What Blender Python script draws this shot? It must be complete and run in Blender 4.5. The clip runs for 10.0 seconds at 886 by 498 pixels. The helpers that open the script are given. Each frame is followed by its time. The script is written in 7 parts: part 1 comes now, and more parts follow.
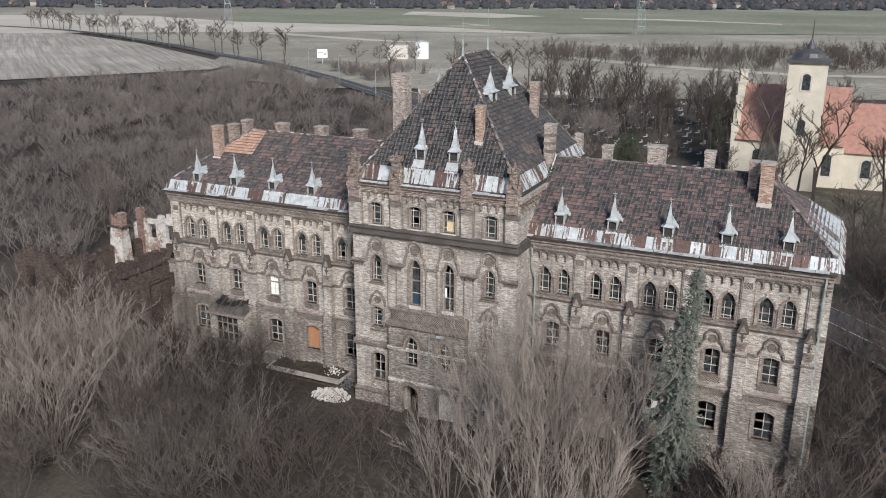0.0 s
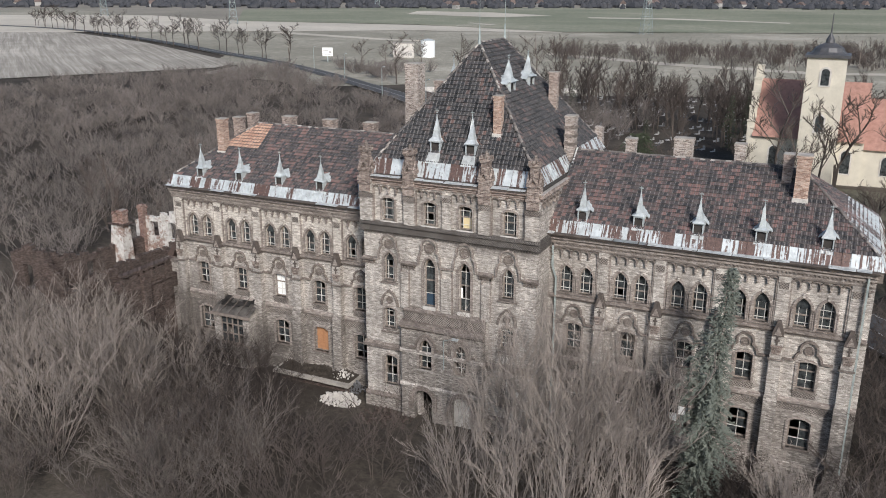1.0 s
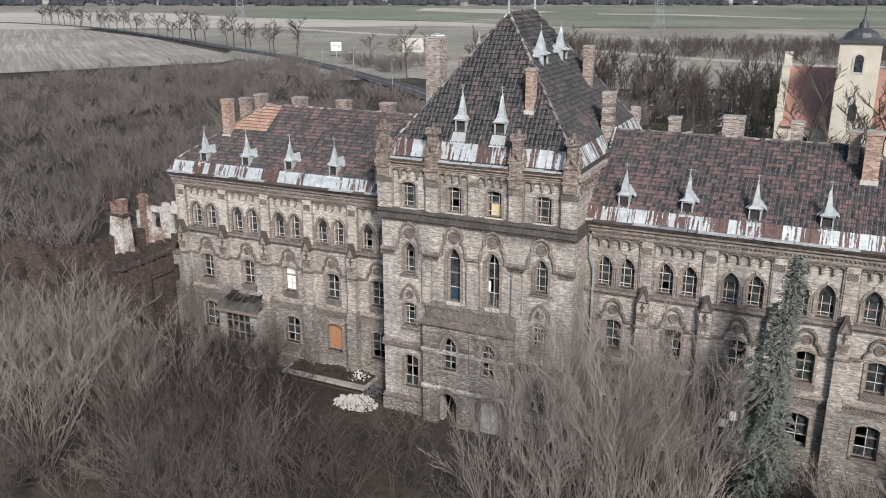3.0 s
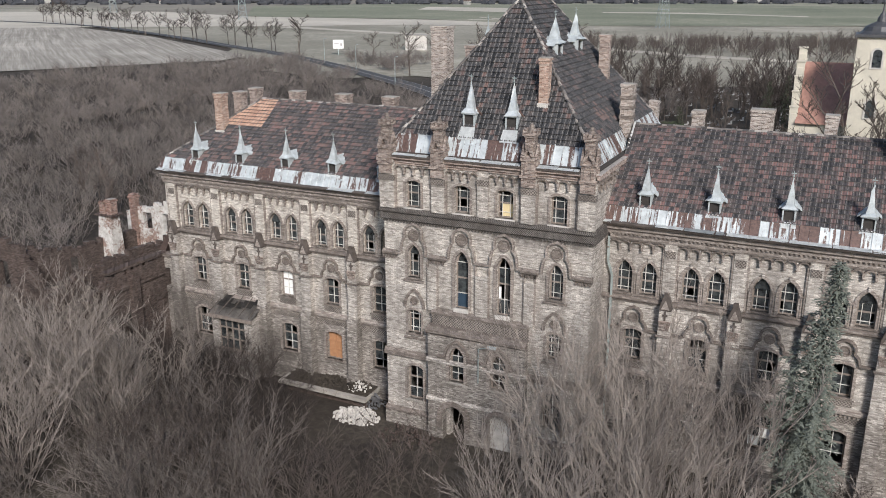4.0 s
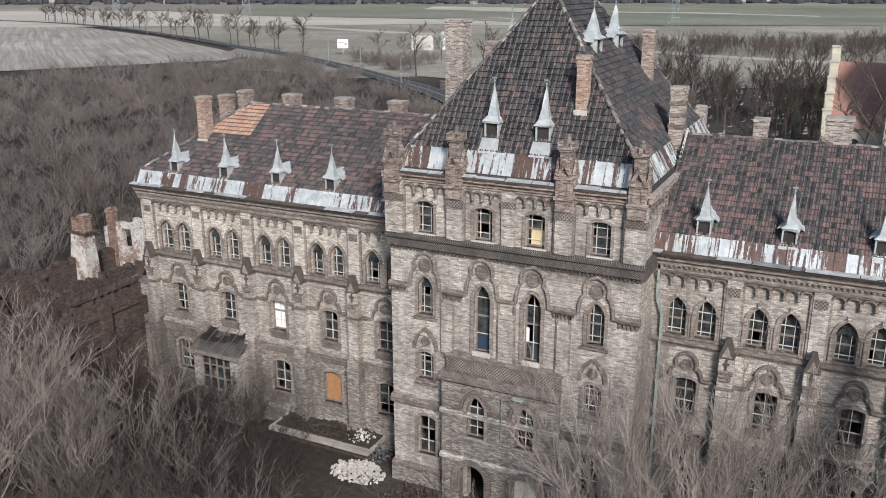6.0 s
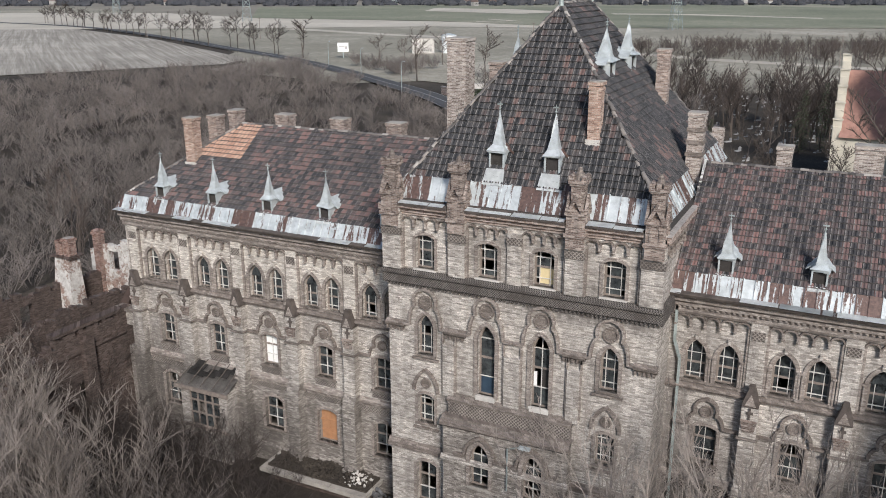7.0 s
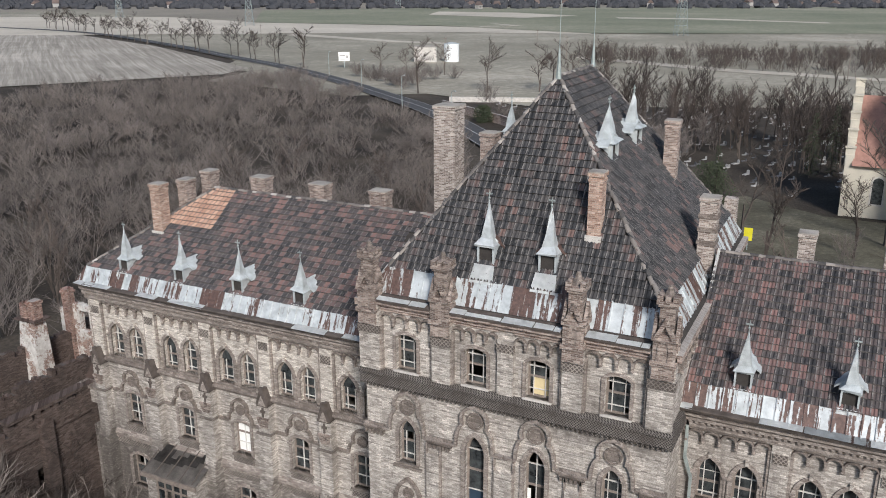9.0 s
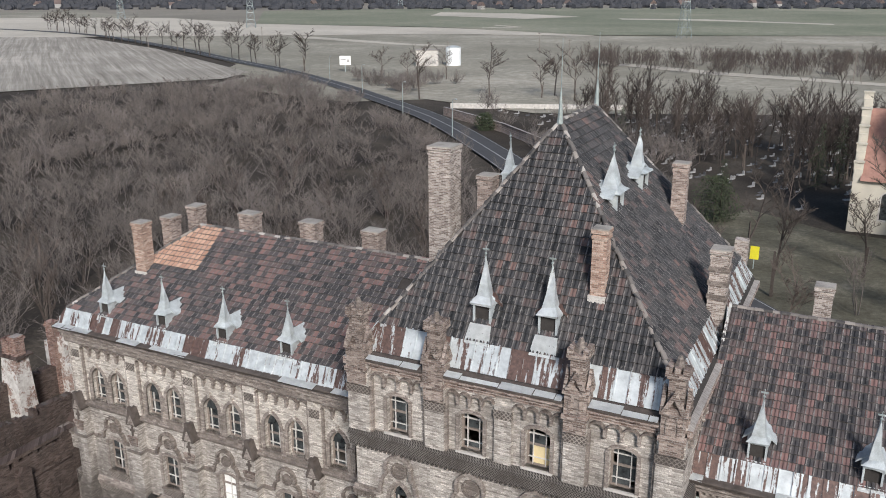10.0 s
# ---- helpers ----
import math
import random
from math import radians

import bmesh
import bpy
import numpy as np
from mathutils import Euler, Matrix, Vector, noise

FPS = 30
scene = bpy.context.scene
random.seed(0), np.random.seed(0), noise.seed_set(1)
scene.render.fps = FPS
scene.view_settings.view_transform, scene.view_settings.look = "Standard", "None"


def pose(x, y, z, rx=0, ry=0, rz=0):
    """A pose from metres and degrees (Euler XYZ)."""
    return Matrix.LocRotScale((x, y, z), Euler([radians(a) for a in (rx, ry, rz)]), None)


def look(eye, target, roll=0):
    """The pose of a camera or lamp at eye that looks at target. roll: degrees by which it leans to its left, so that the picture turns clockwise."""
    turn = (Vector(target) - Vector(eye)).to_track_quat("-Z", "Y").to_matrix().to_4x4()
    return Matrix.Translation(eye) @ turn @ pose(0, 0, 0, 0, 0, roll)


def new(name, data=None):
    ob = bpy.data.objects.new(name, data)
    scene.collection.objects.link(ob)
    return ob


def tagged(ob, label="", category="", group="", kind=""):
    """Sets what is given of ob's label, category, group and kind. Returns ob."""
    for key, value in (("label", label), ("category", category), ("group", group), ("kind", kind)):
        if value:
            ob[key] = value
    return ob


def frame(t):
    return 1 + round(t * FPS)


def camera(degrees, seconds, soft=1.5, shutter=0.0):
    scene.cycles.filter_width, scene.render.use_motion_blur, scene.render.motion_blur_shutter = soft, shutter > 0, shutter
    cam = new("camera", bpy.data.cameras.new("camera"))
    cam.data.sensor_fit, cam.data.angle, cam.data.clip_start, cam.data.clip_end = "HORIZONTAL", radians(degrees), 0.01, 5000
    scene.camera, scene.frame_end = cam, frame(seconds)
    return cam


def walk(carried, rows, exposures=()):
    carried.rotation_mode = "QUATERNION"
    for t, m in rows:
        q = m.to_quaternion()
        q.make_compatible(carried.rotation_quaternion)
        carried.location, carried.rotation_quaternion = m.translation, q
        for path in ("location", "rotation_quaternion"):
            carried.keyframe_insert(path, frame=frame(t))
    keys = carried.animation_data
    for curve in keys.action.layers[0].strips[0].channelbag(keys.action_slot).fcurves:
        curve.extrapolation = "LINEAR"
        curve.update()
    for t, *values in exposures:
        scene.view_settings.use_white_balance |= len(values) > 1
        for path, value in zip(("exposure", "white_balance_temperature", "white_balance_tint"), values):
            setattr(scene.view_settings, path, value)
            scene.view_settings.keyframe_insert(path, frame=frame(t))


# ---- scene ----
cam = camera(54.5, 10.0, soft=1.0)
METRES, EYE, TILT, LEAN, TURN = 34.0, 32.7, 0.0, 0.0, 24.7
ROWS = [
    (0.0, 0.0, 0.0, 0.0, 0.05, -17.26, -0.17),
    (0.5, -0.0127, 0.049, -0.0176, 0.18, -17.25, -0.14),
    (1.0, -0.0243, 0.0866, -0.0329, 0.32, -17.23, -0.11),
    (1.5, -0.036, 0.1199, -0.048, 0.42, -17.24, -0.06),
    (2.0, -0.0458, 0.1518, -0.0642, 0.54, -17.26, -0.02),
    (2.5, -0.0546, 0.1893, -0.0814, 0.68, -17.29, 0.02),
    (4.0, -0.0697, 0.3452, -0.1255, 0.95, -17.33, 0.11),
    (4.5, -0.0758, 0.4081, -0.1357, 1.08, -17.36, 0.13),
    (5.0, -0.0829, 0.4693, -0.1473, 1.16, -17.34, 0.14),
    (5.5, -0.0876, 0.531, -0.1522, 1.25, -17.34, 0.13),
    (7.0, -0.0949, 0.6868, -0.1252, 1.37, -17.27, 0.12),
    (7.5, -0.0897, 0.7307, -0.1072, 1.44, -17.27, 0.14),
    (8.0, -0.0834, 0.7686, -0.0856, 1.49, -17.25, 0.12),
    (8.5, -0.076, 0.8065, -0.0639, 1.57, -17.25, 0.11),
    (9.0, -0.0719, 0.8444, -0.04, 1.67, -17.24, 0.14),
    (9.5, -0.0696, 0.8877, -0.0148, 1.74, -17.27, 0.18),
    (10.0, -0.064, 0.9269, 0.0053, 1.84, -17.29, 0.15),
]
walk(cam, [(t, pose(0, 0, EYE, TILT, LEAN, TURN) @ pose(METRES * x, METRES * y, METRES * z, 90 + pitch, roll, yaw)) for t, x, y, z, yaw, pitch, roll in ROWS],
     [(0.0, 0.15), (4.5, 0.20), (7.0, 0.13), (8.5, 0.10), (10.0, 0.12)])


# ---- light ----
SUN_AZ, SUN_EL = radians(142), radians(33)      # clockwise from +y, above the horizon
world = bpy.data.worlds.new("sky")
scene.world = world
world.use_nodes = True
sky = world.node_tree.nodes.new("ShaderNodeTexSky")
sky.sky_type, sky.sun_disc = "NISHITA", False
sky.sun_elevation, sky.sun_rotation = SUN_EL, SUN_AZ
sky.air_density, sky.dust_density, sky.ozone_density = 1.0, 1.5, 2.0
bg = world.node_tree.nodes["Background"]
bg.inputs["Strength"].default_value = 0.103
world.node_tree.links.new(sky.outputs[0], bg.inputs["Color"])
sun = new("sun", bpy.data.lights.new("sun", "SUN"))
sun.data.energy, sun.data.angle, sun.data.color = 3.4, radians(11), (1.0, 0.957, 0.925)
sun.matrix_world = look((0, 0, 80), (-math.sin(SUN_AZ) * 50, -math.cos(SUN_AZ) * 50, 80 - 50 * math.tan(SUN_EL)))


# ---- materials ----
class Mat:
    """A small builder of node materials."""

    def __init__(self, name, rough=0.8, metal=0.0, spec=0.3):
        self.m = bpy.data.materials.new(name)
        self.m.use_nodes = True
        self.t = self.m.node_tree
        self.b = self.t.nodes["Principled BSDF"]
        self.b.inputs["Roughness"].default_value = rough
        self.b.inputs["Metallic"].default_value = metal
        self.b.inputs["Specular IOR Level"].default_value = spec

    def node(self, kind, **inputs):
        n = self.t.nodes.new(kind)
        for k, v in inputs.items():
            self.put(n, k.replace("_", " "), v)
        return n

    def put(self, n, key, v):
        if isinstance(v, bpy.types.NodeSocket):
            self.t.links.new(v, n.inputs[key])
        else:
            n.inputs[key].default_value = v

    def pos(self):
        return self.node("ShaderNodeNewGeometry").outputs["Position"]

    def scaled(self, v, s):
        n = self.node("ShaderNodeMapping", Vector=v)
        n.inputs["Scale"].default_value = s
        return n.outputs[0]

    def noise(self, v, scale, detail=4.0, rough=0.6):
        return self.node("ShaderNodeTexNoise", Vector=v, Scale=scale, Detail=detail, Roughness=rough).outputs["Fac"]

    def ramp(self, fac, stops):
        n = self.node("ShaderNodeValToRGB", Fac=fac)
        e = n.color_ramp.elements
        while len(e) < len(stops):
            e.new(0.5)
        for el, (p, c) in zip(e, stops):
            el.position = p
            el.color = (*c, 1) if len(c) == 3 else c
        return n.outputs["Color"]

    def mix(self, fac, a, b, mode="MIX"):
        n = self.t.nodes.new("ShaderNodeMix")
        n.data_type, n.blend_type = "RGBA", mode
        for k, v in ((0, fac), (6, a), (7, b)):
            if isinstance(v, bpy.types.NodeSocket):
                self.t.links.new(v, n.inputs[k])
            else:
                n.inputs[k].default_value = v if k == 0 else (*v, 1)
        return n.outputs[2]

    def math(self, op, a, b=0.0):
        n = self.t.nodes.new("ShaderNodeMath")
        n.operation = op
        for k, v in ((0, a), (1, b)):
            if isinstance(v, bpy.types.NodeSocket):
                self.t.links.new(v, n.inputs[k])
            else:
                n.inputs[k].default_value = v
        return n.outputs[0]

    def random(self):
        return self.node("ShaderNodeObjectInfo").outputs["Random"]

    def island(self):
        return self.node("ShaderNodeNewGeometry").outputs["Random Per Island"]

    def done(self, color, bump=None, strength=0.4, dist=0.02, rough=None):
        self.put(self.b, "Base Color", color if isinstance(color, bpy.types.NodeSocket) else (*color, 1))
        if bump is not None:
            n = self.node("ShaderNodeBump", Height=bump, Strength=strength, Distance=dist)
            self.t.links.new(n.outputs[0], self.b.inputs["Normal"])
        if rough is not None:
            self.put(self.b, "Roughness", rough)
        return self.m


def plain(name, color, rough=0.8, metal=0.0, vary=0.35, scale=3.0, spec=0.3):
    """A surface of one colour, with grain and larger blotches."""
    m = Mat(name, rough, metal, spec)
    p = m.pos()
    big, fine = m.noise(p, scale, 5), m.noise(p, scale * 14, 3)
    f = m.math("ADD", m.math("MULTIPLY", big, 0.65), m.math("MULTIPLY", fine, 0.35))
    lo, hi = [c * (1 - vary) for c in color], [min(1, c * (1 + vary)) for c in color]
    return m.done(m.ramp(f, [(0.3, lo), (0.7, hi)]), fine, 0.25, 0.02)


# old soot and damp: centre and reach of each patch on the walls
STAINS = (((-53.0, 57.0, 3.0), (7.5, 7.0, 7.0)), ((-19.0, 57.5, 7.0), (1.1, 3.0, 6.0)), ((-12.0, 57.5, 4.5), (5.0, 3.0, 3.2)), ((-22.5, 55.0, 14.3), (4.5, 2.0, 0.9)), ((-44.0, 57.0, 2.0), (6.0, 3.0, 2.6)))


def masonry(name, a, b, c, mortar, soot, grooves=True, soot_amount=0.5, flecks=0.35):
    """Weathered brickwork: courses 77 mm high, deeper joints every eighth course, soot, runs and pale flecks of lime."""
    m = Mat(name, 0.9, 0, 0.2)
    p = m.pos()
    s = m.node("ShaderNodeSeparateXYZ", Vector=p)
    u = m.math("ADD", s.outputs[0], s.outputs[1])
    v = m.node("ShaderNodeCombineXYZ", X=u, Y=s.outputs[2]).outputs[0]
    br = m.node("ShaderNodeTexBrick", Vector=v, Scale=1.0, Mortar_Size=0.008, Mortar_Smooth=0.2, Bias=0.0, Brick_Width=0.25, Row_Height=0.077)
    br.inputs["Color1"].default_value, br.inputs["Color2"].default_value, br.inputs["Mortar"].default_value = (0, 0, 0, 1), (1, 1, 1, 1), (0.5, 0.5, 0.5, 1)
    tone = m.ramp(br.outputs["Color"], [(0.0, a), (0.18, [0.6 * i + 0.4 * j for i, j in zip(a, b)]), (0.55, b), (1.0, c)])
    col = m.mix(br.outputs["Fac"], tone, mortar)
    grit = m.noise(m.scaled(v, (1.0, 1.6, 1.0)), 16.0, 3, 0.75)
    col = m.mix(0.75, col, m.ramp(grit, [(0.30, (0.30, 0.29, 0.28)), (0.47, (0.96, 0.955, 0.95)), (0.64, (1.38, 1.37, 1.36))]), "MULTIPLY")
    big = m.noise(p, 0.55, 6, 0.65)
    runs = m.noise(m.scaled(p, (1.6, 1.6, 0.16)), 1.0, 5, 0.65)
    blotch = m.noise(p, 3.5, 5, 0.7)
    dirt = m.math("ADD", m.math("MULTIPLY", big, 0.42), m.math("ADD", m.math("MULTIPLY", runs, 0.38), m.math("MULTIPLY", blotch, 0.20)))
    mask = m.ramp(dirt, [(0.42, (0, 0, 0)), (0.63, (1, 1, 1))])
    col = m.mix(m.math("MULTIPLY", mask, soot_amount), col, soot)
    if grooves:
        wet = None
        for at, reach in STAINS:
            n = m.node("ShaderNodeVectorMath", Vector=p)
            n.operation = "SUBTRACT"
            n.inputs[1].default_value = at
            k = m.node("ShaderNodeVectorMath", Vector=n.outputs[0])
            k.operation = "DIVIDE"
            k.inputs[1].default_value = reach
            d = m.node("ShaderNodeVectorMath", Vector=k.outputs[0])
            d.operation = "LENGTH"
            wet = d.outputs["Value"] if wet is None else m.math("MINIMUM", wet, d.outputs["Value"])
        wet = m.math("ADD", wet, m.math("MULTIPLY", m.math("SUBTRACT", runs, 0.5), 2.2))
        wet = m.math("ADD", wet, m.math("MULTIPLY", m.math("SUBTRACT", blotch, 0.5), 1.2))
        col = m.mix(m.math("MULTIPLY", m.ramp(wet, [(0.35, (1, 1, 1)), (1.0, (0, 0, 0))]), 0.74), col, soot)
    lime = m.math("MULTIPLY", m.ramp(m.noise(p, 7.0, 4, 0.7), [(0.60, (0, 0, 0)), (0.68, (1, 1, 1))]), flecks)
    col = m.mix(lime, col, [min(0.85, k * 1.15) for k in c])
    height = m.math("MULTIPLY", br.outputs["Fac"], -1.0)
    if grooves:
        saw = m.math("FRACT", m.math("MULTIPLY", s.outputs[2], 1 / 0.616))
        line = m.math("LESS_THAN", saw, 0.07)
        gap = m.math("MULTIPLY", line, m.ramp(m.noise(m.scaled(v, (0.8, 1.6, 1)), 1.0, 2), [(0.36, (0, 0, 0)), (0.50, (1, 1, 1))]))
        col = m.mix(m.math("MULTIPLY", gap, 0.55), col, soot)
        height = m.math("SUBTRACT", height, m.math("MULTIPLY", gap, 2.0))
    return m.done(col, m.math("ADD", height, m.math("MULTIPLY", grit, 0.8)), 0.45, 0.015)


M_WALL = masonry("buff_brick", (0.30, 0.268, 0.240), (0.535, 0.495, 0.450), (0.74, 0.695, 0.64), (0.40, 0.372, 0.343), (0.115, 0.102, 0.093), True, 0.72)
M_WALL_TOP = masonry("pale_cream_brick", (0.36, 0.322, 0.285), (0.62, 0.573, 0.515), (0.82, 0.77, 0.705), (0.46, 0.425, 0.385), (0.17, 0.148, 0.130), True, 0.42)
# ground storey: soot, and shade of the brush painted into the same tones
M_WALL_LOW = masonry("sooty_shaded_buff_brick", (0.165, 0.145, 0.130), (0.335, 0.305, 0.275), (0.54, 0.50, 0.455), (0.25, 0.23, 0.21), (0.085, 0.075, 0.068), True, 0.75)
M_TRIM = masonry("brown_trim_brick", (0.15, 0.124, 0.109), (0.225, 0.19, 0.168), (0.32, 0.277, 0.247), (0.20, 0.18, 0.163), (0.06, 0.053, 0.049), False, 0.55)
M_RED = masonry("red_brick", (0.17, 0.118, 0.098), (0.36, 0.275, 0.235), (0.56, 0.46, 0.405), (0.46, 0.43, 0.40), (0.11, 0.095, 0.088), False, 0.55)
M_ORANGE = masonry("orange_brick", (0.24, 0.145, 0.115), (0.45, 0.30, 0.235), (0.62, 0.48, 0.40), (0.42, 0.37, 0.32), (0.15, 0.12, 0.10), False, 0.4)
M_PALE = masonry("pale_brick", (0.15, 0.115, 0.098), (0.37, 0.305, 0.268), (0.60, 0.54, 0.49), (0.60, 0.575, 0.54), (0.13, 0.11, 0.10), False, 0.55)
M_PINN = masonry("sooty_pinnacle_brick", (0.12, 0.088, 0.076), (0.28, 0.215, 0.185), (0.50, 0.42, 0.37), (0.40, 0.375, 0.345), (0.07, 0.06, 0.055), False, 0.6)
M_SURR = masonry("worn_surround_brick", (0.20, 0.165, 0.146), (0.32, 0.277, 0.247), (0.46, 0.41, 0.37), (0.28, 0.255, 0.235), (0.085, 0.075, 0.069), False, 0.55)


def lattice_brick(name="lattice_brickwork", bar=(0.36, 0.32, 0.286), gap=(0.115, 0.10, 0.09), dirty=0.85, pitch=0.09):
    m = Mat(name, 0.9, 0, 0.2)
    p = m.pos()
    s = m.node("ShaderNodeSeparateXYZ", Vector=p)
    u = m.math("ADD", s.outputs[0], s.outputs[1])
    a = m.math("PINGPONG", m.math("ADD", u, s.outputs[2]), pitch)
    b = m.math("PINGPONG", m.math("SUBTRACT", u, s.outputs[2]), pitch)
    d = m.math("MULTIPLY", m.math("MINIMUM", a, b), 1.0 / pitch)
    col = m.ramp(d, [(0.15, bar), (0.4, gap)])
    dirt = m.noise(p, 1.2, 5, 0.7)
    col = m.mix(m.ramp(dirt, [(0.4, (0, 0, 0)), (0.7, (dirty, dirty, dirty))]), col, (0.07, 0.06, 0.055))
    return m.done(col, m.math("MULTIPLY", d, -1.0), 0.6, 0.03)


M_LATTICE = lattice_brick()
M_SOOTY = lattice_brick("sooty_lattice_brickwork", (0.24, 0.22, 0.202), (0.04, 0.037, 0.035), 0.98, 0.06)


def tile_material(name, stops, island):
    """Roof tiles: each one has its own fired or sooted colour; larger fields of redder and darker tiles."""
    m = Mat(name, 0.7, 0, 0.35)
    p = m.pos()
    r = m.island() if island else m.random()
    field = m.noise(p, 0.45, 3, 0.6)
    f = m.math("ADD", m.math("MULTIPLY", r, 0.88), m.math("MULTIPLY", m.math("SUBTRACT", field, 0.5), 0.75))
    col = m.ramp(m.math("ADD", f, 0.08), stops)
    moss = m.noise(p, 5.0, 5, 0.7)
    col = m.mix(m.ramp(moss, [(0.55, (0, 0, 0)), (0.75, (0.7, 0.7, 0.7))]), col, (0.20, 0.19, 0.18))
    return m.done(col, moss, 0.35, 0.02)


WING_STOPS = [(0.06, (0.036, 0.036, 0.039)), (0.36, (0.064, 0.060, 0.063)), (0.55, (0.088, 0.076, 0.075)), (0.74, (0.132, 0.095, 0.091)), (1.0, (0.22, 0.133, 0.122))]
TOWER_STOPS = [(0.05, (0.018, 0.019, 0.021)), (0.30, (0.032, 0.033, 0.036)), (0.58, (0.050, 0.050, 0.053)), (0.80, (0.064, 0.060, 0.060)), (0.92, (0.11, 0.078, 0.073)), (1.0, (0.15, 0.098, 0.088))]
ORANGE_STOPS = [(0.0, (0.36, 0.21, 0.15)), (0.4, (0.45, 0.275, 0.20)), (0.8, (0.52, 0.34, 0.25))]
M_TILE = {k: (tile_material(k + "_tile", s, False), tile_material(k + "_tile_field", s, True)) for k, s in (("wing", WING_STOPS), ("tower", TOWER_STOPS), ("orange", ORANGE_STOPS))}


def rusty_sheet(name, edge, fine):
    m = Mat(name, 0.5, 0.25, 0.5)
    p = m.pos()
    s = m.node("ShaderNodeSeparateXYZ", Vector=p)
    face = m.node("ShaderNodeSeparateXYZ", Vector=m.node("ShaderNodeNewGeometry").outputs["True Normal"])
    end = m.math("GREATER_THAN", m.math("ABSOLUTE", face.outputs[0]), m.math("ABSOLUTE", face.outputs[1]))
    u = m.math("ADD", m.math("MULTIPLY", s.outputs[1], end), m.math("MULTIPLY", s.outputs[0], m.math("SUBTRACT", 1.0, end)))
    v = m.node("ShaderNodeCombineXYZ", X=m.math("MULTIPLY", u, fine), Y=m.math("MULTIPLY", s.outputs[2], 0.5)).outputs[0]
    streak = m.noise(v, 1.0, 4, 0.6)
    f = m.math("ADD", m.math("MULTIPLY", m.random(), 0.30), streak)
    f = m.math("ADD", f, m.math("MULTIPLY", m.noise(p, 6.0, 4, 0.7), 0.25))
    pale = m.ramp(m.noise(p, 2.2, 5, 0.7), [(0.3, (0.40, 0.43, 0.44)), (0.6, (0.62, 0.66, 0.67)), (0.8, (0.72, 0.74, 0.74))])
    mask = m.ramp(f, [(edge, (0, 0, 0)), (edge + 0.035, (1, 1, 1))])
    rust = m.ramp(m.noise(p, 7, 4), [(0.3, (0.085, 0.056, 0.049)), (0.7, (0.185, 0.118, 0.100))])
    return m.done(m.mix(mask, pale, rust), streak, 0.15, 0.02)


M_SHEET = rusty_sheet("rusty_zinc_sheet", 0.80, 4.6)
M_SHEET_RUST = rusty_sheet("mostly_rusted_zinc_sheet", 0.735, 6.5)
M_ZINC = plain("pale_zinc", (0.46, 0.50, 0.51), 0.55, 0.08, 0.38, 2.4, 0.5)
M_LEDGE = plain("flaking_zinc_ledge", (0.80, 0.84, 0.84), 0.5, 0.0, 0.22, 3.0, 0.5)
M_GUTTER = plain("weathered_gutter_metal", (0.36, 0.41, 0.40), 0.5, 0.3, 0.5, 1.5, 0.4)
M_TIMBER = plain("grey_painted_timber", (0.235, 0.198, 0.172), 0.7, 0, 0.4, 4.0)
M_WHITEBAR = plain("flaking_white_glazing_bar", (0.60, 0.585, 0.555), 0.65, 0, 0.35, 4.0)
M_CONCRETE = plain("stained_concrete", (0.36, 0.335, 0.30), 0.9, 0, 0.4, 1.2)
M_PLASTER = plain("crumbling_white_plaster", (0.54, 0.515, 0.48), 0.9, 0, 0.35, 1.5)
# low tone with the shade of the rooms put into it
M_INSIDE = plain("room_shade_plaster", (0.20, 0.18, 0.16), 0.9, 0, 0.3, 1.0)
M_BOARD_O = plain("orange_brown_chipboard", (0.42, 0.22, 0.115), 0.8, 0, 0.2, 3.0)
M_BOARD_Y = plain("yellow_board", (0.70, 0.58, 0.34), 0.8, 0, 0.12, 3.0)
M_SHEET_W = plain("white_sheet", (0.9, 0.9, 0.88), 0.6, 0, 0.05, 2.0)
M_BARK = plain("dark_bark", (0.10, 0.082, 0.070), 0.9, 0, 0.4, 4.0)
M_TWIG = plain("grey_brown_twigs", (0.165, 0.142, 0.126), 0.9, 0, 0.45, 0.35)
M_BRUSH = plain("dark_brown_brush", (0.10, 0.082, 0.072), 0.9, 0, 0.5, 0.3)
# darker copy of the brush, with the shade near the walls put into its colour
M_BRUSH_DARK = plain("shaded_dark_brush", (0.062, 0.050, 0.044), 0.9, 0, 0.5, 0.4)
M_CAP = plain("dark_mossy_stone", (0.10, 0.084, 0.075), 0.9, 0, 0.5, 2.5)
M_TWIG_PALE = plain("pale_grey_twigs", (0.265, 0.23, 0.205), 0.85, 0, 0.35, 0.5)
M_TWIG_FAR = plain("mauve_brown_scrub", (0.185, 0.161, 0.146), 0.95, 0, 0.65, 0.11)
M_NEEDLE = plain("blue_green_needles", (0.15, 0.168, 0.142), 0.8, 0, 0.55, 2.5)
M_LEAF = plain("dull_evergreen_leaves", (0.05, 0.062, 0.035), 0.8, 0, 0.5, 2.0)


def glass():
    m = Mat("dusty_old_glass", 0.12, 0, 0.9)
    p = m.pos()
    d = m.noise(p, 2.5, 4, 0.6)
    out = m.done(m.ramp(d, [(0.35, (0.018, 0.021, 0.023)), (0.7, (0.085, 0.095, 0.097))]))
    m.put(m.b, "Roughness", m.math("ADD", m.math("MULTIPLY", d, 0.25), 0.02))
    return out


M_GLASS = glass()


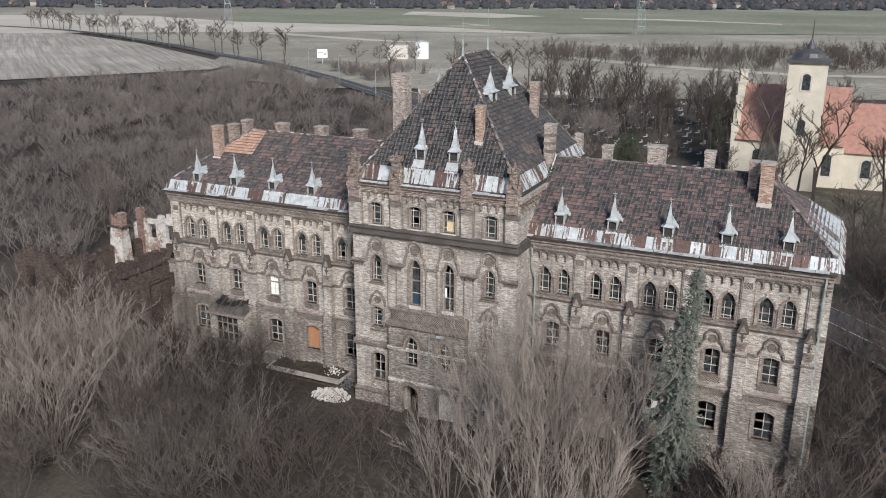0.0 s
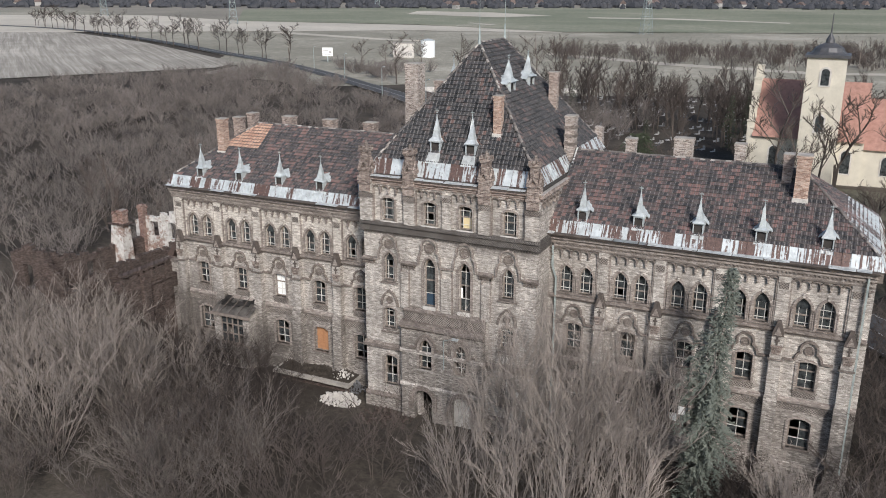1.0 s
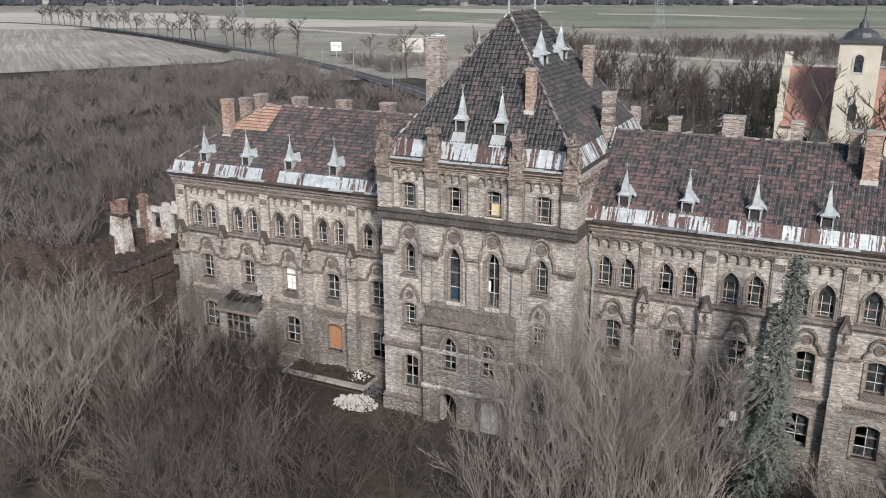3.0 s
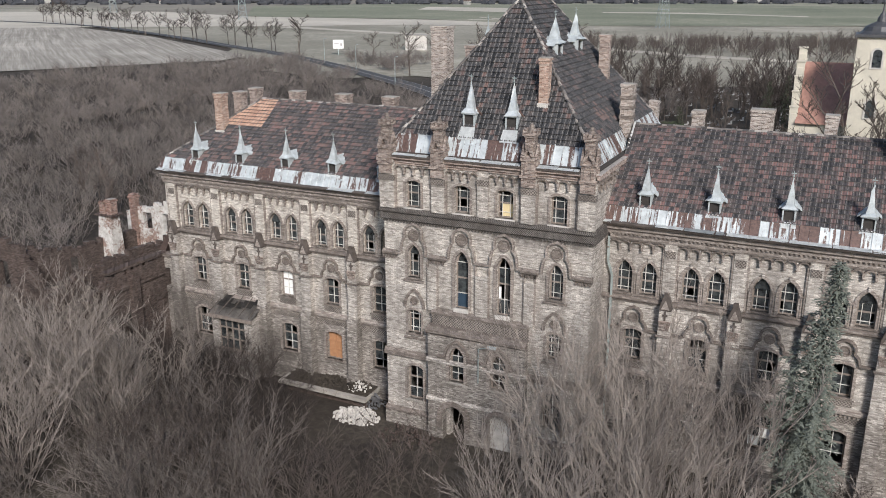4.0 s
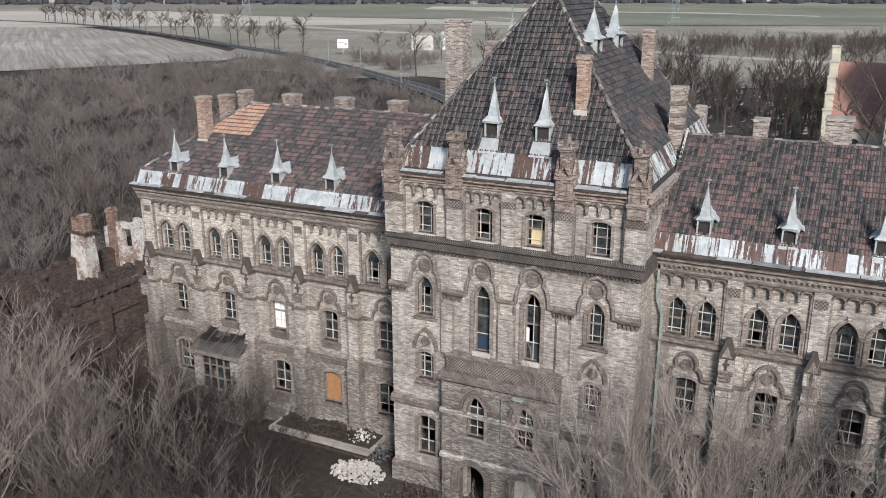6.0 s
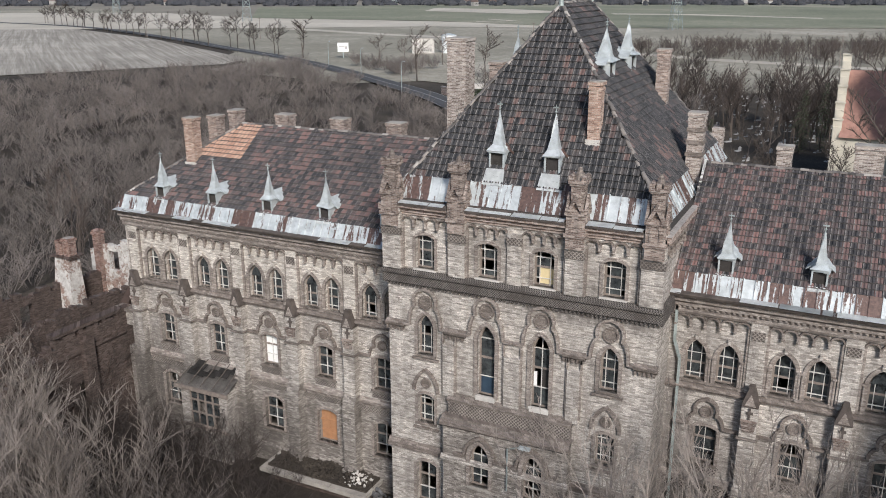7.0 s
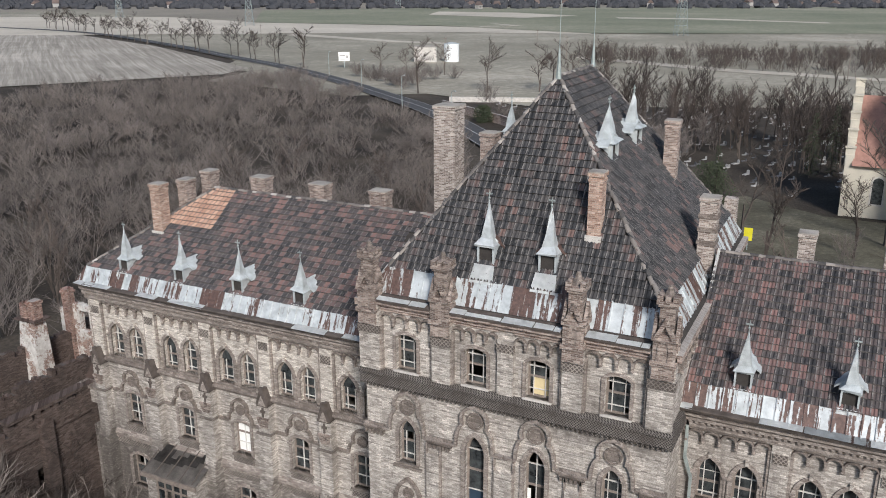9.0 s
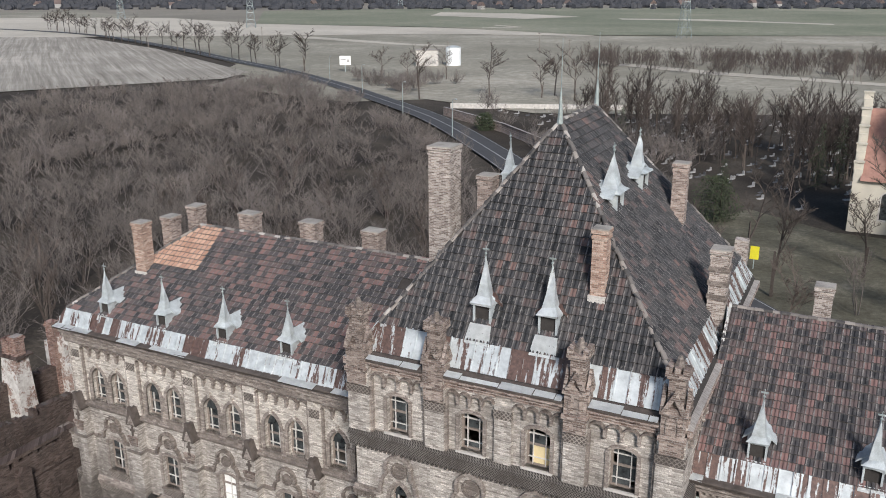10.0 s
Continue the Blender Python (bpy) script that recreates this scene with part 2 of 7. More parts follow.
def ground_material(name, stops, scale, fine, bump=0.6):
    m = Mat(name, 0.95, 0, 0.1)
    p = m.pos()
    f = m.math("ADD", m.math("MULTIPLY", m.noise(p, scale, 6, 0.65), 0.55), m.math("MULTIPLY", m.noise(p, fine, 6, 0.8), 0.45))
    return m.done(m.ramp(f, stops), m.noise(p, fine, 5, 0.8), bump, 0.15)


M_GROUND = ground_material("leaf_littered_earth", [(0.34, (0.035, 0.030, 0.026)), (0.50, (0.065, 0.056, 0.047)), (0.62, (0.12, 0.104, 0.085)), (0.72, (0.20, 0.178, 0.145))], 0.05, 2.0)
M_OLIVE = ground_material("olive_stubble", [(0.36, (0.20, 0.188, 0.150)), (0.51, (0.31, 0.292, 0.238)), (0.62, (0.48, 0.44, 0.37))], 0.012, 0.3)
M_TAN = ground_material("pale_dry_grass", [(0.35, (0.40, 0.368, 0.31)), (0.65, (0.64, 0.59, 0.505))], 0.012, 0.3)
M_GREEN = ground_material("young_green_crop", [(0.38, (0.165, 0.182, 0.130)), (0.52, (0.25, 0.255, 0.19)), (0.64, (0.38, 0.355, 0.285))], 0.006, 0.2)
M_BROWN = ground_material("far_brown_fields", [(0.35, (0.19, 0.176, 0.148)), (0.65, (0.34, 0.31, 0.26))], 0.006, 0.2)
M_ASPHALT = plain("asphalt", (0.075, 0.075, 0.077), 0.85, 0, 0.2, 0.5)
M_LINE = plain("white_road_paint", (0.42, 0.42, 0.41), 0.8, 0, 0.1)


def ploughed():
    m = Mat("ploughed_earth_rows", 0.95, 0, 0.1)
    p = m.pos()
    n = m.node("ShaderNodeMapping", Vector=p)
    n.inputs["Rotation"].default_value = (0, 0, radians(-51))
    bend = m.math("MULTIPLY", m.noise(p, 0.006, 2), 10.0)
    s = m.node("ShaderNodeSeparateXYZ", Vector=n.outputs[0])
    v = m.node("ShaderNodeCombineXYZ", X=m.math("ADD", s.outputs[0], bend), Y=m.math("MULTIPLY", s.outputs[1], 0.02)).outputs[0]
    rows = m.noise(v, 0.6, 3, 0.75)
    f = m.math("ADD", m.math("MULTIPLY", rows, 0.55), m.math("MULTIPLY", m.noise(p, 0.012, 6, 0.7), 0.45))
    return m.done(m.ramp(f, [(0.36, (0.22, 0.20, 0.168)), (0.50, (0.355, 0.327, 0.282)), (0.64, (0.55, 0.505, 0.443))]), rows, 0.4, 0.1)


M_PLOUGH = ploughed()


# ---- mesh helpers ----
from mathutils.geometry import tessellate_polygon


def mesh_of(bm, name):
    me = bpy.data.meshes.new(name)
    if isinstance(bm, tuple):
        v, f = bm
        me.from_pydata([tuple(p) for p in v], [], [tuple(int(i) for i in q) for q in f])
    else:
        bmesh.ops.recalc_face_normals(bm, faces=bm.faces)
        bm.to_mesh(me)
        bm.free()
    return me


def part(name, bm, material, parent=None, label="", loc=(0, 0, 0), rz=0.0, smooth=False):
    """Links a bmesh, a mesh or (points, faces) as one object under a thing or a part."""
    me = bm if isinstance(bm, bpy.types.Mesh) else mesh_of(bm, name)
    if not me.materials:
        me.materials.append(material)
    if smooth:
        me.shade_smooth()
    ob = new(name, me)
    ob.parent = parent
    ob.location, ob.rotation_euler = loc, (0, 0, radians(rz))
    if label:
        tagged(ob, label)
    return ob


def thing(name, label, category, group="", kind="", loc=(0, 0, 0)):
    ob = new(name)
    ob.location = loc
    return tagged(ob, label, category, group, kind)


def box(bm, x0, x1, y0, y1, z0, z1):
    v = [bm.verts.new((x, y, z)) for z in (z0, z1) for y in (y0, y1) for x in (x0, x1)]
    for q in ((0, 1, 3, 2), (4, 6, 7, 5), (0, 4, 5, 1), (2, 3, 7, 6), (0, 2, 6, 4), (1, 5, 7, 3)):
        bm.faces.new([v[i] for i in q])
    return bm


def boxed(*args):
    return box(bmesh.new(), *args)


def slab(bm, loops, y0, y1):
    """A flat piece in the xz plane, outer loop first and then its holes, from y0 back to y1."""
    pts = [[Vector((x, z, 0)) for x, z in lp] for lp in loops]
    tris = tessellate_polygon(pts)
    flat = [p for lp in loops for p in lp]
    a = [bm.verts.new((x, y0, z)) for x, z in flat]
    b = [bm.verts.new((x, y1, z)) for x, z in flat]
    for t in tris:
        if len(set(t)) == 3:
            bm.faces.new([a[i] for i in t])
            bm.faces.new([b[i] for i in reversed(t)])
    k = 0
    for lp in loops:
        n = len(lp)
        for i in range(n):
            j = (i + 1) % n
            bm.faces.new((a[k + i], a[k + j], b[k + j], b[k + i]))
        k += n
    return bm


def sweep(bm, path, w, y0, y1, closed=False):
    """A moulding of width w along a line in the xz plane, from y0 back to y1."""
    n = len(path)
    rings = []
    for i, (x, z) in enumerate(path):
        p = path[i - 1] if i or closed else path[i]
        q = path[(i + 1) % n] if i < n - 1 or closed else path[i]
        d = Vector((q[0] - p[0], q[1] - p[1]))
        d = d.normalized() if d.length else Vector((1, 0))
        nx, nz = -d.y * w / 2, d.x * w / 2
        rings.append([bm.verts.new(c) for c in ((x + nx, y0, z + nz), (x - nx, y0, z - nz), (x - nx, y1, z - nz), (x + nx, y1, z + nz))])
    for i in range(n if closed else n - 1):
        a, b = rings[i], rings[(i + 1) % n]
        for k in range(4):
            bm.faces.new((a[k], a[(k + 1) % 4], b[(k + 1) % 4], b[k]))
    if not closed:
        bm.faces.new(rings[0]), bm.faces.new(rings[-1][::-1])
    return bm


def pointed(w, z0, spring, apex, n=7, cx=0.0):
    """The outline of a pointed opening, from its lower left corner round to its lower right."""
    h, r = w / 2, apex - spring
    rad = (h * h + r * r) / (2 * h)
    top = math.atan2(r, rad - h)
    side = [(cx - h + rad - rad * math.cos(top * i / n), spring + rad * math.sin(top * i / n)) for i in range(n + 1)]
    return [(cx - h, z0)] + side + [(2 * cx - x, z) for x, z in side[-2::-1]] + [(cx + h, z0)]


def segmental(w, z0, spring, apex, n=8, cx=0.0):
    h, r = w / 2, max(apex - spring, 0.01)
    rad = (h * h + r * r) / (2 * r)
    a = math.asin(min(1, h / rad))
    if r > h:
        a = math.pi - a
    return [(cx - h, z0)] + [(cx + rad * math.sin(-a + 2 * a * i / n), apex - rad + rad * math.cos(-a + 2 * a * i / n)) for i in range(n + 1)] + [(cx + h, z0)]


def grown(loop, d, base=0.0):
    """A copy of an opening's outline, d wider."""
    cx = sum(p[0] for p in loop) / len(loop)
    n = len(loop)
    out = []
    for i, (x, z) in enumerate(loop):
        if i in (0, n - 1):
            out.append((x + (d if x > cx else -d), z - base))
            continue
        p, q = loop[i - 1], loop[i + 1]
        t = Vector((q[0] - p[0], q[1] - p[1])).normalized()
        out.append((x - t.y * d, z + t.x * d))
    return out


# ---- the palace ----
CX = -26.26                      # the tower's middle
TX0, TX1, TY = -33.0, -19.52, 55.1   # the tower's corners and front
WY = 57.75                       # the wings' front
LX0, RX1 = -53.45, 1.05          # the wings' outer corners
L_BAYS = [-50.66, -46.66, -42.72, -38.86, -35.0]
R_BAYS = [-17.55, -13.72, -9.85, -5.97, -2.1]
palace = thing("palace", "abandoned neo-gothic brick palace with patched tile roofs", "building")
palace["kind"] = "thing"


def height_at(loop, x):
    """The top of an opening's outline at x."""
    best = -1e9
    for (xa, za), (xb, zb) in zip(loop[1:-2], loop[2:-1]):
        if min(xa, xb) - 1e-6 <= x <= max(xa, xb) + 1e-6 and abs(xb - xa) > 1e-6:
            best = max(best, za + (zb - za) * (x - xa) / (xb - xa))
    return best


class WindowKind:
    """A window's meshes, made once and shared: frame, bars, panes, sill and brick surround."""

    def __init__(self, loop, cols, rows, surround=0.17, proud=0.07, deep=0.24, sill=0.12, bar=0.017, fx=None, fz=None):
        self.loop = loop
        x0, x1, z0 = loop[0][0], loop[-1][0], loop[0][1]
        spring = loop[1][1]
        inner = grown(loop, -0.09, -0.09)
        self.frame = mesh_of(slab(bmesh.new(), [loop, inner], deep, deep + 0.09), "window")
        xs = [x0 + (x1 - x0) * f for f in (fx or [(i + 1) / cols for i in range(cols - 1)])]
        zs = [z0 + (spring + 0.06 - z0) * f for f in (fz or [(i + 1) / rows for i in range(rows)])]
        self.bars = []
        for x in xs:
            self.bars.append(("mullion", mesh_of(boxed(x - bar, x + bar, deep - 0.02, deep + 0.07, z0 + 0.05, height_at(loop, x) - 0.05), "mullion")))
        for k, z in enumerate(zs):
            main = k == (1 if fz else rows - 2)
            thick = bar * (2.8 if main else 1.0)
            self.bars.append(("main_transom" if main else "transom", mesh_of(boxed(x0 + 0.05, x1 - 0.05, deep - 0.014, deep + 0.064, z - thick, z + thick), "transom")))
        self.panes = []
        edges_x, edges_z = [x0 + 0.06] + xs + [x1 - 0.06], [z0 + 0.06] + zs
        for za, zb in zip(edges_z, edges_z[1:]):
            for xa, xb in zip(edges_x, edges_x[1:]):
                w, h = (xb - xa) / 2, (zb - za) / 2
                self.panes.append((mesh_of(boxed(-w, w, -0.004, 0.004, -h, h), "pane"), ((xa + xb) / 2, deep + 0.045, (za + zb) / 2)))
        head = [(x, z) for x, z in inner if z > spring + 0.06]
        if len(head) > 2:
            self.panes.append((mesh_of(slab(bmesh.new(), [[(x0 + 0.06, spring + 0.06)] + head + [(x1 - 0.06, spring + 0.06)]], -0.004, 0.004), "pane"), (0, deep + 0.045, 0)))
        self.sill = mesh_of(boxed(x0 - 0.12, x1 + 0.12, -sill, deep, z0 - 0.11, z0), "sill")
        arch = grown(loop, surround / 2)
        self.surround = mesh_of(sweep(bmesh.new(), arch, surround, -proud, 0.05), "surround")


dice = random.Random(7)
# roof boarding; also paints the shade inside dormers and one broken pane
M_UNDER_SHADE = plain("roof_boarding_and_shade", (0.05, 0.045, 0.042), 0.9)
M_BLUE = plain("dark_blue_board", (0.035, 0.06, 0.09), 0.5, 0, 0.2)


def put_window(kind, x, y, label="", rz=0.0, lost=0.06, skins=None, sill=M_TRIM, white=M_WHITEBAR, name="window"):
    w = part(name, kind.frame, M_TIMBER, palace, label, (x, y, 0), rz)
    boarded = skins is not None and all(s is M_BOARD_O for s in skins.values())
    for nm, me in kind.bars:
        if boarded:
            me = me.copy()
            me.materials.clear()
        part(nm, me, M_BOARD_O if boarded else (M_TIMBER if nm == "main_transom" else white), w)
    part("sill", kind.sill, sill, w)
    part("surround", kind.surround, M_SURR, w)
    for i, (me, at) in enumerate(kind.panes):
        skin = (skins or {}).get(i)
        if skin is None and dice.random() < lost:
            continue
        p = part("pane", me if skin is None else me.copy(), M_GLASS, w, "", at)
        p.rotation_euler = (dice.uniform(-0.012, 0.012), 0, dice.uniform(-0.012, 0.012)) if skin is None else (0, 0, 0)
        if skin is not None:
            p.data.materials.clear()
            p.data.materials.append(skin)
    return w


K_LANCET = WindowKind(pointed(0.98, 10.72, 11.95, 12.72), 3, 4, fx=(0.27, 0.73), fz=(0.2, 0.62, 1.0))
K_FIRST = WindowKind(segmental(1.12, 6.5, 8.33, 8.47), 2, 3, 0.16)
K_GROUND = WindowKind(segmental(1.36, 2.25, 4.2, 4.42), 2, 3, 0.18)
K_TOP = WindowKind(segmental(1.02, 15.1, 16.65, 16.82), 3, 4, 0.14, bar=0.015, fx=(0.25, 0.75), fz=(0.22, 0.56, 0.84, 1.0))
K_GREAT = WindowKind(pointed(0.92, 8.95, 11.9, 12.72), 1, 3, 0.18, 0.09)
K_GREAT_B = WindowKind(pointed(0.92, 8.95, 11.9, 12.72), 2, 3, 0.18, 0.09)
K_TLANCET = WindowKind(pointed(0.88, 10.55, 12.0, 12.72), 3, 4, 0.17, bar=0.015, fx=(0.27, 0.73), fz=(0.24, 0.68, 1.0))
K_TRECT = WindowKind(segmental(0.95, 6.75, 8.2, 8.38), 3, 4, 0.14, bar=0.015, fx=(0.27, 0.73), fz=(0.24, 0.62, 0.85, 1.0))
K_PORCH = WindowKind(pointed(1.0, 4.25, 5.9, 6.65), 2, 3, 0.20, 0.09)
K_BASE = WindowKind(segmental(1.15, 2.05, 4.3, 4.5), 2, 3, 0.16)
K_CELLAR = WindowKind(segmental(1.1, -1.6, -0.9, -0.4), 2, 1, 0.18)


def moved(loop, dx):
    return [(x + dx, z) for x, z in loop]


def wall(name, x0, x1, z0, z1, holes, y, thick=0.55, label="", mat=None):
    return part(name, slab(bmesh.new(), [[(x0, z0), (x0, z1), (x1, z1), (x1, z0)]] + holes, y, y + thick), mat or M_WALL, palace, label)


def arcade(x0, x1, z, n, y, drop=0.42, proud=0.16, loc=(0, 0, 0), rz=0.0):
    """A corbel table: n small arches hanging between x0 and x1 below z."""
    w = (x1 - x0) / n
    r = w * 0.5 - 0.04
    table = part("corbel_table", boxed(x0, x1, y - proud * 0.6, y + 0.02, z - 0.08, z), M_RED, palace, "brown brick corbel table of small arches", loc, rz)
    arch = mesh_of(sweep(bmesh.new(), [(-r * math.cos(math.pi * k / 8), z - drop + 0.12 + r * 0.78 * math.sin(math.pi * k / 8)) for k in range(9)], 0.065, y - proud - 0.03, y + 0.02), "corbel_arch")
    drop_shape = slab(bmesh.new(), [[(-0.06, z - drop + 0.16), (0.06, z - drop + 0.16), (0.06, z - drop - 0.02), (0.035, z - drop - 0.06), (0.035, z - drop - 0.12), (-0.035, z - drop - 0.12), (-0.035, z - drop - 0.06), (-0.06, z - drop - 0.02)]], y - proud - 0.05, y)
    bmesh.ops.create_uvsphere(drop_shape, u_segments=8, v_segments=6, radius=0.09, matrix=Matrix.Translation((0, y - proud, z - drop - 0.14)))
    drip = mesh_of(drop_shape, "pendant")
    for i in range(n):
        part("corbel_arch", arch, M_TRIM, table, "", (x0 + w * (i + 0.5), 0, 0))
        if i:
            part("pendant", drip, M_SURR, table, "", (x0 + w * i, 0, 0))
    return table


def band(x0, x1, y, profile):
    """A moulded course along x: profile is (how far it stands out, z) from below upwards."""
    bm = bmesh.new()
    ring = [[bm.verts.new((x, y - d, z)) for d, z in profile] + [bm.verts.new((x, y + 0.1, profile[-1][1])), bm.verts.new((x, y + 0.1, profile[0][1]))] for x in (x0, x1)]
    n = len(ring[0])
    for k in range(n):
        bm.faces.new((ring[0][k], ring[0][(k + 1) % n], ring[1][(k + 1) % n], ring[1][k]))
    bm.faces.new(ring[0]), bm.faces.new(ring[1][::-1])
    return bm


def toothed(bm, x0, x1, y, z0, z1, out, step=0.22, fill=0.5):
    n = max(1, int((x1 - x0) / step))
    s = (x1 - x0) / n
    for i in range(n):
        a = x0 + s * i
        box(bm, a, a + s * fill, y - out, y, z0, z1)
    return bm


def trefoil(w, shoulder, head, y, reach):
    """A hood mould: level shoulders that run out to reach, then lobes up to a pointed head."""
    h = w / 2
    r = 0.52 if head - shoulder < 1.5 else 0.62
    zc = head - r * 1.06
    nx, nz = -r * math.cos(0.5), zc - r * math.sin(0.5)
    pts = [(-reach, shoulder), (-h - 0.1, shoulder)]
    pts += [(nx + (-h - nx) * math.cos(a), shoulder + (nz - shoulder) * math.sin(a)) for a in (0.0, 0.3, 0.6, 0.9, 1.2, 1.5)]
    pts += [(-r * math.cos(a), zc + r * math.sin(a)) for a in (-0.25, 0.1, 0.45, 0.8, 1.1, 1.4)] + [(0, head)]
    pts += [(-x, z) for x, z in pts[-2::-1]]
    bm = sweep(bmesh.new(), pts, 0.13, y - 0.19, y + 0.03)
    return bm


def roundel(x, z, r, y):
    bm = bmesh.new()
    sweep(bm, [(x + r * math.cos(a * math.tau / 14), z + r * math.sin(a * math.tau / 14)) for a in range(14)], 0.08, y - 0.09, y + 0.02, True)
    slab(bm, [[(x + r * 0.8 * math.cos(a * math.tau / 14), z + r * 0.8 * math.sin(a * math.tau / 14)) for a in range(14)]], y - 0.03, y + 0.01)
    return bm


def buttress(x, y, foot, w=0.82):
    bm = bmesh.new()
    box(bm, x - w / 2 - 0.08, x + w / 2 + 0.08, y - 0.85, y, foot, 1.3)
    box(bm, x - w / 2, x + w / 2, y - 0.72, y, 1.3, 5.5)
    v = [bm.verts.new(p) for p in ((x - w / 2, y - 0.72, 5.5), (x + w / 2, y - 0.72, 5.5), (x + w / 2, y - 0.5, 5.9), (x - w / 2, y - 0.5, 5.9), (x - w / 2, y, 5.5), (x + w / 2, y, 5.5), (x - w / 2, y, 5.9), (x + w / 2, y, 5.9))]
    for q in ((0, 1, 2, 3), (0, 3, 6, 4), (1, 5, 7, 2)):
        bm.faces.new([v[i] for i in q])
    b = part("buttress", bm, M_WALL_LOW, palace)
    part("upper_shaft", boxed(x - w / 2 + 0.04, x + w / 2 - 0.04, y - 0.5, y, 5.9, 8.85), M_WALL, b)
    part("ledge", boxed(x - w / 2 - 0.06, x + w / 2 + 0.06, y - 0.62, y, 8.45, 8.55), M_TRIM, b)
    t = bmesh.new()
    v = [t.verts.new(p) for p in ((x - 0.24, y - 0.54, 8.85), (x + 0.24, y - 0.54, 8.85), (x + 0.24, y, 8.85), (x - 0.24, y, 8.85), (x - 0.36, y - 0.66, 9.45), (x + 0.36, y - 0.66, 9.45), (x + 0.36, y, 9.45), (x - 0.36, y, 9.45))]
    for q in ((0, 1, 5, 4), (1, 2, 6, 5), (2, 3, 7, 6), (3, 0, 4, 7), (4, 5, 6, 7), (3, 2, 1, 0)):
        t.faces.new([v[k] for k in q])
    part("corbelled_panel", t, M_PINN, b, "red-brown tapering corbel")
    part("shaft", boxed(x - w / 2 + 0.05, x + w / 2 - 0.05, y - 0.52, y, 8.85, 10.15), M_WALL, b)
    c = boxed(x - 0.05, x + 0.05, y - 0.58, y - 0.50, 9.5, 10.05)
    box(c, x - 0.15, x + 0.15, y - 0.575, y - 0.50, 9.76, 9.87)
    part("cross", c, M_CAP, b)
    g = bmesh.new()
    hw = w / 2 - 0.05
    roof = [(x - hw, 10.12), (x - hw, 10.28), (x - 0.10, 11.12), (x + 0.10, 11.12), (x + hw, 10.28), (x + hw, 10.12)]
    slab(g, [roof], y - 0.60, y + 0.02)
    box(g, x - 0.13, x + 0.13, y - 0.63, y - 0.42, 11.02, 11.20)
    cap = part("gabled_cap", g, M_CAP, b, "dark weathered gabled cap")
    part("gable_panel", slab(bmesh.new(), [[(x - hw + 0.12, 10.2), (x - 0.02, 10.74), (x + 0.02, 10.74), (x + hw - 0.12, 10.2)]], y - 0.63, y - 0.60), M_SURR, cap)
    return b


def colonnette():
    """A slender half-round shaft with a base and a capital."""
    bm = bmesh.new()
    bmesh.ops.create_cone(bm, cap_ends=True, segments=8, radius1=0.06, radius2=0.055, depth=1.3, matrix=Matrix.Translation((0, -0.05, 0.7)))
    box(bm, -0.09, 0.09, -0.15, 0, 0.0, 0.12)
    box(bm, -0.09, 0.09, -0.15, 0, 1.32, 1.42)
    return mesh_of(bm, "colonnette")


COLONNETTE = colonnette()


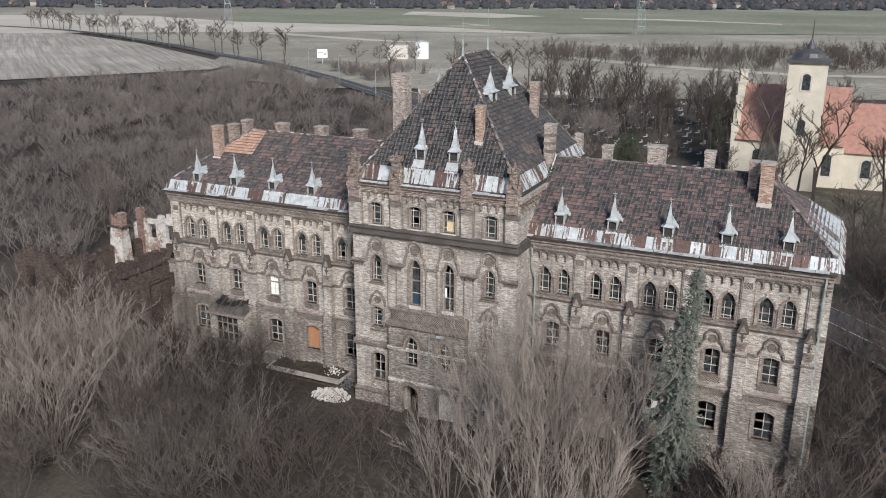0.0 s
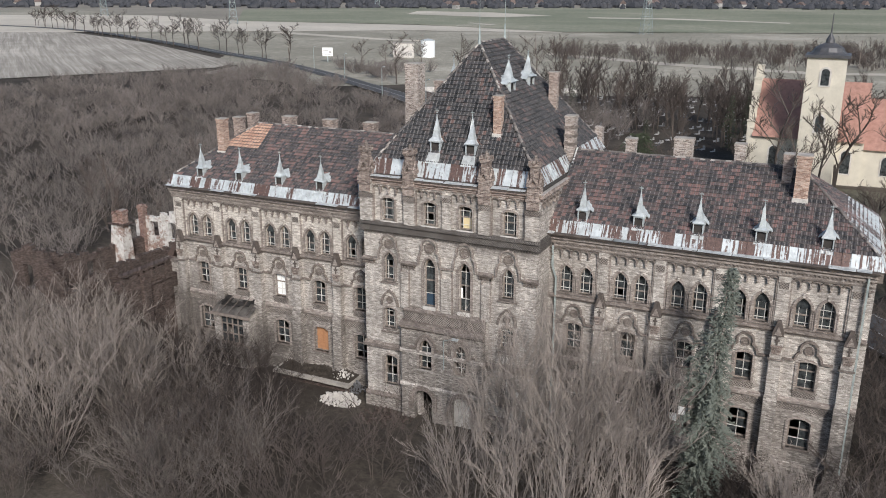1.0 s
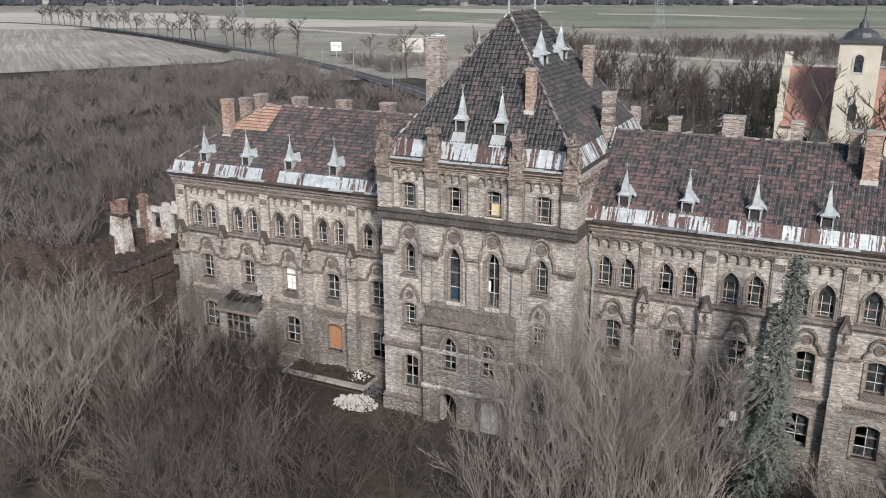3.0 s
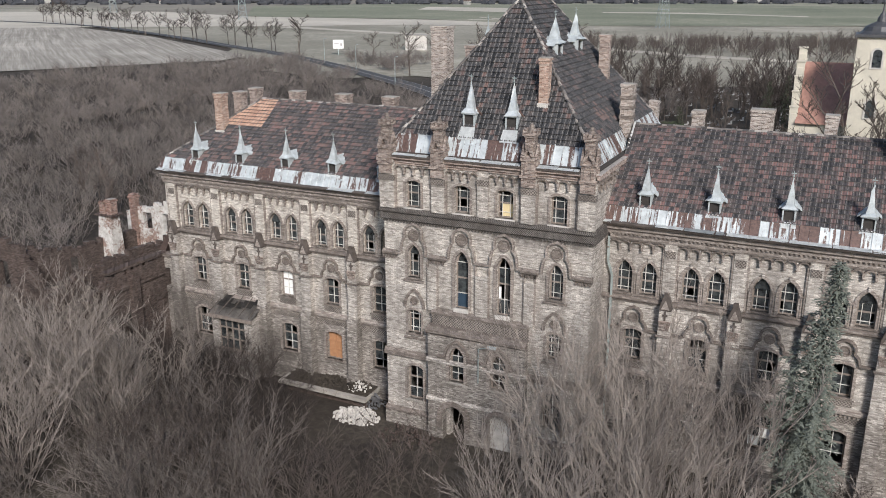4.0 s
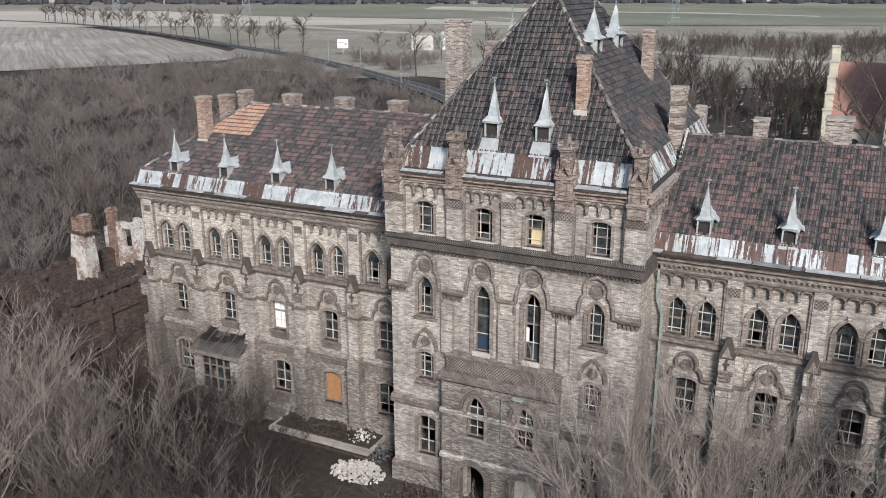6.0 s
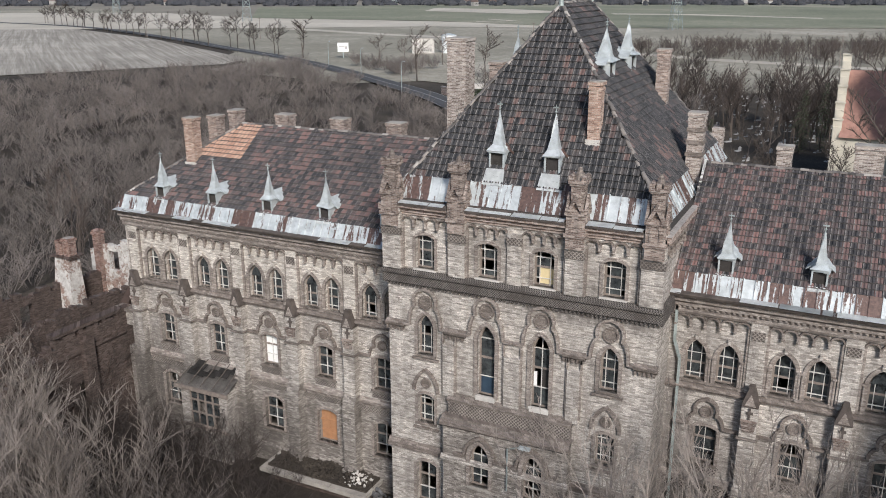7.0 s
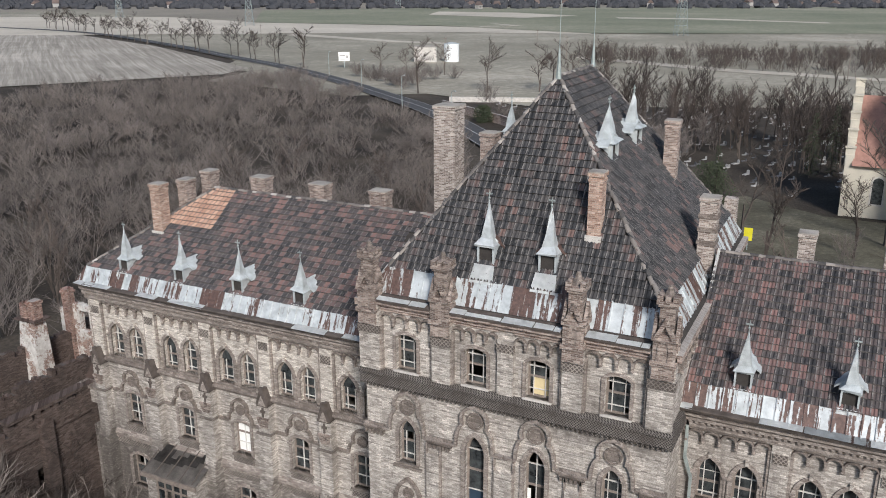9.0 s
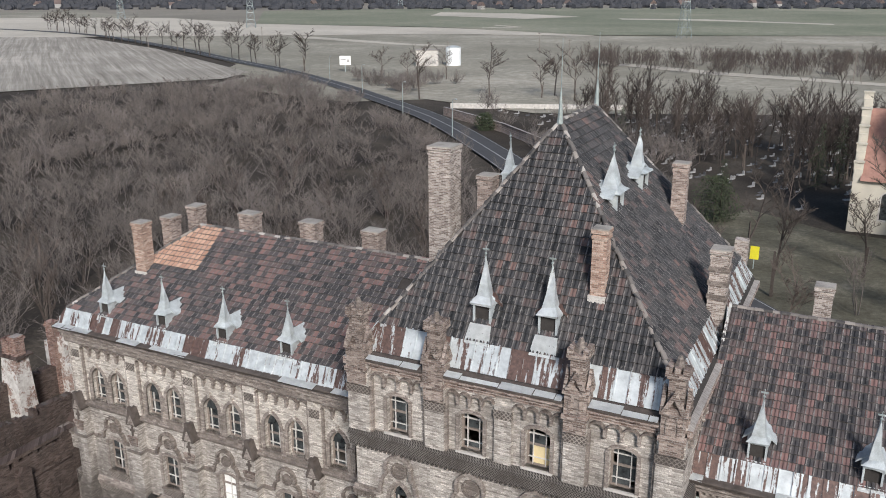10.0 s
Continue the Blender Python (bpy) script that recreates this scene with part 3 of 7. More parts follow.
def wing(bays, x0, x1, foot, edges, special):
    """One wing's front between x0 and x1, with its five bays."""
    holes = []
    for c in bays:
        holes += [moved(K_LANCET.loop, c - 0.715), moved(K_LANCET.loop, c + 0.715), moved(K_FIRST.loop, c), moved(K_GROUND.loop, c)]
    if foot < -1:
        holes += [moved(K_CELLAR.loop, c) for c in bays[2:]]
    holes = [h for h in holes if h[0][0] > x0 + 0.05 and h[-1][0] < x1 - 0.05]
    low = [h for h in holes if h[0][1] < 10]
    high = [h for h in holes if h[0][1] > 10]
    wall("wall", x0, x1, foot, 5.5, [h for h in low if h[0][1] < 5], WY, mat=M_WALL_LOW)
    wall("wall", x0, x1, 5.5, 10.3, [h for h in low if h[0][1] > 5], WY)
    top = M_WALL_TOP if x0 < -40 else M_WALL
    wall("upper_wall", x0, x1, 10.3, 14.9, high, WY, 0.55, "pale brick upper storey with paired lancets", top)
    for c in bays:
        for d in (-0.715, 0.715):
            if x0 + 0.6 < c + d < x1 - 0.6:
                put_window(K_LANCET, c + d, WY, "pointed lancet window with pale glazing bars")
        put_window(K_FIRST, c, WY, "casement window with cross bars under a hood mould", skins=special.get(("first", c)))
        put_window(K_GROUND, c, WY, "tall ground-floor casement window", lost=0.3, skins=special.get(("ground", c)))
        if foot < -1 and c in bays[2:]:
            put_window(K_CELLAR, c, WY, "cellar window", lost=1.0)
        reach = min(1.45, c - x0, x1 - c)
        h = part("hood_mould", trefoil(1.6, 8.5, 9.9, WY, reach), M_TRIM, palace, "", (c, 0, 0))
        part("roundel", roundel(0, 9.22, 0.27, WY), M_TRIM, h)
        part("apron", box(boxed(-0.7, 0.7, WY - 0.06, WY + 0.01, 5.95, 6.3), -0.78, 0.78, WY - 0.1, WY + 0.01, 6.3, 6.4), M_LATTICE, palace, "", (c, 0, 0))
        part("keystone", boxed(c - 0.715 - 0.07, c - 0.715 + 0.07, WY - 0.12, WY, 12.75, 13.0), top, palace)
        part("keystone", boxed(c + 0.715 - 0.07, c + 0.715 + 0.07, WY - 0.12, WY, 12.75, 13.0), top, palace)
        for d in (-1.36, -0.07, 0.07, 1.36):
            if x0 + 0.3 < c + d < x1 - 0.3:
                part("colonnette", COLONNETTE, M_SURR, palace, "", (c + d, WY, 10.6))
    part("string_course", band(x0, x1, WY, [(0.0, 10.16), (0.14, 10.22), (0.14, 10.30), (0.26, 10.36), (0.26, 10.43), (0.05, 10.56)]), M_TRIM, palace)
    part("string_course", toothed(band(x0, x1, WY, [(0.0, 5.42), (0.18, 5.52), (0.18, 5.68), (0.03, 5.85)]), x0, x1, WY, 5.32, 5.44, 0.12), M_SURR, palace)
    part("lattice_frieze", boxed(x0, x1, WY - 0.05, WY + 0.02, 4.95, 5.3), M_LATTICE, palace)
    part("plinth", band(x0, x1, WY, [(0.22, foot), (0.22, 1.05), (0.02, 1.3)]), M_WALL_LOW, palace)
    for b in edges:
        buttress(b, WY, foot)
        p = part("pilaster", boxed(b - 0.36, b + 0.36, WY - 0.17, WY, 10.6, 14.1), top, palace)
        for d in (-0.42, 0.42):
            if x0 < b + d < x1:
                part("edge_moulding", boxed(b + d - 0.055, b + d + 0.055, WY - 0.12, WY, 10.6, 13.7), M_SURR, p)
        part("diaper_panel", boxed(b - 0.28, b + 0.28, WY - 0.215, WY, 13.2, 13.62), M_LATTICE, p)
    stops = sorted([x0 - 0.36] + list(edges) + [x1 + 0.36])
    for a, b in zip(stops, stops[1:]):
        if b - a > 1.2:
            n = max(2, round((b - a - 0.72) / 0.62))
            arcade(a + 0.36, b - 0.36, 14.0, n, WY)
    part("cornice", toothed(band(x0 - 0.0, x1, WY, [(0.17, 13.98), (0.22, 14.1), (0.22, 14.3), (0.36, 14.42), (0.36, 14.56), (0.52, 14.68), (0.52, 14.86), (0.60, 14.95)]), x0, x1, WY, 14.32, 14.45, 0.34, 0.24), M_SURR, palace)
    g = band(x0 - 0.1, x1 + 0.1, WY, [(0.55, 14.94), (0.76, 14.97), (0.82, 15.10), (0.78, 15.13), (0.40, 15.16)])
    part("gutter_ledge", g, M_CAP, palace, "dark soot-stained gutter ledge")
    x = x0
    while x < x1 - 0.6:
        w = min(dice.uniform(0.7, 2.6), x1 - x)
        if dice.random() < 0.72:
            ld = bmesh.new()
            dz, dy = dice.uniform(0, 0.05), dice.uniform(-0.06, 0.04)
            v = [ld.verts.new(p) for p in ((0, WY - 0.86 + dy, 15.10 + dz), (w - 0.05, WY - 0.86 + dy, 15.10 + dice.uniform(0, 0.05)), (w - 0.05, WY - 0.42, 15.20), (0, WY - 0.42, 15.20))]
            fc = ld.faces.new(v)
            bmesh.ops.solidify(ld, geom=[fc], thickness=0.05)
            part("ledge_sheet", ld, M_LEDGE if dice.random() < 0.8 else M_SHEET, palace, "", (x, 0, 0))
        x += w


wing(L_BAYS, LX0, TX0 + 0.4, -0.6, [-52.75, -48.65, -44.68, -40.78, -36.92], {
    ("first", L_BAYS[2]): {i: M_SHEET_W for i in range(7)},
    ("ground", L_BAYS[3]): {i: M_BOARD_O for i in range(7)}})
wing(R_BAYS, TX1 - 0.4, RX1, -2.4, [-15.62, -11.78, -7.9, -4.05, 0.15], {("ground", R_BAYS[2]): {0: M_SHEET_W, 3: M_SHEET_W}})

# side and back walls; unseen inner walls and floors added to darken the rooms
for x, foot in ((LX0, -0.6), (RX1 - 0.55, -2.4)):
    part("wall", boxed(x, x + 0.55, WY + 0.55, 69.0, foot, 14.9), M_WALL, palace)
    part("cornice", boxed(x - 0.35, x + 0.9, WY + 0.3, 69.2, 14.2, 14.95), M_TRIM, palace)
part("wall", boxed(LX0, RX1, 69.0, 69.5, -2.4, 14.9), M_WALL, palace)
part("cornice", boxed(LX0 - 0.4, RX1 + 0.4, 69.0, 69.9, 14.2, 14.95), M_TRIM, palace)
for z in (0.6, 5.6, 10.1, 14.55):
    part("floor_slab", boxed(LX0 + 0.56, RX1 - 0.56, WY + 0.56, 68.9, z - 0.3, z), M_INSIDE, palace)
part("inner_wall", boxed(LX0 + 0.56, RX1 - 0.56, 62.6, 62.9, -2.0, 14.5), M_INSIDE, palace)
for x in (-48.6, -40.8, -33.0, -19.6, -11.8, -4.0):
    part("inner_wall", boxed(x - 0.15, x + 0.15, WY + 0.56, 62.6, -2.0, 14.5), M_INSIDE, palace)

# ---- the tower ----
PY = 54.4                        # the porch's front
T_OUT = [-30.92, -21.6]
T_IN = [-27.63, -24.87]
holes = [moved(K_TOP.loop, x) for x in T_OUT + T_IN] + [moved(K_GREAT.loop, x) for x in T_IN]
holes += [moved(k.loop, x) for x in T_OUT for k in (K_TLANCET, K_TRECT, K_BASE)]
holes += [[(x - 0.8, -0.5), (x - 0.8, 6.9), (x + 0.8, 6.9), (x + 0.8, -0.5)] for x in T_IN]
wall("tower_wall", TX0, TX1, -2.0, 18.2, holes, TY)
DOOR = segmental(1.5, -0.1, 1.75, 2.5, 10)
porch_holes = [moved(K_PORCH.loop, x) for x in T_IN] + [moved(DOOR, -27.85), moved(DOOR, -24.7)]
wall("porch_wall", -29.65, -23.15, -2.0, 7.5, porch_holes, PY, 0.55, "", M_WALL_LOW)
for x in (-29.65, -23.55):
    part("porch_wall", boxed(x, x + 0.4, PY + 0.55, TY, -2.0, 7.5), M_WALL, palace)
part("porch_floor", boxed(-29.6, -23.2, PY + 0.1, 62, -0.6, -0.08), M_INSIDE, palace)
part("blind_infill", slab(bmesh.new(), [moved(DOOR, -24.7)], PY + 0.3, PY + 0.5), M_PLASTER, palace, "rendered blind arch filling")
for x in (-27.85, -24.7):
    a = grown(DOOR, 0.22)
    part("arch_surround", sweep(bmesh.new(), [(x + p, max(q, 0.9)) for p, q in a], 0.36, PY - 0.14, PY + 0.05), M_TRIM, palace)
part("string_course", band(-29.75, -23.05, PY, [(0.0, 2.6), (0.10, 2.7), (0.10, 2.85), (0.0, 2.95)]), M_WALL, palace)
part("string_course", band(-29.75, -23.05, PY, [(0.0, 5.35), (0.1, 5.42), (0.1, 5.58), (0.0, 5.65)]), M_WALL, palace)
part("balcony_frieze", band(-29.75, -23.05, PY, [(0.0, 7.25), (0.22, 7.42), (0.22, 7.6), (-0.1, 7.75), (-0.55, 7.8)]), M_TRIM, palace)
part("balcony_frieze", boxed(-29.55, -23.2, TY - 0.32, TY + 0.02, 7.7, 8.45), M_LATTICE, palace)
part("balcony_frieze", band(-29.6, -23.15, TY, [(0.32, 8.45), (0.40, 8.5), (0.40, 8.62), (0.05, 8.8)]), M_TRIM, palace)
for x, x1 in ((-29.9, -29.3), (-26.65, -25.85), (-23.5, -22.9)):
    p = part("pilaster", boxed(x, x1, TY - 0.2, TY + 0.01, 8.62, 11.35), M_WALL, palace)
    for e in (x - 0.04, x1 + 0.04):
        part("edge_moulding", boxed(e - 0.04, e + 0.04, TY - 0.13, TY, 8.8, 11.95), M_SURR, p)
for a, b in ((TX0 - 0.1, T_OUT[0] - 1.15), (T_OUT[0] + 1.1, T_IN[0] - 1.1), (T_IN[1] + 1.1, T_OUT[1] - 1.1), (T_OUT[1] + 1.15, TX1 + 0.1)):
    part("shoulder_ledge", toothed(band(a, b, TY, [(0.10, 11.86), (0.22, 11.98), (0.25, 12.12), (0.05, 12.24)]), a, b, TY, 11.68, 11.88, 0.13, 0.2), M_TRIM, palace, "dark toothed brick ledge")
for i, x in enumerate(T_IN):
    # pane 3 of the second window is painted as the shade inside
    put_window(K_GREAT if i == 0 else K_GREAT_B, x, TY, "very tall pointed stair window, partly broken", lost=0.0 if i == 0 else 0.35, skins=({0: M_BLUE} if i == 0 else {3: M_UNDER_SHADE}), sill=M_CONCRETE)
    part("sloped_sill", boxed(x - 0.5, x + 0.5, TY - 0.14, TY + 0.02, 8.66, 9.0), M_PLASTER, palace)
    put_window(K_PORCH, x, PY, "pointed window of the porch storey", lost=0.5, sill=M_CONCRETE)
    part("hood_mould", trefoil(1.75, 12.1, 14.15, TY, 1.36), M_SURR, palace, "", (x, 0, 0))
    part("roundel", roundel(x, 13.45, 0.36, TY), M_TRIM, palace)
    put_window(K_TOP, x, TY, "small upper window with fine white bars", skins={2: M_BOARD_Y, 5: M_BOARD_Y, 1: M_BOARD_Y, 4: M_BOARD_Y} if i else None, lost=0.3, sill=M_PLASTER)
    pts = [(x + p, q) for p, q in pointed(1.62, 5.9, 5.9, 7.05)[1:-1]]
    part("hood_mould", sweep(bmesh.new(), [(max(pts[0][0] - 0.55, -29.6), pts[0][1])] + pts + [(min(pts[-1][0] + 0.45, -23.2), pts[-1][1])], 0.16, PY - 0.15, PY + 0.02), M_TRIM, palace)
part("torn_sheet", boxed(T_IN[1] - 0.38, T_IN[1] - 0.22, TY + 0.20, TY + 0.23, 10.0, 10.75), M_SHEET_W, palace, "torn white sheet in the broken stair window")
for x in T_OUT:
    put_window(K_TOP, x, TY, "small upper window with fine white bars", sill=M_PLASTER)
    put_window(K_TLANCET, x, TY, "pointed tower window with curved white bars")
    put_window(K_TRECT, x, TY, "tower window under a pointed brick arch")
    put_window(K_BASE, x, TY, "ground-floor tower window", lost=0.3, sill=M_CONCRETE)
    h = part("hood_mould", trefoil(1.75, 12.1, 14.1, TY, 1.9), M_SURR, palace, "", (x, 0, 0))
    part("roundel", roundel(0, 13.35, 0.34, TY), M_TRIM, h)
    pts = pointed(1.35, 8.2, 8.55, 9.75)[1:-1]
    h = part("hood_mould", sweep(bmesh.new(), pts, 0.17, TY - 0.13, TY + 0.02), M_TRIM, palace, "", (x, 0, 0))
    part("roundel", roundel(0, 9.0, 0.24, TY), M_TRIM, h)
    part("apron", boxed(-0.72, 0.72, TY - 0.12, TY, 10.28, 10.40), M_TRIM, palace, "", (x, 0, 0))
    part("apron", boxed(-0.72, 0.72, TY - 0.12, TY, 6.38, 6.50), M_TRIM, palace, "", (x, 0, 0))
for a, b in ((TX0, -29.7), (-23.1, TX1)):
    part("string_course", band(a - 0.1, b, TY, [(0.0, 4.95), (0.2, 5.05), (0.2, 5.3), (0.02, 5.5)]), M_TRIM, palace)
    part("string_course", band(a - 0.1, b, TY, [(0.0, 0.9), (0.2, 1.0), (0.2, 1.15), (0.02, 1.3)]), M_TRIM, palace)
    part("plinth", boxed(a - 0.12, b, TY - 0.18, TY + 0.02, -2.0, 0.9), M_WALL_LOW, palace)
part("tower_band", toothed(band(TX0 - 0.18, TX1 + 0.18, TY, [(0.05, 14.2), (0.22, 14.3), (0.22, 14.72), (0.34, 14.78), (0.34, 14.9), (0.12, 15.02)]), TX0, TX1, TY, 14.1, 14.24, 0.14, 0.2), M_SOOTY, palace, "dark sooty lattice brick band")
for x, w in ((TX0 + 0.38, 1.0), (-29.12, 0.85), (-23.36, 0.85), (TX1 - 0.38, 1.0)):
    p = part("pilaster", boxed(x - w / 2, x + w / 2, TY - 0.3, TY + 0.01, 15.02, 18.3), M_WALL, palace)
    part("diaper_panel", boxed(x - w / 2 - 0.04, x + w / 2 + 0.04, TY - 0.35, TY, 16.75, 17.1), M_LATTICE, p)
    for d in (-w / 2 - 0.05, w / 2 + 0.05):
        if TX0 < x + d < TX1:
            part("edge_moulding", boxed(x + d - 0.05, x + d + 0.05, TY - 0.2, TY, 15.02, 17.4), M_SURR, p)
p = part("pilaster", boxed(CX - 0.35, CX + 0.35, TY - 0.15, TY + 0.01, 15.02, 17.5), M_WALL, palace)
part("diaper_panel", boxed(CX - 0.38, CX + 0.38, TY - 0.20, TY, 16.95, 17.3), M_LATTICE, p)
for a, b, n in ((TX0 + 0.9, -29.56, 4), (-28.68, -26.62, 4), (-25.9, -23.8, 4), (-22.92, TX1 - 0.9, 4)):
    arcade(a, b, 17.84, n, TY, 0.48)
part("cornice", band(TX0 - 0.1, TX1 + 0.1, TY, [(0.02, 17.82), (0.16, 17.9), (0.16, 18.02), (0.34, 18.12), (0.34, 18.25)]), M_RED, palace)
part("wall", boxed(TX0, TX0 + 0.55, TY + 0.55, 72.0, -2.0, 18.2), M_WALL, palace)
part("wall", boxed(TX1 - 0.55, TX1, TY + 0.55, 72.0, -2.0, 18.2), M_WALL, palace)
part("wall", boxed(TX0, TX1, 71.5, 72.05, -2.0, 18.2), M_WALL, palace)
for x, s in ((TX0, -1), (TX1, 1)):
    part("cornice", boxed(min(x, x + 0.3 * s), max(x, x + 0.3 * s), TY - 0.3, 72.0, 17.95, 18.25), M_RED, palace)
    part("tower_band", boxed(min(x, x + 0.2 * s), max(x, x + 0.2 * s), TY - 0.2, WY, 14.2, 14.95), M_SOOTY, palace)
    arcade(0, 4.2, 17.84, 6, 0, 0.55, 0.16, (x, TY if s > 0 else TY + 4.2, 0), 90 * s)
# unseen slab and wall, added to close off the tower rooms
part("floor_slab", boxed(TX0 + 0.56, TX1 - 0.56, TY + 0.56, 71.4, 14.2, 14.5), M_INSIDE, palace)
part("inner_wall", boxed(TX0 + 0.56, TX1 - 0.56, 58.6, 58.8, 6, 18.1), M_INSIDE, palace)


def pinnacle(x, y, worn):
    bm = bmesh.new()
    box(bm, x - 0.42, x + 0.42, y - 0.42, y + 0.42, 17.2, 19.0)
    box(bm, x - 0.49, x + 0.49, y - 0.49, y + 0.49, 17.75, 17.92)
    box(bm, x - 0.28, x + 0.28, y - 0.28, y + 0.28, 19.0, 20.15)
    p = part("pinnacle", bm, M_PINN, palace, "weathered brick pinnacle with gablets")
    for k in range(4):
        g = slab(bmesh.new(), [[(-0.48, 18.75), (0, 19.7), (0.48, 18.75)], [(-0.27, 18.83), (0, 19.36), (0.27, 18.83)][::-1]], -0.49, -0.36)
        sweep(g, pointed(0.40, 17.98, 18.45, 18.75), 0.09, -0.47, -0.41)
        slab(g, [pointed(0.34, 17.98, 18.43, 18.70)], -0.428, -0.41)
        part("gablet", g, M_PINN, p, "", (x, y, 0), 90 * k)
    c = boxed(x - 0.40, x + 0.40, y - 0.40, y + 0.40, 20.15, 20.30)
    box(c, x - 0.34, x + 0.34, y - 0.34, y + 0.34, 20.05, 20.15)
    for i in (-1, 0, 1):
        for j in (-1, 0, 1):
            if (i or j) and dice.random() > worn:
                part("merlon", boxed(x + i * 0.29 - 0.10, x + i * 0.29 + 0.10, y + j * 0.29 - 0.10, y + j * 0.29 + 0.10, 20.30, 20.50), M_PINN, p)
    part("crenellated_cap", c, M_PINN, p)
    r = bmesh.new()
    bmesh.ops.create_cone(r, cap_ends=True, segments=6, radius1=0.27, radius2=0.07, depth=0.55, matrix=Matrix.Translation((x, y, 20.55)))
    part("top_knob", r, M_TRIM, p)


for x, worn in ((TX0 + 0.36, 0.1), (-29.12, 0.2), (-23.36, 0.1), (TX1 - 0.36, 0.25)):
    pinnacle(x, TY - 0.02, worn)

# ---- roofs ----
GAUGE, TILE_W = 0.34, 0.29


def tile_shape():
    """A pantile: a shallow roll and a trough, its lower edge thick."""
    xs = [-0.145, -0.11, -0.07, -0.03, 0.01, 0.05, 0.10, 0.145]
    ns = [0.026, 0.050, 0.046, 0.014, 0.014, 0.050, 0.048, 0.022]
    v = [(x * 1.01, -0.02, n + 0.068) for x, n in zip(xs, ns)] + [(x, 0.36, n - 0.012) for x, n in zip(xs, ns)] + [(x, -0.02, n - 0.01) for x, n in zip(xs, ns)]
    f = [(i, i + 1, i + 9, i + 8) for i in range(7)] + [(i + 16, i + 17, i + 1, i) for i in range(7)]
    return np.array(v), f


TILE_V, TILE_F = tile_shape()
M_LIP = plain("pale_tile_edge", (0.165, 0.155, 0.150), 0.8, 0, 0.9, 5.0)
TILE_SKIN = [0, 1, 0, 0, 0, 0, 0] + [1] * 7          # the paler roll and the paler lower edge
tile_mesh = {k: bpy.data.meshes.new("tile") for k in ("wing", "tower", "orange")}
for k, me in tile_mesh.items():
    me.from_pydata([tuple(p) for p in TILE_V], [], TILE_F)
    me.materials.append(M_TILE[k][0])
    me.materials.append(M_LIP)
    me.polygons.foreach_set("material_index", TILE_SKIN)


def in_poly(p, poly):
    inside = False
    for (xa, ya), (xb, yb) in zip(poly, poly[1:] + poly[:1]):
        if (ya > p[1]) != (yb > p[1]) and p[0] < (xb - xa) * (p[1] - ya) / (yb - ya) + xa:
            inside = not inside
    return inside


LATE_TILES = []                   # laid at the end of the file


def tiled(kind, corners, parent, near=None, patch=None, gaps=()):
    """Lays tiles on a plane: corners run along the eave first, near(u, v) picks those that are parts of their own."""
    o, e = Vector(corners[0]), Vector(corners[1])
    u = (e - o).normalized()
    n = u.cross(Vector(corners[2]) - o).normalized()
    v = n.cross(u)
    poly = [((Vector(c) - o).dot(u), (Vector(c) - o).dot(v)) for c in corners]
    basis = Matrix((u, v, n)).transposed()
    umax, vmax = max(p[0] for p in poly), max(p[1] for p in poly)
    umin = min(p[0] for p in poly)
    rng = random.Random(len(LATE_TILES) + 3)
    sets = {}
    for r in range(int(vmax / GAUGE) + 1):
        for c in range(int((umax - umin) / TILE_W) + 1):
            p = (umin + (c + 0.5) * TILE_W, (r + 0.02) * GAUGE)
            if not in_poly((p[0], p[1] + 0.17), poly) or any(abs(p[0] - g[0]) < g[2] and abs(p[1] - g[1]) < g[3] for g in gaps):
                continue
            k = "orange" if patch and patch(*p) else kind
            at = o + u * p[0] + v * p[1] + n * rng.uniform(0.0, 0.014)
            m = basis @ Matrix.Rotation(rng.gauss(0, 0.012), 3, "Z") @ Matrix.Rotation(rng.gauss(0, 0.012), 3, "X")
            sets.setdefault((k, bool(near and near(*p))), []).append((at, m))
    LATE_TILES.append((parent, sets))


def lay_tiles():
    for parent, sets in LATE_TILES:
        for (k, single), many in sets.items():
            if single:
                for at, m in many[:300]:
                    ob = new("tile", tile_mesh[k])
                    ob.parent = parent
                    ob.matrix_basis = Matrix.Translation(at) @ m.to_4x4()
                many = many[300:]
            if many:
                vs = np.concatenate([TILE_V @ np.array(m).T + np.array(at) for at, m in many])
                fs = [tuple(i + 24 * j for i in f) for j in range(len(many)) for f in TILE_F]
                ob = part("tile_field", (vs, fs), M_TILE[k][1], parent, "weathered pantiles")
                ob["kind"] = "stuff"
                ob.data.materials.append(M_LIP)
                ob.data.polygons.foreach_set("material_index", TILE_SKIN * len(many))


def ridge_caps(points, parent, r=0.10, step=0.34):
    """Half-round ridge tiles along a line."""
    bm = bmesh.new()
    for a, b in zip(points, points[1:]):
        a, b = Vector(a), Vector(b)
        d = (b - a).normalized()
        s = d.cross(Vector((0, 0, 1))).normalized()
        up = s.cross(d)
        n = int((b - a).length / step)
        for i in range(n):
            p, q = a + d * step * i, a + d * step * (i + 1.08)
            j = up * dice.uniform(-0.02, 0.035) + s * dice.uniform(-0.025, 0.025)
            ra, rb = [], []
            for k in range(6):
                ang = math.pi * k / 5
                off = s * math.cos(ang) * r + up * (math.sin(ang) * r * 0.9 - 0.02)
                ra.append(bm.verts.new(p + off * 1.12 + j)), rb.append(bm.verts.new(q + off * 0.95 + j))
            for k in range(5):
                bm.faces.new((ra[k], ra[k + 1], rb[k + 1], rb[k]))
            bm.faces.new(ra[::-1]), bm.faces.new(rb)
    return part("ridge_tiles", bm, M_RIDGE, parent, "pale mortared ridge tiles")


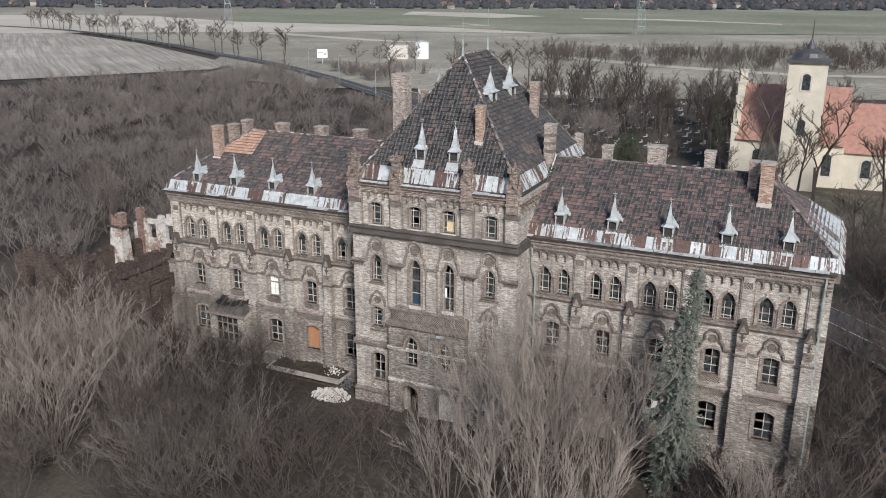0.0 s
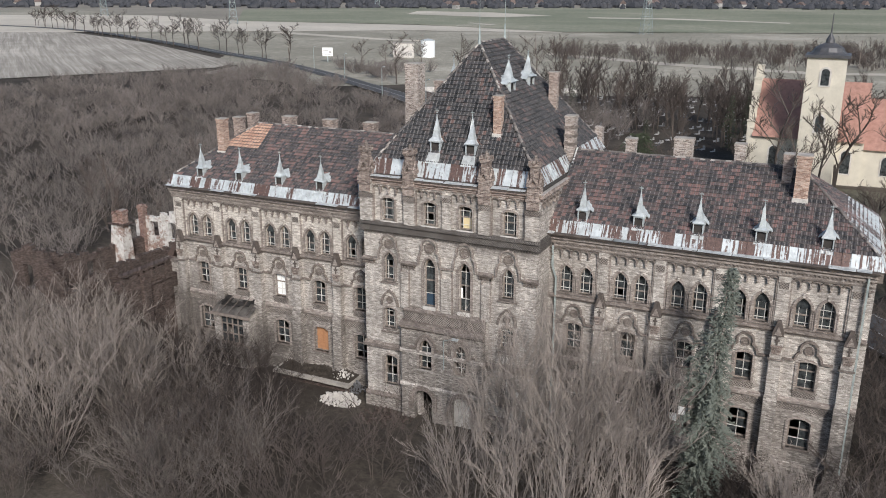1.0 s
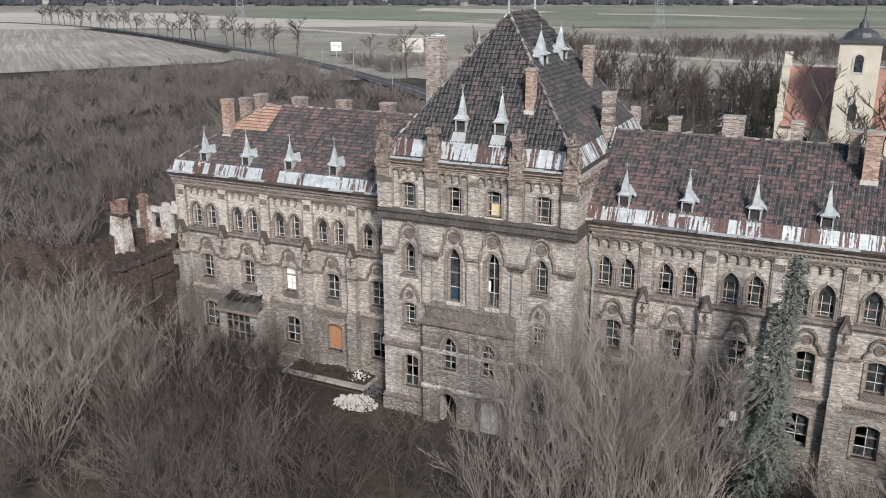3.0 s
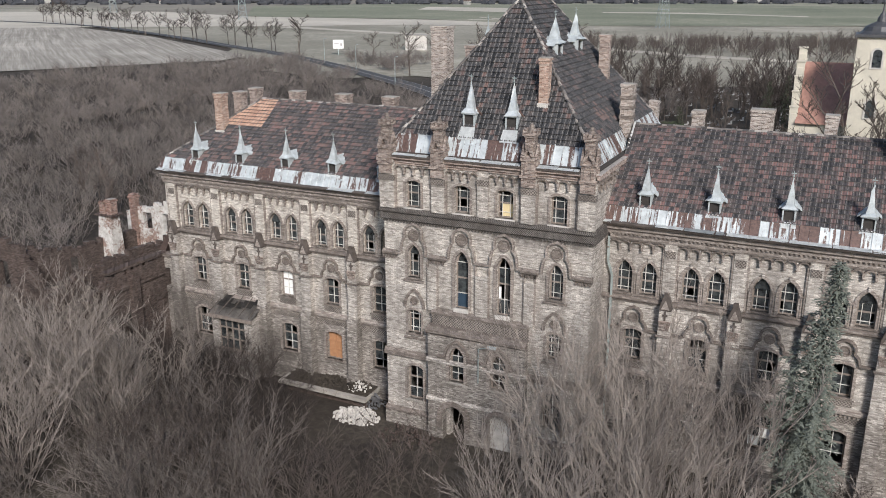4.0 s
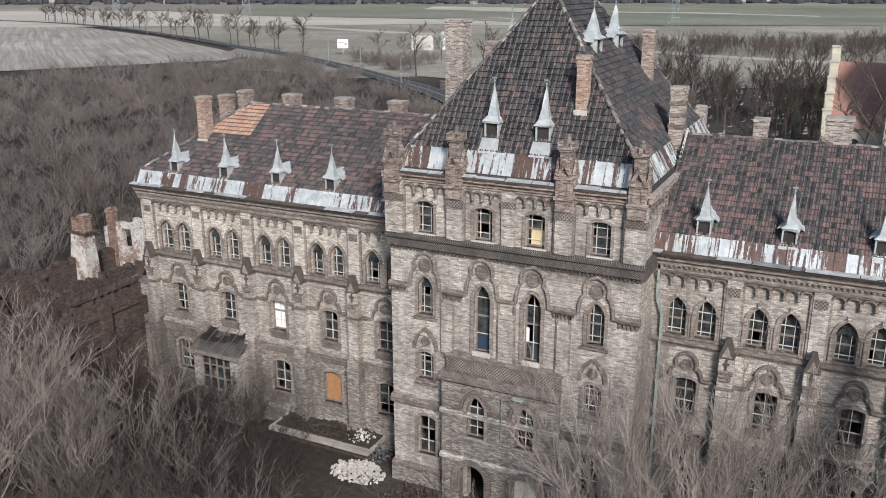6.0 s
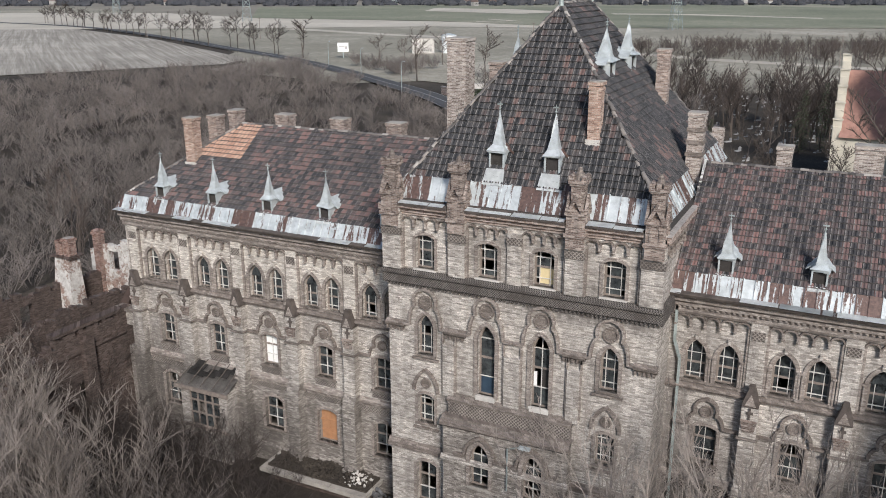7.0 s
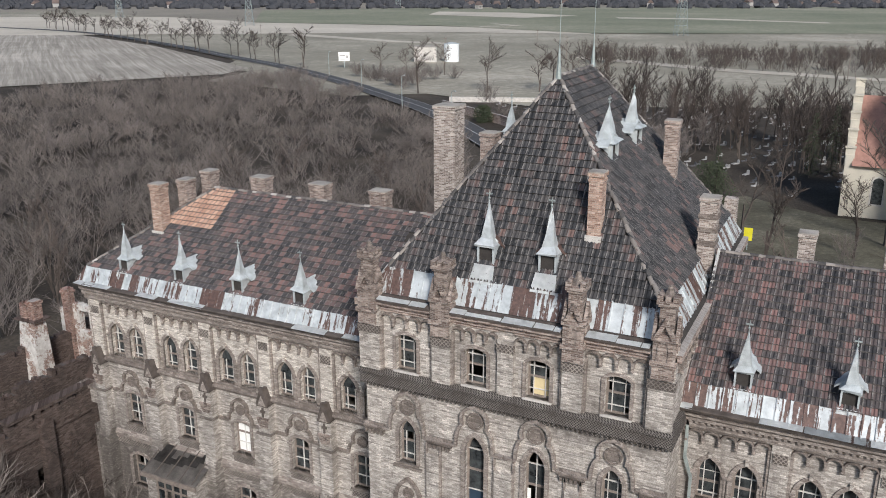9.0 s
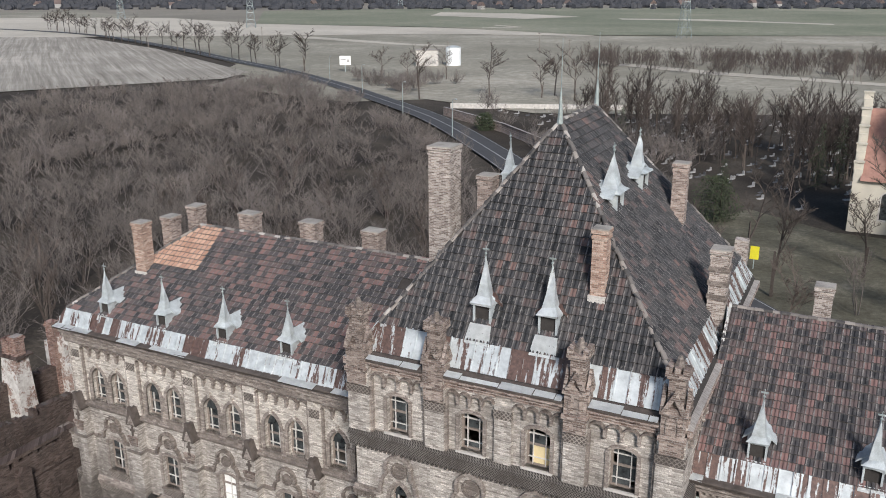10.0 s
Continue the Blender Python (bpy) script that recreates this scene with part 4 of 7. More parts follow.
M_RIDGE = tile_material("mortared_ridge_tile", [(0.1, (0.07, 0.066, 0.064)), (0.5, (0.16, 0.145, 0.135)), (0.85, (0.30, 0.27, 0.245)), (1.0, (0.52, 0.49, 0.455))], True)


def sheeting(lower, upper, parent, width=0.5, lift=0.03, skin=None):
    """Standing-seam sheets between a lower and an upper line; each is a piece."""
    a0, a1, b0, b1 = Vector(lower[0]), Vector(lower[1]), Vector(upper[0]), Vector(upper[1])
    n = max(1, round((a1 - a0).length / width))
    up = (a1 - a0).cross(b0 - a0).normalized()
    for i in range(n):
        f, g = i / n, (i + 1) / n
        ax = (a1 - a0).normalized()
        u0, u1 = (b0 - a0).dot(ax), (b1 - a0).dot(ax)
        lf, lg = (a1 - a0).length * f, (a1 - a0).length * g
        tf, tg = (max(0.0, min(1.0, (k - u0) / (u1 - u0))) for k in (lf, lg))
        sag = up * dice.uniform(0, 0.03)
        q = [a0.lerp(a1, f), a0.lerp(a1, g), b0.lerp(b1, tg), b0.lerp(b1, tf)]
        bm = bmesh.new()
        top = [bm.verts.new(p + up * lift + sag) for p in q]
        low = [bm.verts.new(p) for p in q]
        bm.faces.new(top)
        for k in range(4):
            bm.faces.new((top[k], low[k], low[(k + 1) % 4], top[(k + 1) % 4]))
        d = (q[1] - q[0]).normalized() * 0.02
        s = [bm.verts.new(c) for c in (q[0] - d + up * 0.03, q[0] + d + up * 0.03, q[3] + d + up * 0.03, q[3] - d + up * 0.03, q[0] - d + up * 0.09, q[0] + d + up * 0.09, q[3] + d + up * 0.09, q[3] - d + up * 0.09)]
        for k in ((4, 5, 6, 7), (0, 4, 7, 3), (1, 2, 6, 5), (0, 1, 5, 4)):
            bm.faces.new([s[j] for j in k])
        part("metal_sheet", bm, skin or M_SHEET, parent)


EY, EZ, RY, RZ = 57.30, 15.10, 63.15, 19.85     # eave and ridge of the wings
SY, SZ = 57.76, 15.90                          # where sheets give way to tiles


def wing_roof(x_in, x_out, hip, near, patch, gaps):
    """From the tower's side x_in to the hipped end x_out."""
    s = 1 if x_out > x_in else -1
    ex = x_out + (0.45 if s > 0 else 0.12) * s
    sx = ex - 0.46 * s
    rx = sx - (RY - SY) * s * hip
    yb = 2 * RY - EY
    bm = bmesh.new()
    pts = [(x_in, SY, SZ - 0.02), (sx, SY, SZ - 0.02), (rx, RY, RZ - 0.02), (x_in, RY, RZ - 0.02), (sx, 2 * RY - SY, SZ - 0.02), (x_in, 2 * RY - SY, SZ - 0.02), (x_in, EY, EZ - 0.03), (ex, EY, EZ - 0.03), (ex, yb, EZ - 0.03), (x_in, yb, EZ - 0.03)]
    v = [bm.verts.new(p) for p in pts]
    for q in ((0, 1, 2, 3), (1, 4, 2), (3, 2, 4, 5), (6, 7, 1, 0), (7, 8, 4, 1), (8, 9, 5, 4)):
        bm.faces.new([v[i] for i in q])
    roof = part("roof", bm, M_UNDER_SHADE, palace, "weathered dark and red pantile roof")
    front = [(x_in, SY, SZ), (sx, SY, SZ), (rx, RY, RZ), (x_in, RY, RZ)]
    if s < 0:
        front = [front[1], front[0], front[3], front[2]]
    tiled("wing", front, roof, near, patch, gaps)
    end = [(sx, SY, SZ), (sx, 2 * RY - SY, SZ), (rx, RY, RZ)]
    tiled("wing", end if s > 0 else [end[1], end[0], end[2]], roof, None, (lambda u, v: True) if s < 0 else None)
    lo, hi = ((x_in, EY, EZ), (ex, EY, EZ)), ((x_in, SY, SZ + 0.04), (sx, SY, SZ + 0.04))
    if s < 0:
        lo, hi = lo[::-1], hi[::-1]
    sheeting(lo, hi, roof, skin=M_SHEET_RUST if s > 0 else M_SHEET)
    lo, hi = ((ex, EY, EZ), (ex, yb, EZ)), ((sx, SY, SZ + 0.04), (sx, 2 * RY - SY, SZ + 0.04))
    if s < 0:
        lo, hi = lo[::-1], hi[::-1]
    sheeting(lo, hi, roof)
    if s > 0:
        sheeting(((sx, SY + 0.1, SZ + 0.06), (sx, 2 * RY - SY, SZ + 0.06)), ((sx - 2.3, SY + 2.3, SZ + 1.76), (sx - 2.3, 2 * RY - SY - 2.3, SZ + 1.76)), roof, 0.8, 0.06)
    ridge_caps([(x_in, RY, RZ + 0.05), (rx, RY, RZ + 0.05)], roof)
    ridge_caps([(sx, SY, SZ + 0.06), (rx, RY, RZ + 0.05)], roof)
    return roof


roof_l = wing_roof(TX0 - 0.02, LX0, 0.95, lambda u, v: 11.0 < u < 17.0 and v < 4, lambda u, v: 3.2 < u < 6.5 + 0.02 * v and v > 3.55, [(18.9, 4.95, 0.24, 0.3)])
wing_roof(TX1 + 0.02, RX1, 0.95, lambda u, v: u < 6.0 and v < 4, None, [])
roof_l["label"] = "pantile roof patched with newer orange tiles"

A0, A1, AZ = 61.35, 66.2, 27.4
APX = CX - 0.3
KX0, KX1, KY0, KY1, KZ = TX0 + 0.85, TX1 - 0.72, TY + 0.78, 71.3, 19.5
bm = bmesh.new()
v = [bm.verts.new(p) for p in ((KX0, KY0, KZ - 0.03), (KX1, KY0, KZ - 0.03), (KX1, KY1, KZ - 0.03), (KX0, KY1, KZ - 0.03), (APX, A0, AZ - 0.03), (APX, A1, AZ - 0.03),
                              (TX0 - 0.05, TY + 0.1, 18.3), (TX1 + 0.05, TY + 0.1, 18.3), (TX1 + 0.05, 72.1, 18.3), (TX0 - 0.05, 72.1, 18.3))]
for q in ((0, 1, 4), (1, 2, 5, 4), (2, 3, 5), (3, 0, 4, 5), (6, 7, 1, 0), (7, 8, 2, 1), (8, 9, 3, 2), (9, 6, 0, 3)):
    bm.faces.new([v[i] for i in q])
roof_t = part("roof", bm, M_UNDER_SHADE, palace, "steep dark pantile roof of the tower")
tiled("tower", [(KX0, KY0, KZ), (KX1, KY0, KZ), (APX, A0, AZ)], roof_t, lambda u, v: 3.2 < u < 9.5 and v < 4.2)
tiled("tower", [(KX1, KY0, KZ), (KX1, KY1, KZ), (APX, A1, AZ), (APX, A0, AZ)], roof_t)
tiled("tower", [(KX0, KY1, KZ), (KX0, KY0, KZ), (APX, A0, AZ), (APX, A1, AZ)], roof_t)
for a in ((KX0, KY0), (KX1, KY0)):
    ridge_caps([(*a, KZ + 0.06), (APX, A0, AZ + 0.05)], roof_t)
for a in ((KX0, KY1), (KX1, KY1)):
    ridge_caps([(*a, KZ + 0.06), (APX, A1, AZ + 0.05)], roof_t)
ridge_caps([(APX, A0, AZ + 0.05), (APX, A1, AZ + 0.05)], roof_t)
ex0, ex1 = TX0 + 0.12, TX1 - 0.12
sheeting(((ex0, TY + 0.24, 18.48), (ex1, TY + 0.24, 18.48)), ((KX0, KY0, KZ + 0.05), (KX1, KY0, KZ + 0.05)), roof_t)
sheeting(((ex1, TY + 0.05, 18.5), (ex1, 72, 18.5)), ((KX1, KY0, KZ + 0.05), (KX1, KY1, KZ + 0.05)), roof_t)
sheeting(((ex0, 72, 18.5), (ex0, TY + 0.05, 18.5)), ((KX0, KY1, KZ + 0.05), (KX0, KY0, KZ + 0.05)), roof_t)
for a, b in ((TX0 + 0.85, -29.6), (-28.65, -23.85), (-22.88, TX1 - 0.85)):
    part("gutter_ledge", band(a, b, TY, [(0.30, 18.25), (0.42, 18.27), (0.44, 18.36), (-0.26, 18.46)]), M_CAP, palace, "dark soot-stained gutter ledge")
    x = a
    while x < b - 0.3:
        w = min(dice.uniform(0.5, 1.6), b - x)
        ld = bmesh.new()
        dy, deep = dice.uniform(-0.05, 0.05), dice.uniform(0.18, 0.5)
        v = [ld.verts.new(p) for p in ((0, TY - 0.46 + dy, 18.39), (w - 0.03, TY - 0.46 + dy, 18.40), (w - 0.03, TY - 0.46 + deep, 18.48), (0, TY - 0.46 + deep, 18.48))]
        fc = ld.faces.new(v)
        bmesh.ops.solidify(ld, geom=[fc], thickness=0.04)
        part("ledge_sheet", ld, M_LEDGE if dice.random() < 0.8 else M_SHEET, palace, "", (x, 0, 0))
        x += w


def chimney(x, y, wx, wy, base, top, mat, cap=True, foot=True, label="", flare=0.06):
    c = part("chimney", boxed(x - wx / 2, x + wx / 2, y - wy / 2, y + wy / 2, base, top - 0.14), mat, palace, label or "brick chimney stack with a projecting cap")
    f = flare
    if cap:
        k = boxed(x - wx / 2 - f, x + wx / 2 + f, y - wy / 2 - f, y + wy / 2 + f, top - 0.14, top)
        box(k, x - wx / 2 - f / 2, x + wx / 2 + f / 2, y - wy / 2 - f / 2, y + wy / 2 + f / 2, top - 0.36, top - 0.24)
        part("chimney_cap", k, mat, c)
        part("cap_slab", boxed(x - wx / 2 - f * 0.7, x + wx / 2 + f * 0.7, y - wy / 2 - f * 0.7, y + wy / 2 + f * 0.7, top, top + 0.05), M_CONCRETE, c, "stained concrete cap slab")
    if foot:
        part("flashing", boxed(x - wx / 2 - 0.06, x + wx / 2 + 0.06, y - wy / 2 - 0.09, y + wy / 2 + 0.02, foot, foot + 0.45), M_PLASTER, c)
    return c


chimney(-49.8, 60.5, 0.7, 0.7, 16.5, 20.5, M_ORANGE, foot=17.35)
chimney(-49.5, 62.4, 0.65, 0.8, 17.0, 20.4, M_RED, foot=0)
chimney(-49.9, 64.9, 0.7, 0.8, 17.0, 20.4, M_RED, foot=0)
for x in (-46.2, -42.0, -38.0):
    chimney(x, 65.2, 1.0, 0.8, 17.5, 20.3, M_RED, foot=0, label="low brick ridge chimney with a flat cap")
chimney(-16.0, 65.4, 0.7, 0.7, 17.5, 20.6, M_PALE, foot=0)
chimney(-12.2, 65.4, 1.3, 0.8, 17.5, 20.9, M_PALE, foot=0)
chimney(-8.3, 65.4, 0.7, 0.7, 17.5, 20.8, M_PALE, foot=0)
chimney(-3.9, 61.2, 0.85, 0.95, 16.5, 21.1, M_ORANGE, foot=17.9)
chimney(-4.9, 62.3, 0.6, 0.8, 17.0, 20.9, M_RED, foot=0)
chimney(-23.5, 57.5, 0.55, 0.55, 20.0, 24.2, M_ORANGE, foot=21.2)
chimney(-33.0, 63.6, 1.15, 1.15, 17.0, 25.5, M_PALE, foot=0, label="tall free-standing brick chimney stack")
chimney(-30.75, 63.6, 0.75, 0.75, 19.0, 24.3, M_RED, foot=0)
chimney(-22.6, 66.8, 0.62, 0.62, 20.0, 25.0, M_RED, foot=0)
ch = chimney(-20.0, 63.2, 0.74, 0.74, 18.0, 22.3, M_PALE, foot=0)
chimney(-20.35, 72.6, 0.65, 0.65, 12.0, 20.3, M_PALE, cap=False, foot=0, label="broken brick chimney stump with a ragged top")
for z in (20.2, 20.8, 21.4):
    part("brick_band", boxed(-20.42, -19.58, 62.78, 63.62, z, z + 0.2), M_TRIM, ch)


def dormer(x, y, z, rz=0.0, label="small zinc dormer with a spire roof", size=1.0, slope=0.76, skin=None, cross=True, hood=1.0):
    """A dormer whose face stands on the roof at (x, y, z)."""
    s = size
    body = bmesh.new()
    slab(body, [[(-0.34 * s, -0.55), (-0.34 * s, 0.78 * s), (0.34 * s, 0.78 * s), (0.34 * s, -0.55)], [(-0.27 * s, 0.06), (-0.27 * s, 0.72 * s), (0.27 * s, 0.72 * s), (0.27 * s, 0.06)][::-1]], 0, 0.06)
    for a in (-0.34, 0.28):
        box(body, a * s, (a + 0.06) * s, 0.06, 1.25 * s, -0.4, 0.78 * s)
    d = part("dormer", body, M_ZINC, palace, label, (x, y, z), rz)
    # dark panel painted as the shade within the open dormer
    part("dark_opening", boxed(-0.28 * s, 0.28 * s, 0.10, 0.14, -0.2, 0.75 * s), M_UNDER_SHADE, d)
    r = bmesh.new()
    h = s * hood
    slab(r, [[(-0.60 * h, 0.66 * s), (-0.56 * h, 0.76 * s), (0, 1.22 * s), (0.56 * h, 0.76 * s), (0.60 * h, 0.66 * s), (0, 1.10 * s)]], 0.42 if hood == 1.0 else 0.05, 1.75 * h)
    part("gable_roof", r, skin or M_ZINC, d)
    sp = bmesh.new()
    rings = []
    for h, w in ((0.76, 0.40), (0.81, 0.40), (1.02, 0.225), (1.5, 0.145), (2.15, 0.045), (2.45, 0.012)):
        rings.append([sp.verts.new((a * w * s, 0.30 * s + b * w * s, h * s)) for a, b in ((-1, -1), (1, -1), (1, 1), (-1, 1))])
    for p, q in zip(rings, rings[1:]):
        for k in range(4):
            sp.faces.new((p[k], p[(k + 1) % 4], q[(k + 1) % 4], q[k]))
    sp.faces.new(rings[0]), sp.faces.new(rings[-1])
    dent = random.Random(int(abs(x * 7 + y)))
    for vert in sp.verts:
        vert.co += Vector((dent.gauss(0, 0.025), dent.gauss(0, 0.025), dent.gauss(0, 0.03)))
    part("spire", sp, skin or M_ZINC, d, "dented pale zinc spire")
    fi = bmesh.new()
    bmesh.ops.create_cone(fi, cap_ends=True, segments=6, radius1=0.02, radius2=0.015, depth=0.5, matrix=Matrix.Translation((0, 0.30 * s, 2.6 * s)))
    bmesh.ops.create_icosphere(fi, subdivisions=1, radius=0.055, matrix=Matrix.Translation((0, 0.30 * s, 2.55 * s)))
    if cross:
        box(fi, -0.13, 0.13, 0.30 * s - 0.02, 0.30 * s + 0.02, 2.68 * s, 2.73 * s)
    part("finial", fi, M_GUTTER, d)
    if hood != 1.0:
        return d
    ap = bmesh.new()
    v = [ap.verts.new(p) for p in ((-0.40 * s, -0.10, 0.10), (0.40 * s, -0.10, 0.10), (0.48 * s, -0.10 - 0.42 * slope, -0.60), (-0.48 * s, -0.10 - 0.42 * slope, -0.60))]
    ap.faces.new(v)
    bmesh.ops.solidify(ap, geom=ap.faces[:], thickness=0.03)
    part("apron", ap, M_LEDGE, d)
    return d


for x in [b + 0.33 for b in L_BAYS] + [b + 0.2 for b in R_BAYS]:
    dormer(x, 57.84, 15.92)
for x in (-27.75, -25.05):
    dormer(x, 56.25, 20.05, 0, "weathered zinc dormer with a rusty spire", 1.12, 1.0, M_SHEET)
for y in (61.0, 65.1):
    dormer(-23.8, y, 24.05, 90, "broad pale zinc dormer with a spire on the steep slope", 0.95, 1.0, hood=1.1).scale = (1.6, 1.3, 1.0)
dormer(-30.1, 64.0, 23.7, -90, "pale zinc dormer with a spire on the steep slope", 0.9)
for y in (A0 - 0.1, A1 + 0.1):
    f = bmesh.new()
    bmesh.ops.create_cone(f, cap_ends=True, segments=8, radius1=0.13, radius2=0.035, depth=1.3, matrix=Matrix.Translation((APX, y, 27.95)))
    bmesh.ops.create_cone(f, cap_ends=True, segments=6, radius1=0.022, radius2=0.012, depth=2.4, matrix=Matrix.Translation((APX, y, 29.5)))
    part("ridge_finial", f, M_GUTTER, palace, "tall metal ridge finial")


# ---- ground, fields and road ----
def land(x, y):
    """The ground's height."""
    fall = -2.0 * max(0.0, min(1.0, (x + 14) / 14)) * max(0.0, min(1.0, (75 - y) / 20))
    near = math.exp(-((x + 26) ** 2 + (y - 50) ** 2) / 9000)
    bumps = 0.5 * noise.noise((x * 0.07, y * 0.07, 3.0)) * near
    return fall + bumps * max(0.0, min(1.0, abs(y - 57) / 6 - 0.3))


xs = np.unique(np.concatenate([np.linspace(-4000, -160, 12), np.linspace(-160, 80, 90), np.linspace(80, 4000, 12)]))
ys = np.unique(np.concatenate([np.linspace(-3000, -60, 8), np.linspace(-60, 220, 90), np.linspace(220, 4800, 14)]))
gv = [(x, y, land(x, y)) for y in ys for x in xs]
gf = [(j * len(xs) + i, j * len(xs) + i + 1, (j + 1) * len(xs) + i + 1, (j + 1) * len(xs) + i) for j in range(len(ys) - 1) for i in range(len(xs) - 1)]
tagged(part("ground", (gv, gf), M_GROUND), "leaf-littered brown earth with dry grass", "ground", "", "structure")


def field(name, pts, mat, z, label):
    bm = bmesh.new()
    bm.faces.new([bm.verts.new((x, y, z)) for x, y in pts])
    return tagged(part(name, bm, mat), label, "field", "", "structure")


HEAD = radians(23)


def far(d, s):
    """A place d metres ahead along the valley and s metres across it."""
    return (-math.sin(HEAD) * d + math.cos(HEAD) * s - 14, math.cos(HEAD) * d + math.sin(HEAD) * s + 24)


field("field_ploughed", [(-262, 205), (-222, 268), (-228, 290), (-349, 366), (-484, 430), (-640, 455), (-1100, 480), (-1300, 330), (-520, 120)], M_PLOUGH, 0.30, "ploughed field of pale brown furrows")
field("field_stubble", [far(228, 10), far(228, 420), far(600, 800), far(600, -130), far(330, -105)], M_OLIVE, 0.20, "flat olive-brown stubble field")
field("field_verge", [(-214, 250), (-224, 296), (-345, 374), (-500, 452), (-900, 500), (-900, 800), (-330, 500), (-150, 345), (-118, 262), (-150, 236)], M_OLIVE, 0.15, "rough olive verge along the road")
field("field_dry_grass", [far(560, -118), far(578, -40), far(555, 60), far(575, 60), far(655, -42), far(712, -191), far(830, -310), far(840, -1200), far(430, -1000), far(520, -420)], M_TAN, 0.35, "wide strip of pale dry grass")
field("field_dry_grass", [far(556, -125), far(486, -49), far(470, -20), far(462, -22), far(476, -52), far(540, -128)], M_TAN, 0.32, "narrow pale strip of dry grass")
field("field_green", [far(560, 60), far(545, 900), far(1130, 1300), far(1130, -70), far(1020, -270), far(712, -195), far(660, -42)], M_GREEN, 0.5, "wide field of young green crop")
field("field_pale", [far(975, -62), far(940, 20), far(850, 78), far(800, 26), far(880, -66)], M_TAN, 0.65, "bare pale patch in the green field")
field("field_pale", [far(810, 108), far(790, 180), far(706, 258), far(692, 254), far(765, 170), far(785, 108)], M_TAN, 0.65, "bare pale strip in the green field")
field("field_pale", [far(690, 0), far(655, 20), far(640, -10), far(648, -12), far(658, 12), far(684, -4)], M_TAN, 0.65, "pale farm track in the green field")
field("field_pale", [far(388, 38), far(335, 84), far(300, 128), far(292, 190), far(284, 190), far(292, 124), far(326, 78), far(378, 34)], M_TAN, 0.32, "pale grassy strip below the scrub belt")
field("field_brown", [far(590, -2500), far(590, 2500), far(1400, 2800), far(1400, -2800)], M_BROWN, 0.12, "far brown fields below the woods")


def ribbon(name, pts, w, z, mat, label, category, kind="structure"):
    bm = bmesh.new()
    prev = None
    for i, p in enumerate(pts):
        a, b = Vector(pts[max(0, i - 1)]), Vector(pts[min(len(pts) - 1, i + 1)])
        d = (b - a).normalized() * w / 2
        cur = [bm.verts.new((p[0] - d.y, p[1] + d.x, z)), bm.verts.new((p[0] + d.y, p[1] - d.x, z))]
        if prev:
            bm.faces.new((prev[0], prev[1], cur[1], cur[0]))
        prev = cur
    return tagged(part(name, bm, mat), label, category, "", kind)


def curve_through(pts, step=8):
    out = []
    for i in range(len(pts) - 1):
        p0, p1, p2, p3 = (Vector(pts[max(0, min(len(pts) - 1, i + k))]) for k in (-1, 0, 1, 2))
        for j in range(step):
            t = j / step
            out.append(0.5 * (2 * p1 + (p2 - p0) * t + (2 * p0 - 5 * p1 + 4 * p2 - p3) * t * t + (3 * p1 - p0 - 3 * p2 + p3) * t ** 3))
    return [tuple(p) for p in out] + [tuple(pts[-1])]


ROAD = curve_through([(-1000, 500), (-640, 468), (-484, 441), (-349, 376), (-271, 330), (-222, 302), (-176, 270), (-140, 241), (-112, 217), (-84, 186), (-56, 152), (-26, 117), (6, 84), (40, 48), (90, 0)])
ribbon("road", ROAD, 7.0, 0.45, M_ASPHALT, "grey asphalt country road", "road")
ribbon("road_line", ROAD, 0.22, 0.47, M_LINE, "white centre line of the road", "road marking")
for s in (-3.2, 3.2):
    edge = []
    for a, b in zip(ROAD, ROAD[1:]):
        d = (Vector(b) - Vector(a)).normalized()
        edge.append((a[0] - d.y * s, a[1] + d.x * s))
    ribbon("road_line", edge, 0.10, 0.47, M_LINE, "white edge line of the road", "road marking")

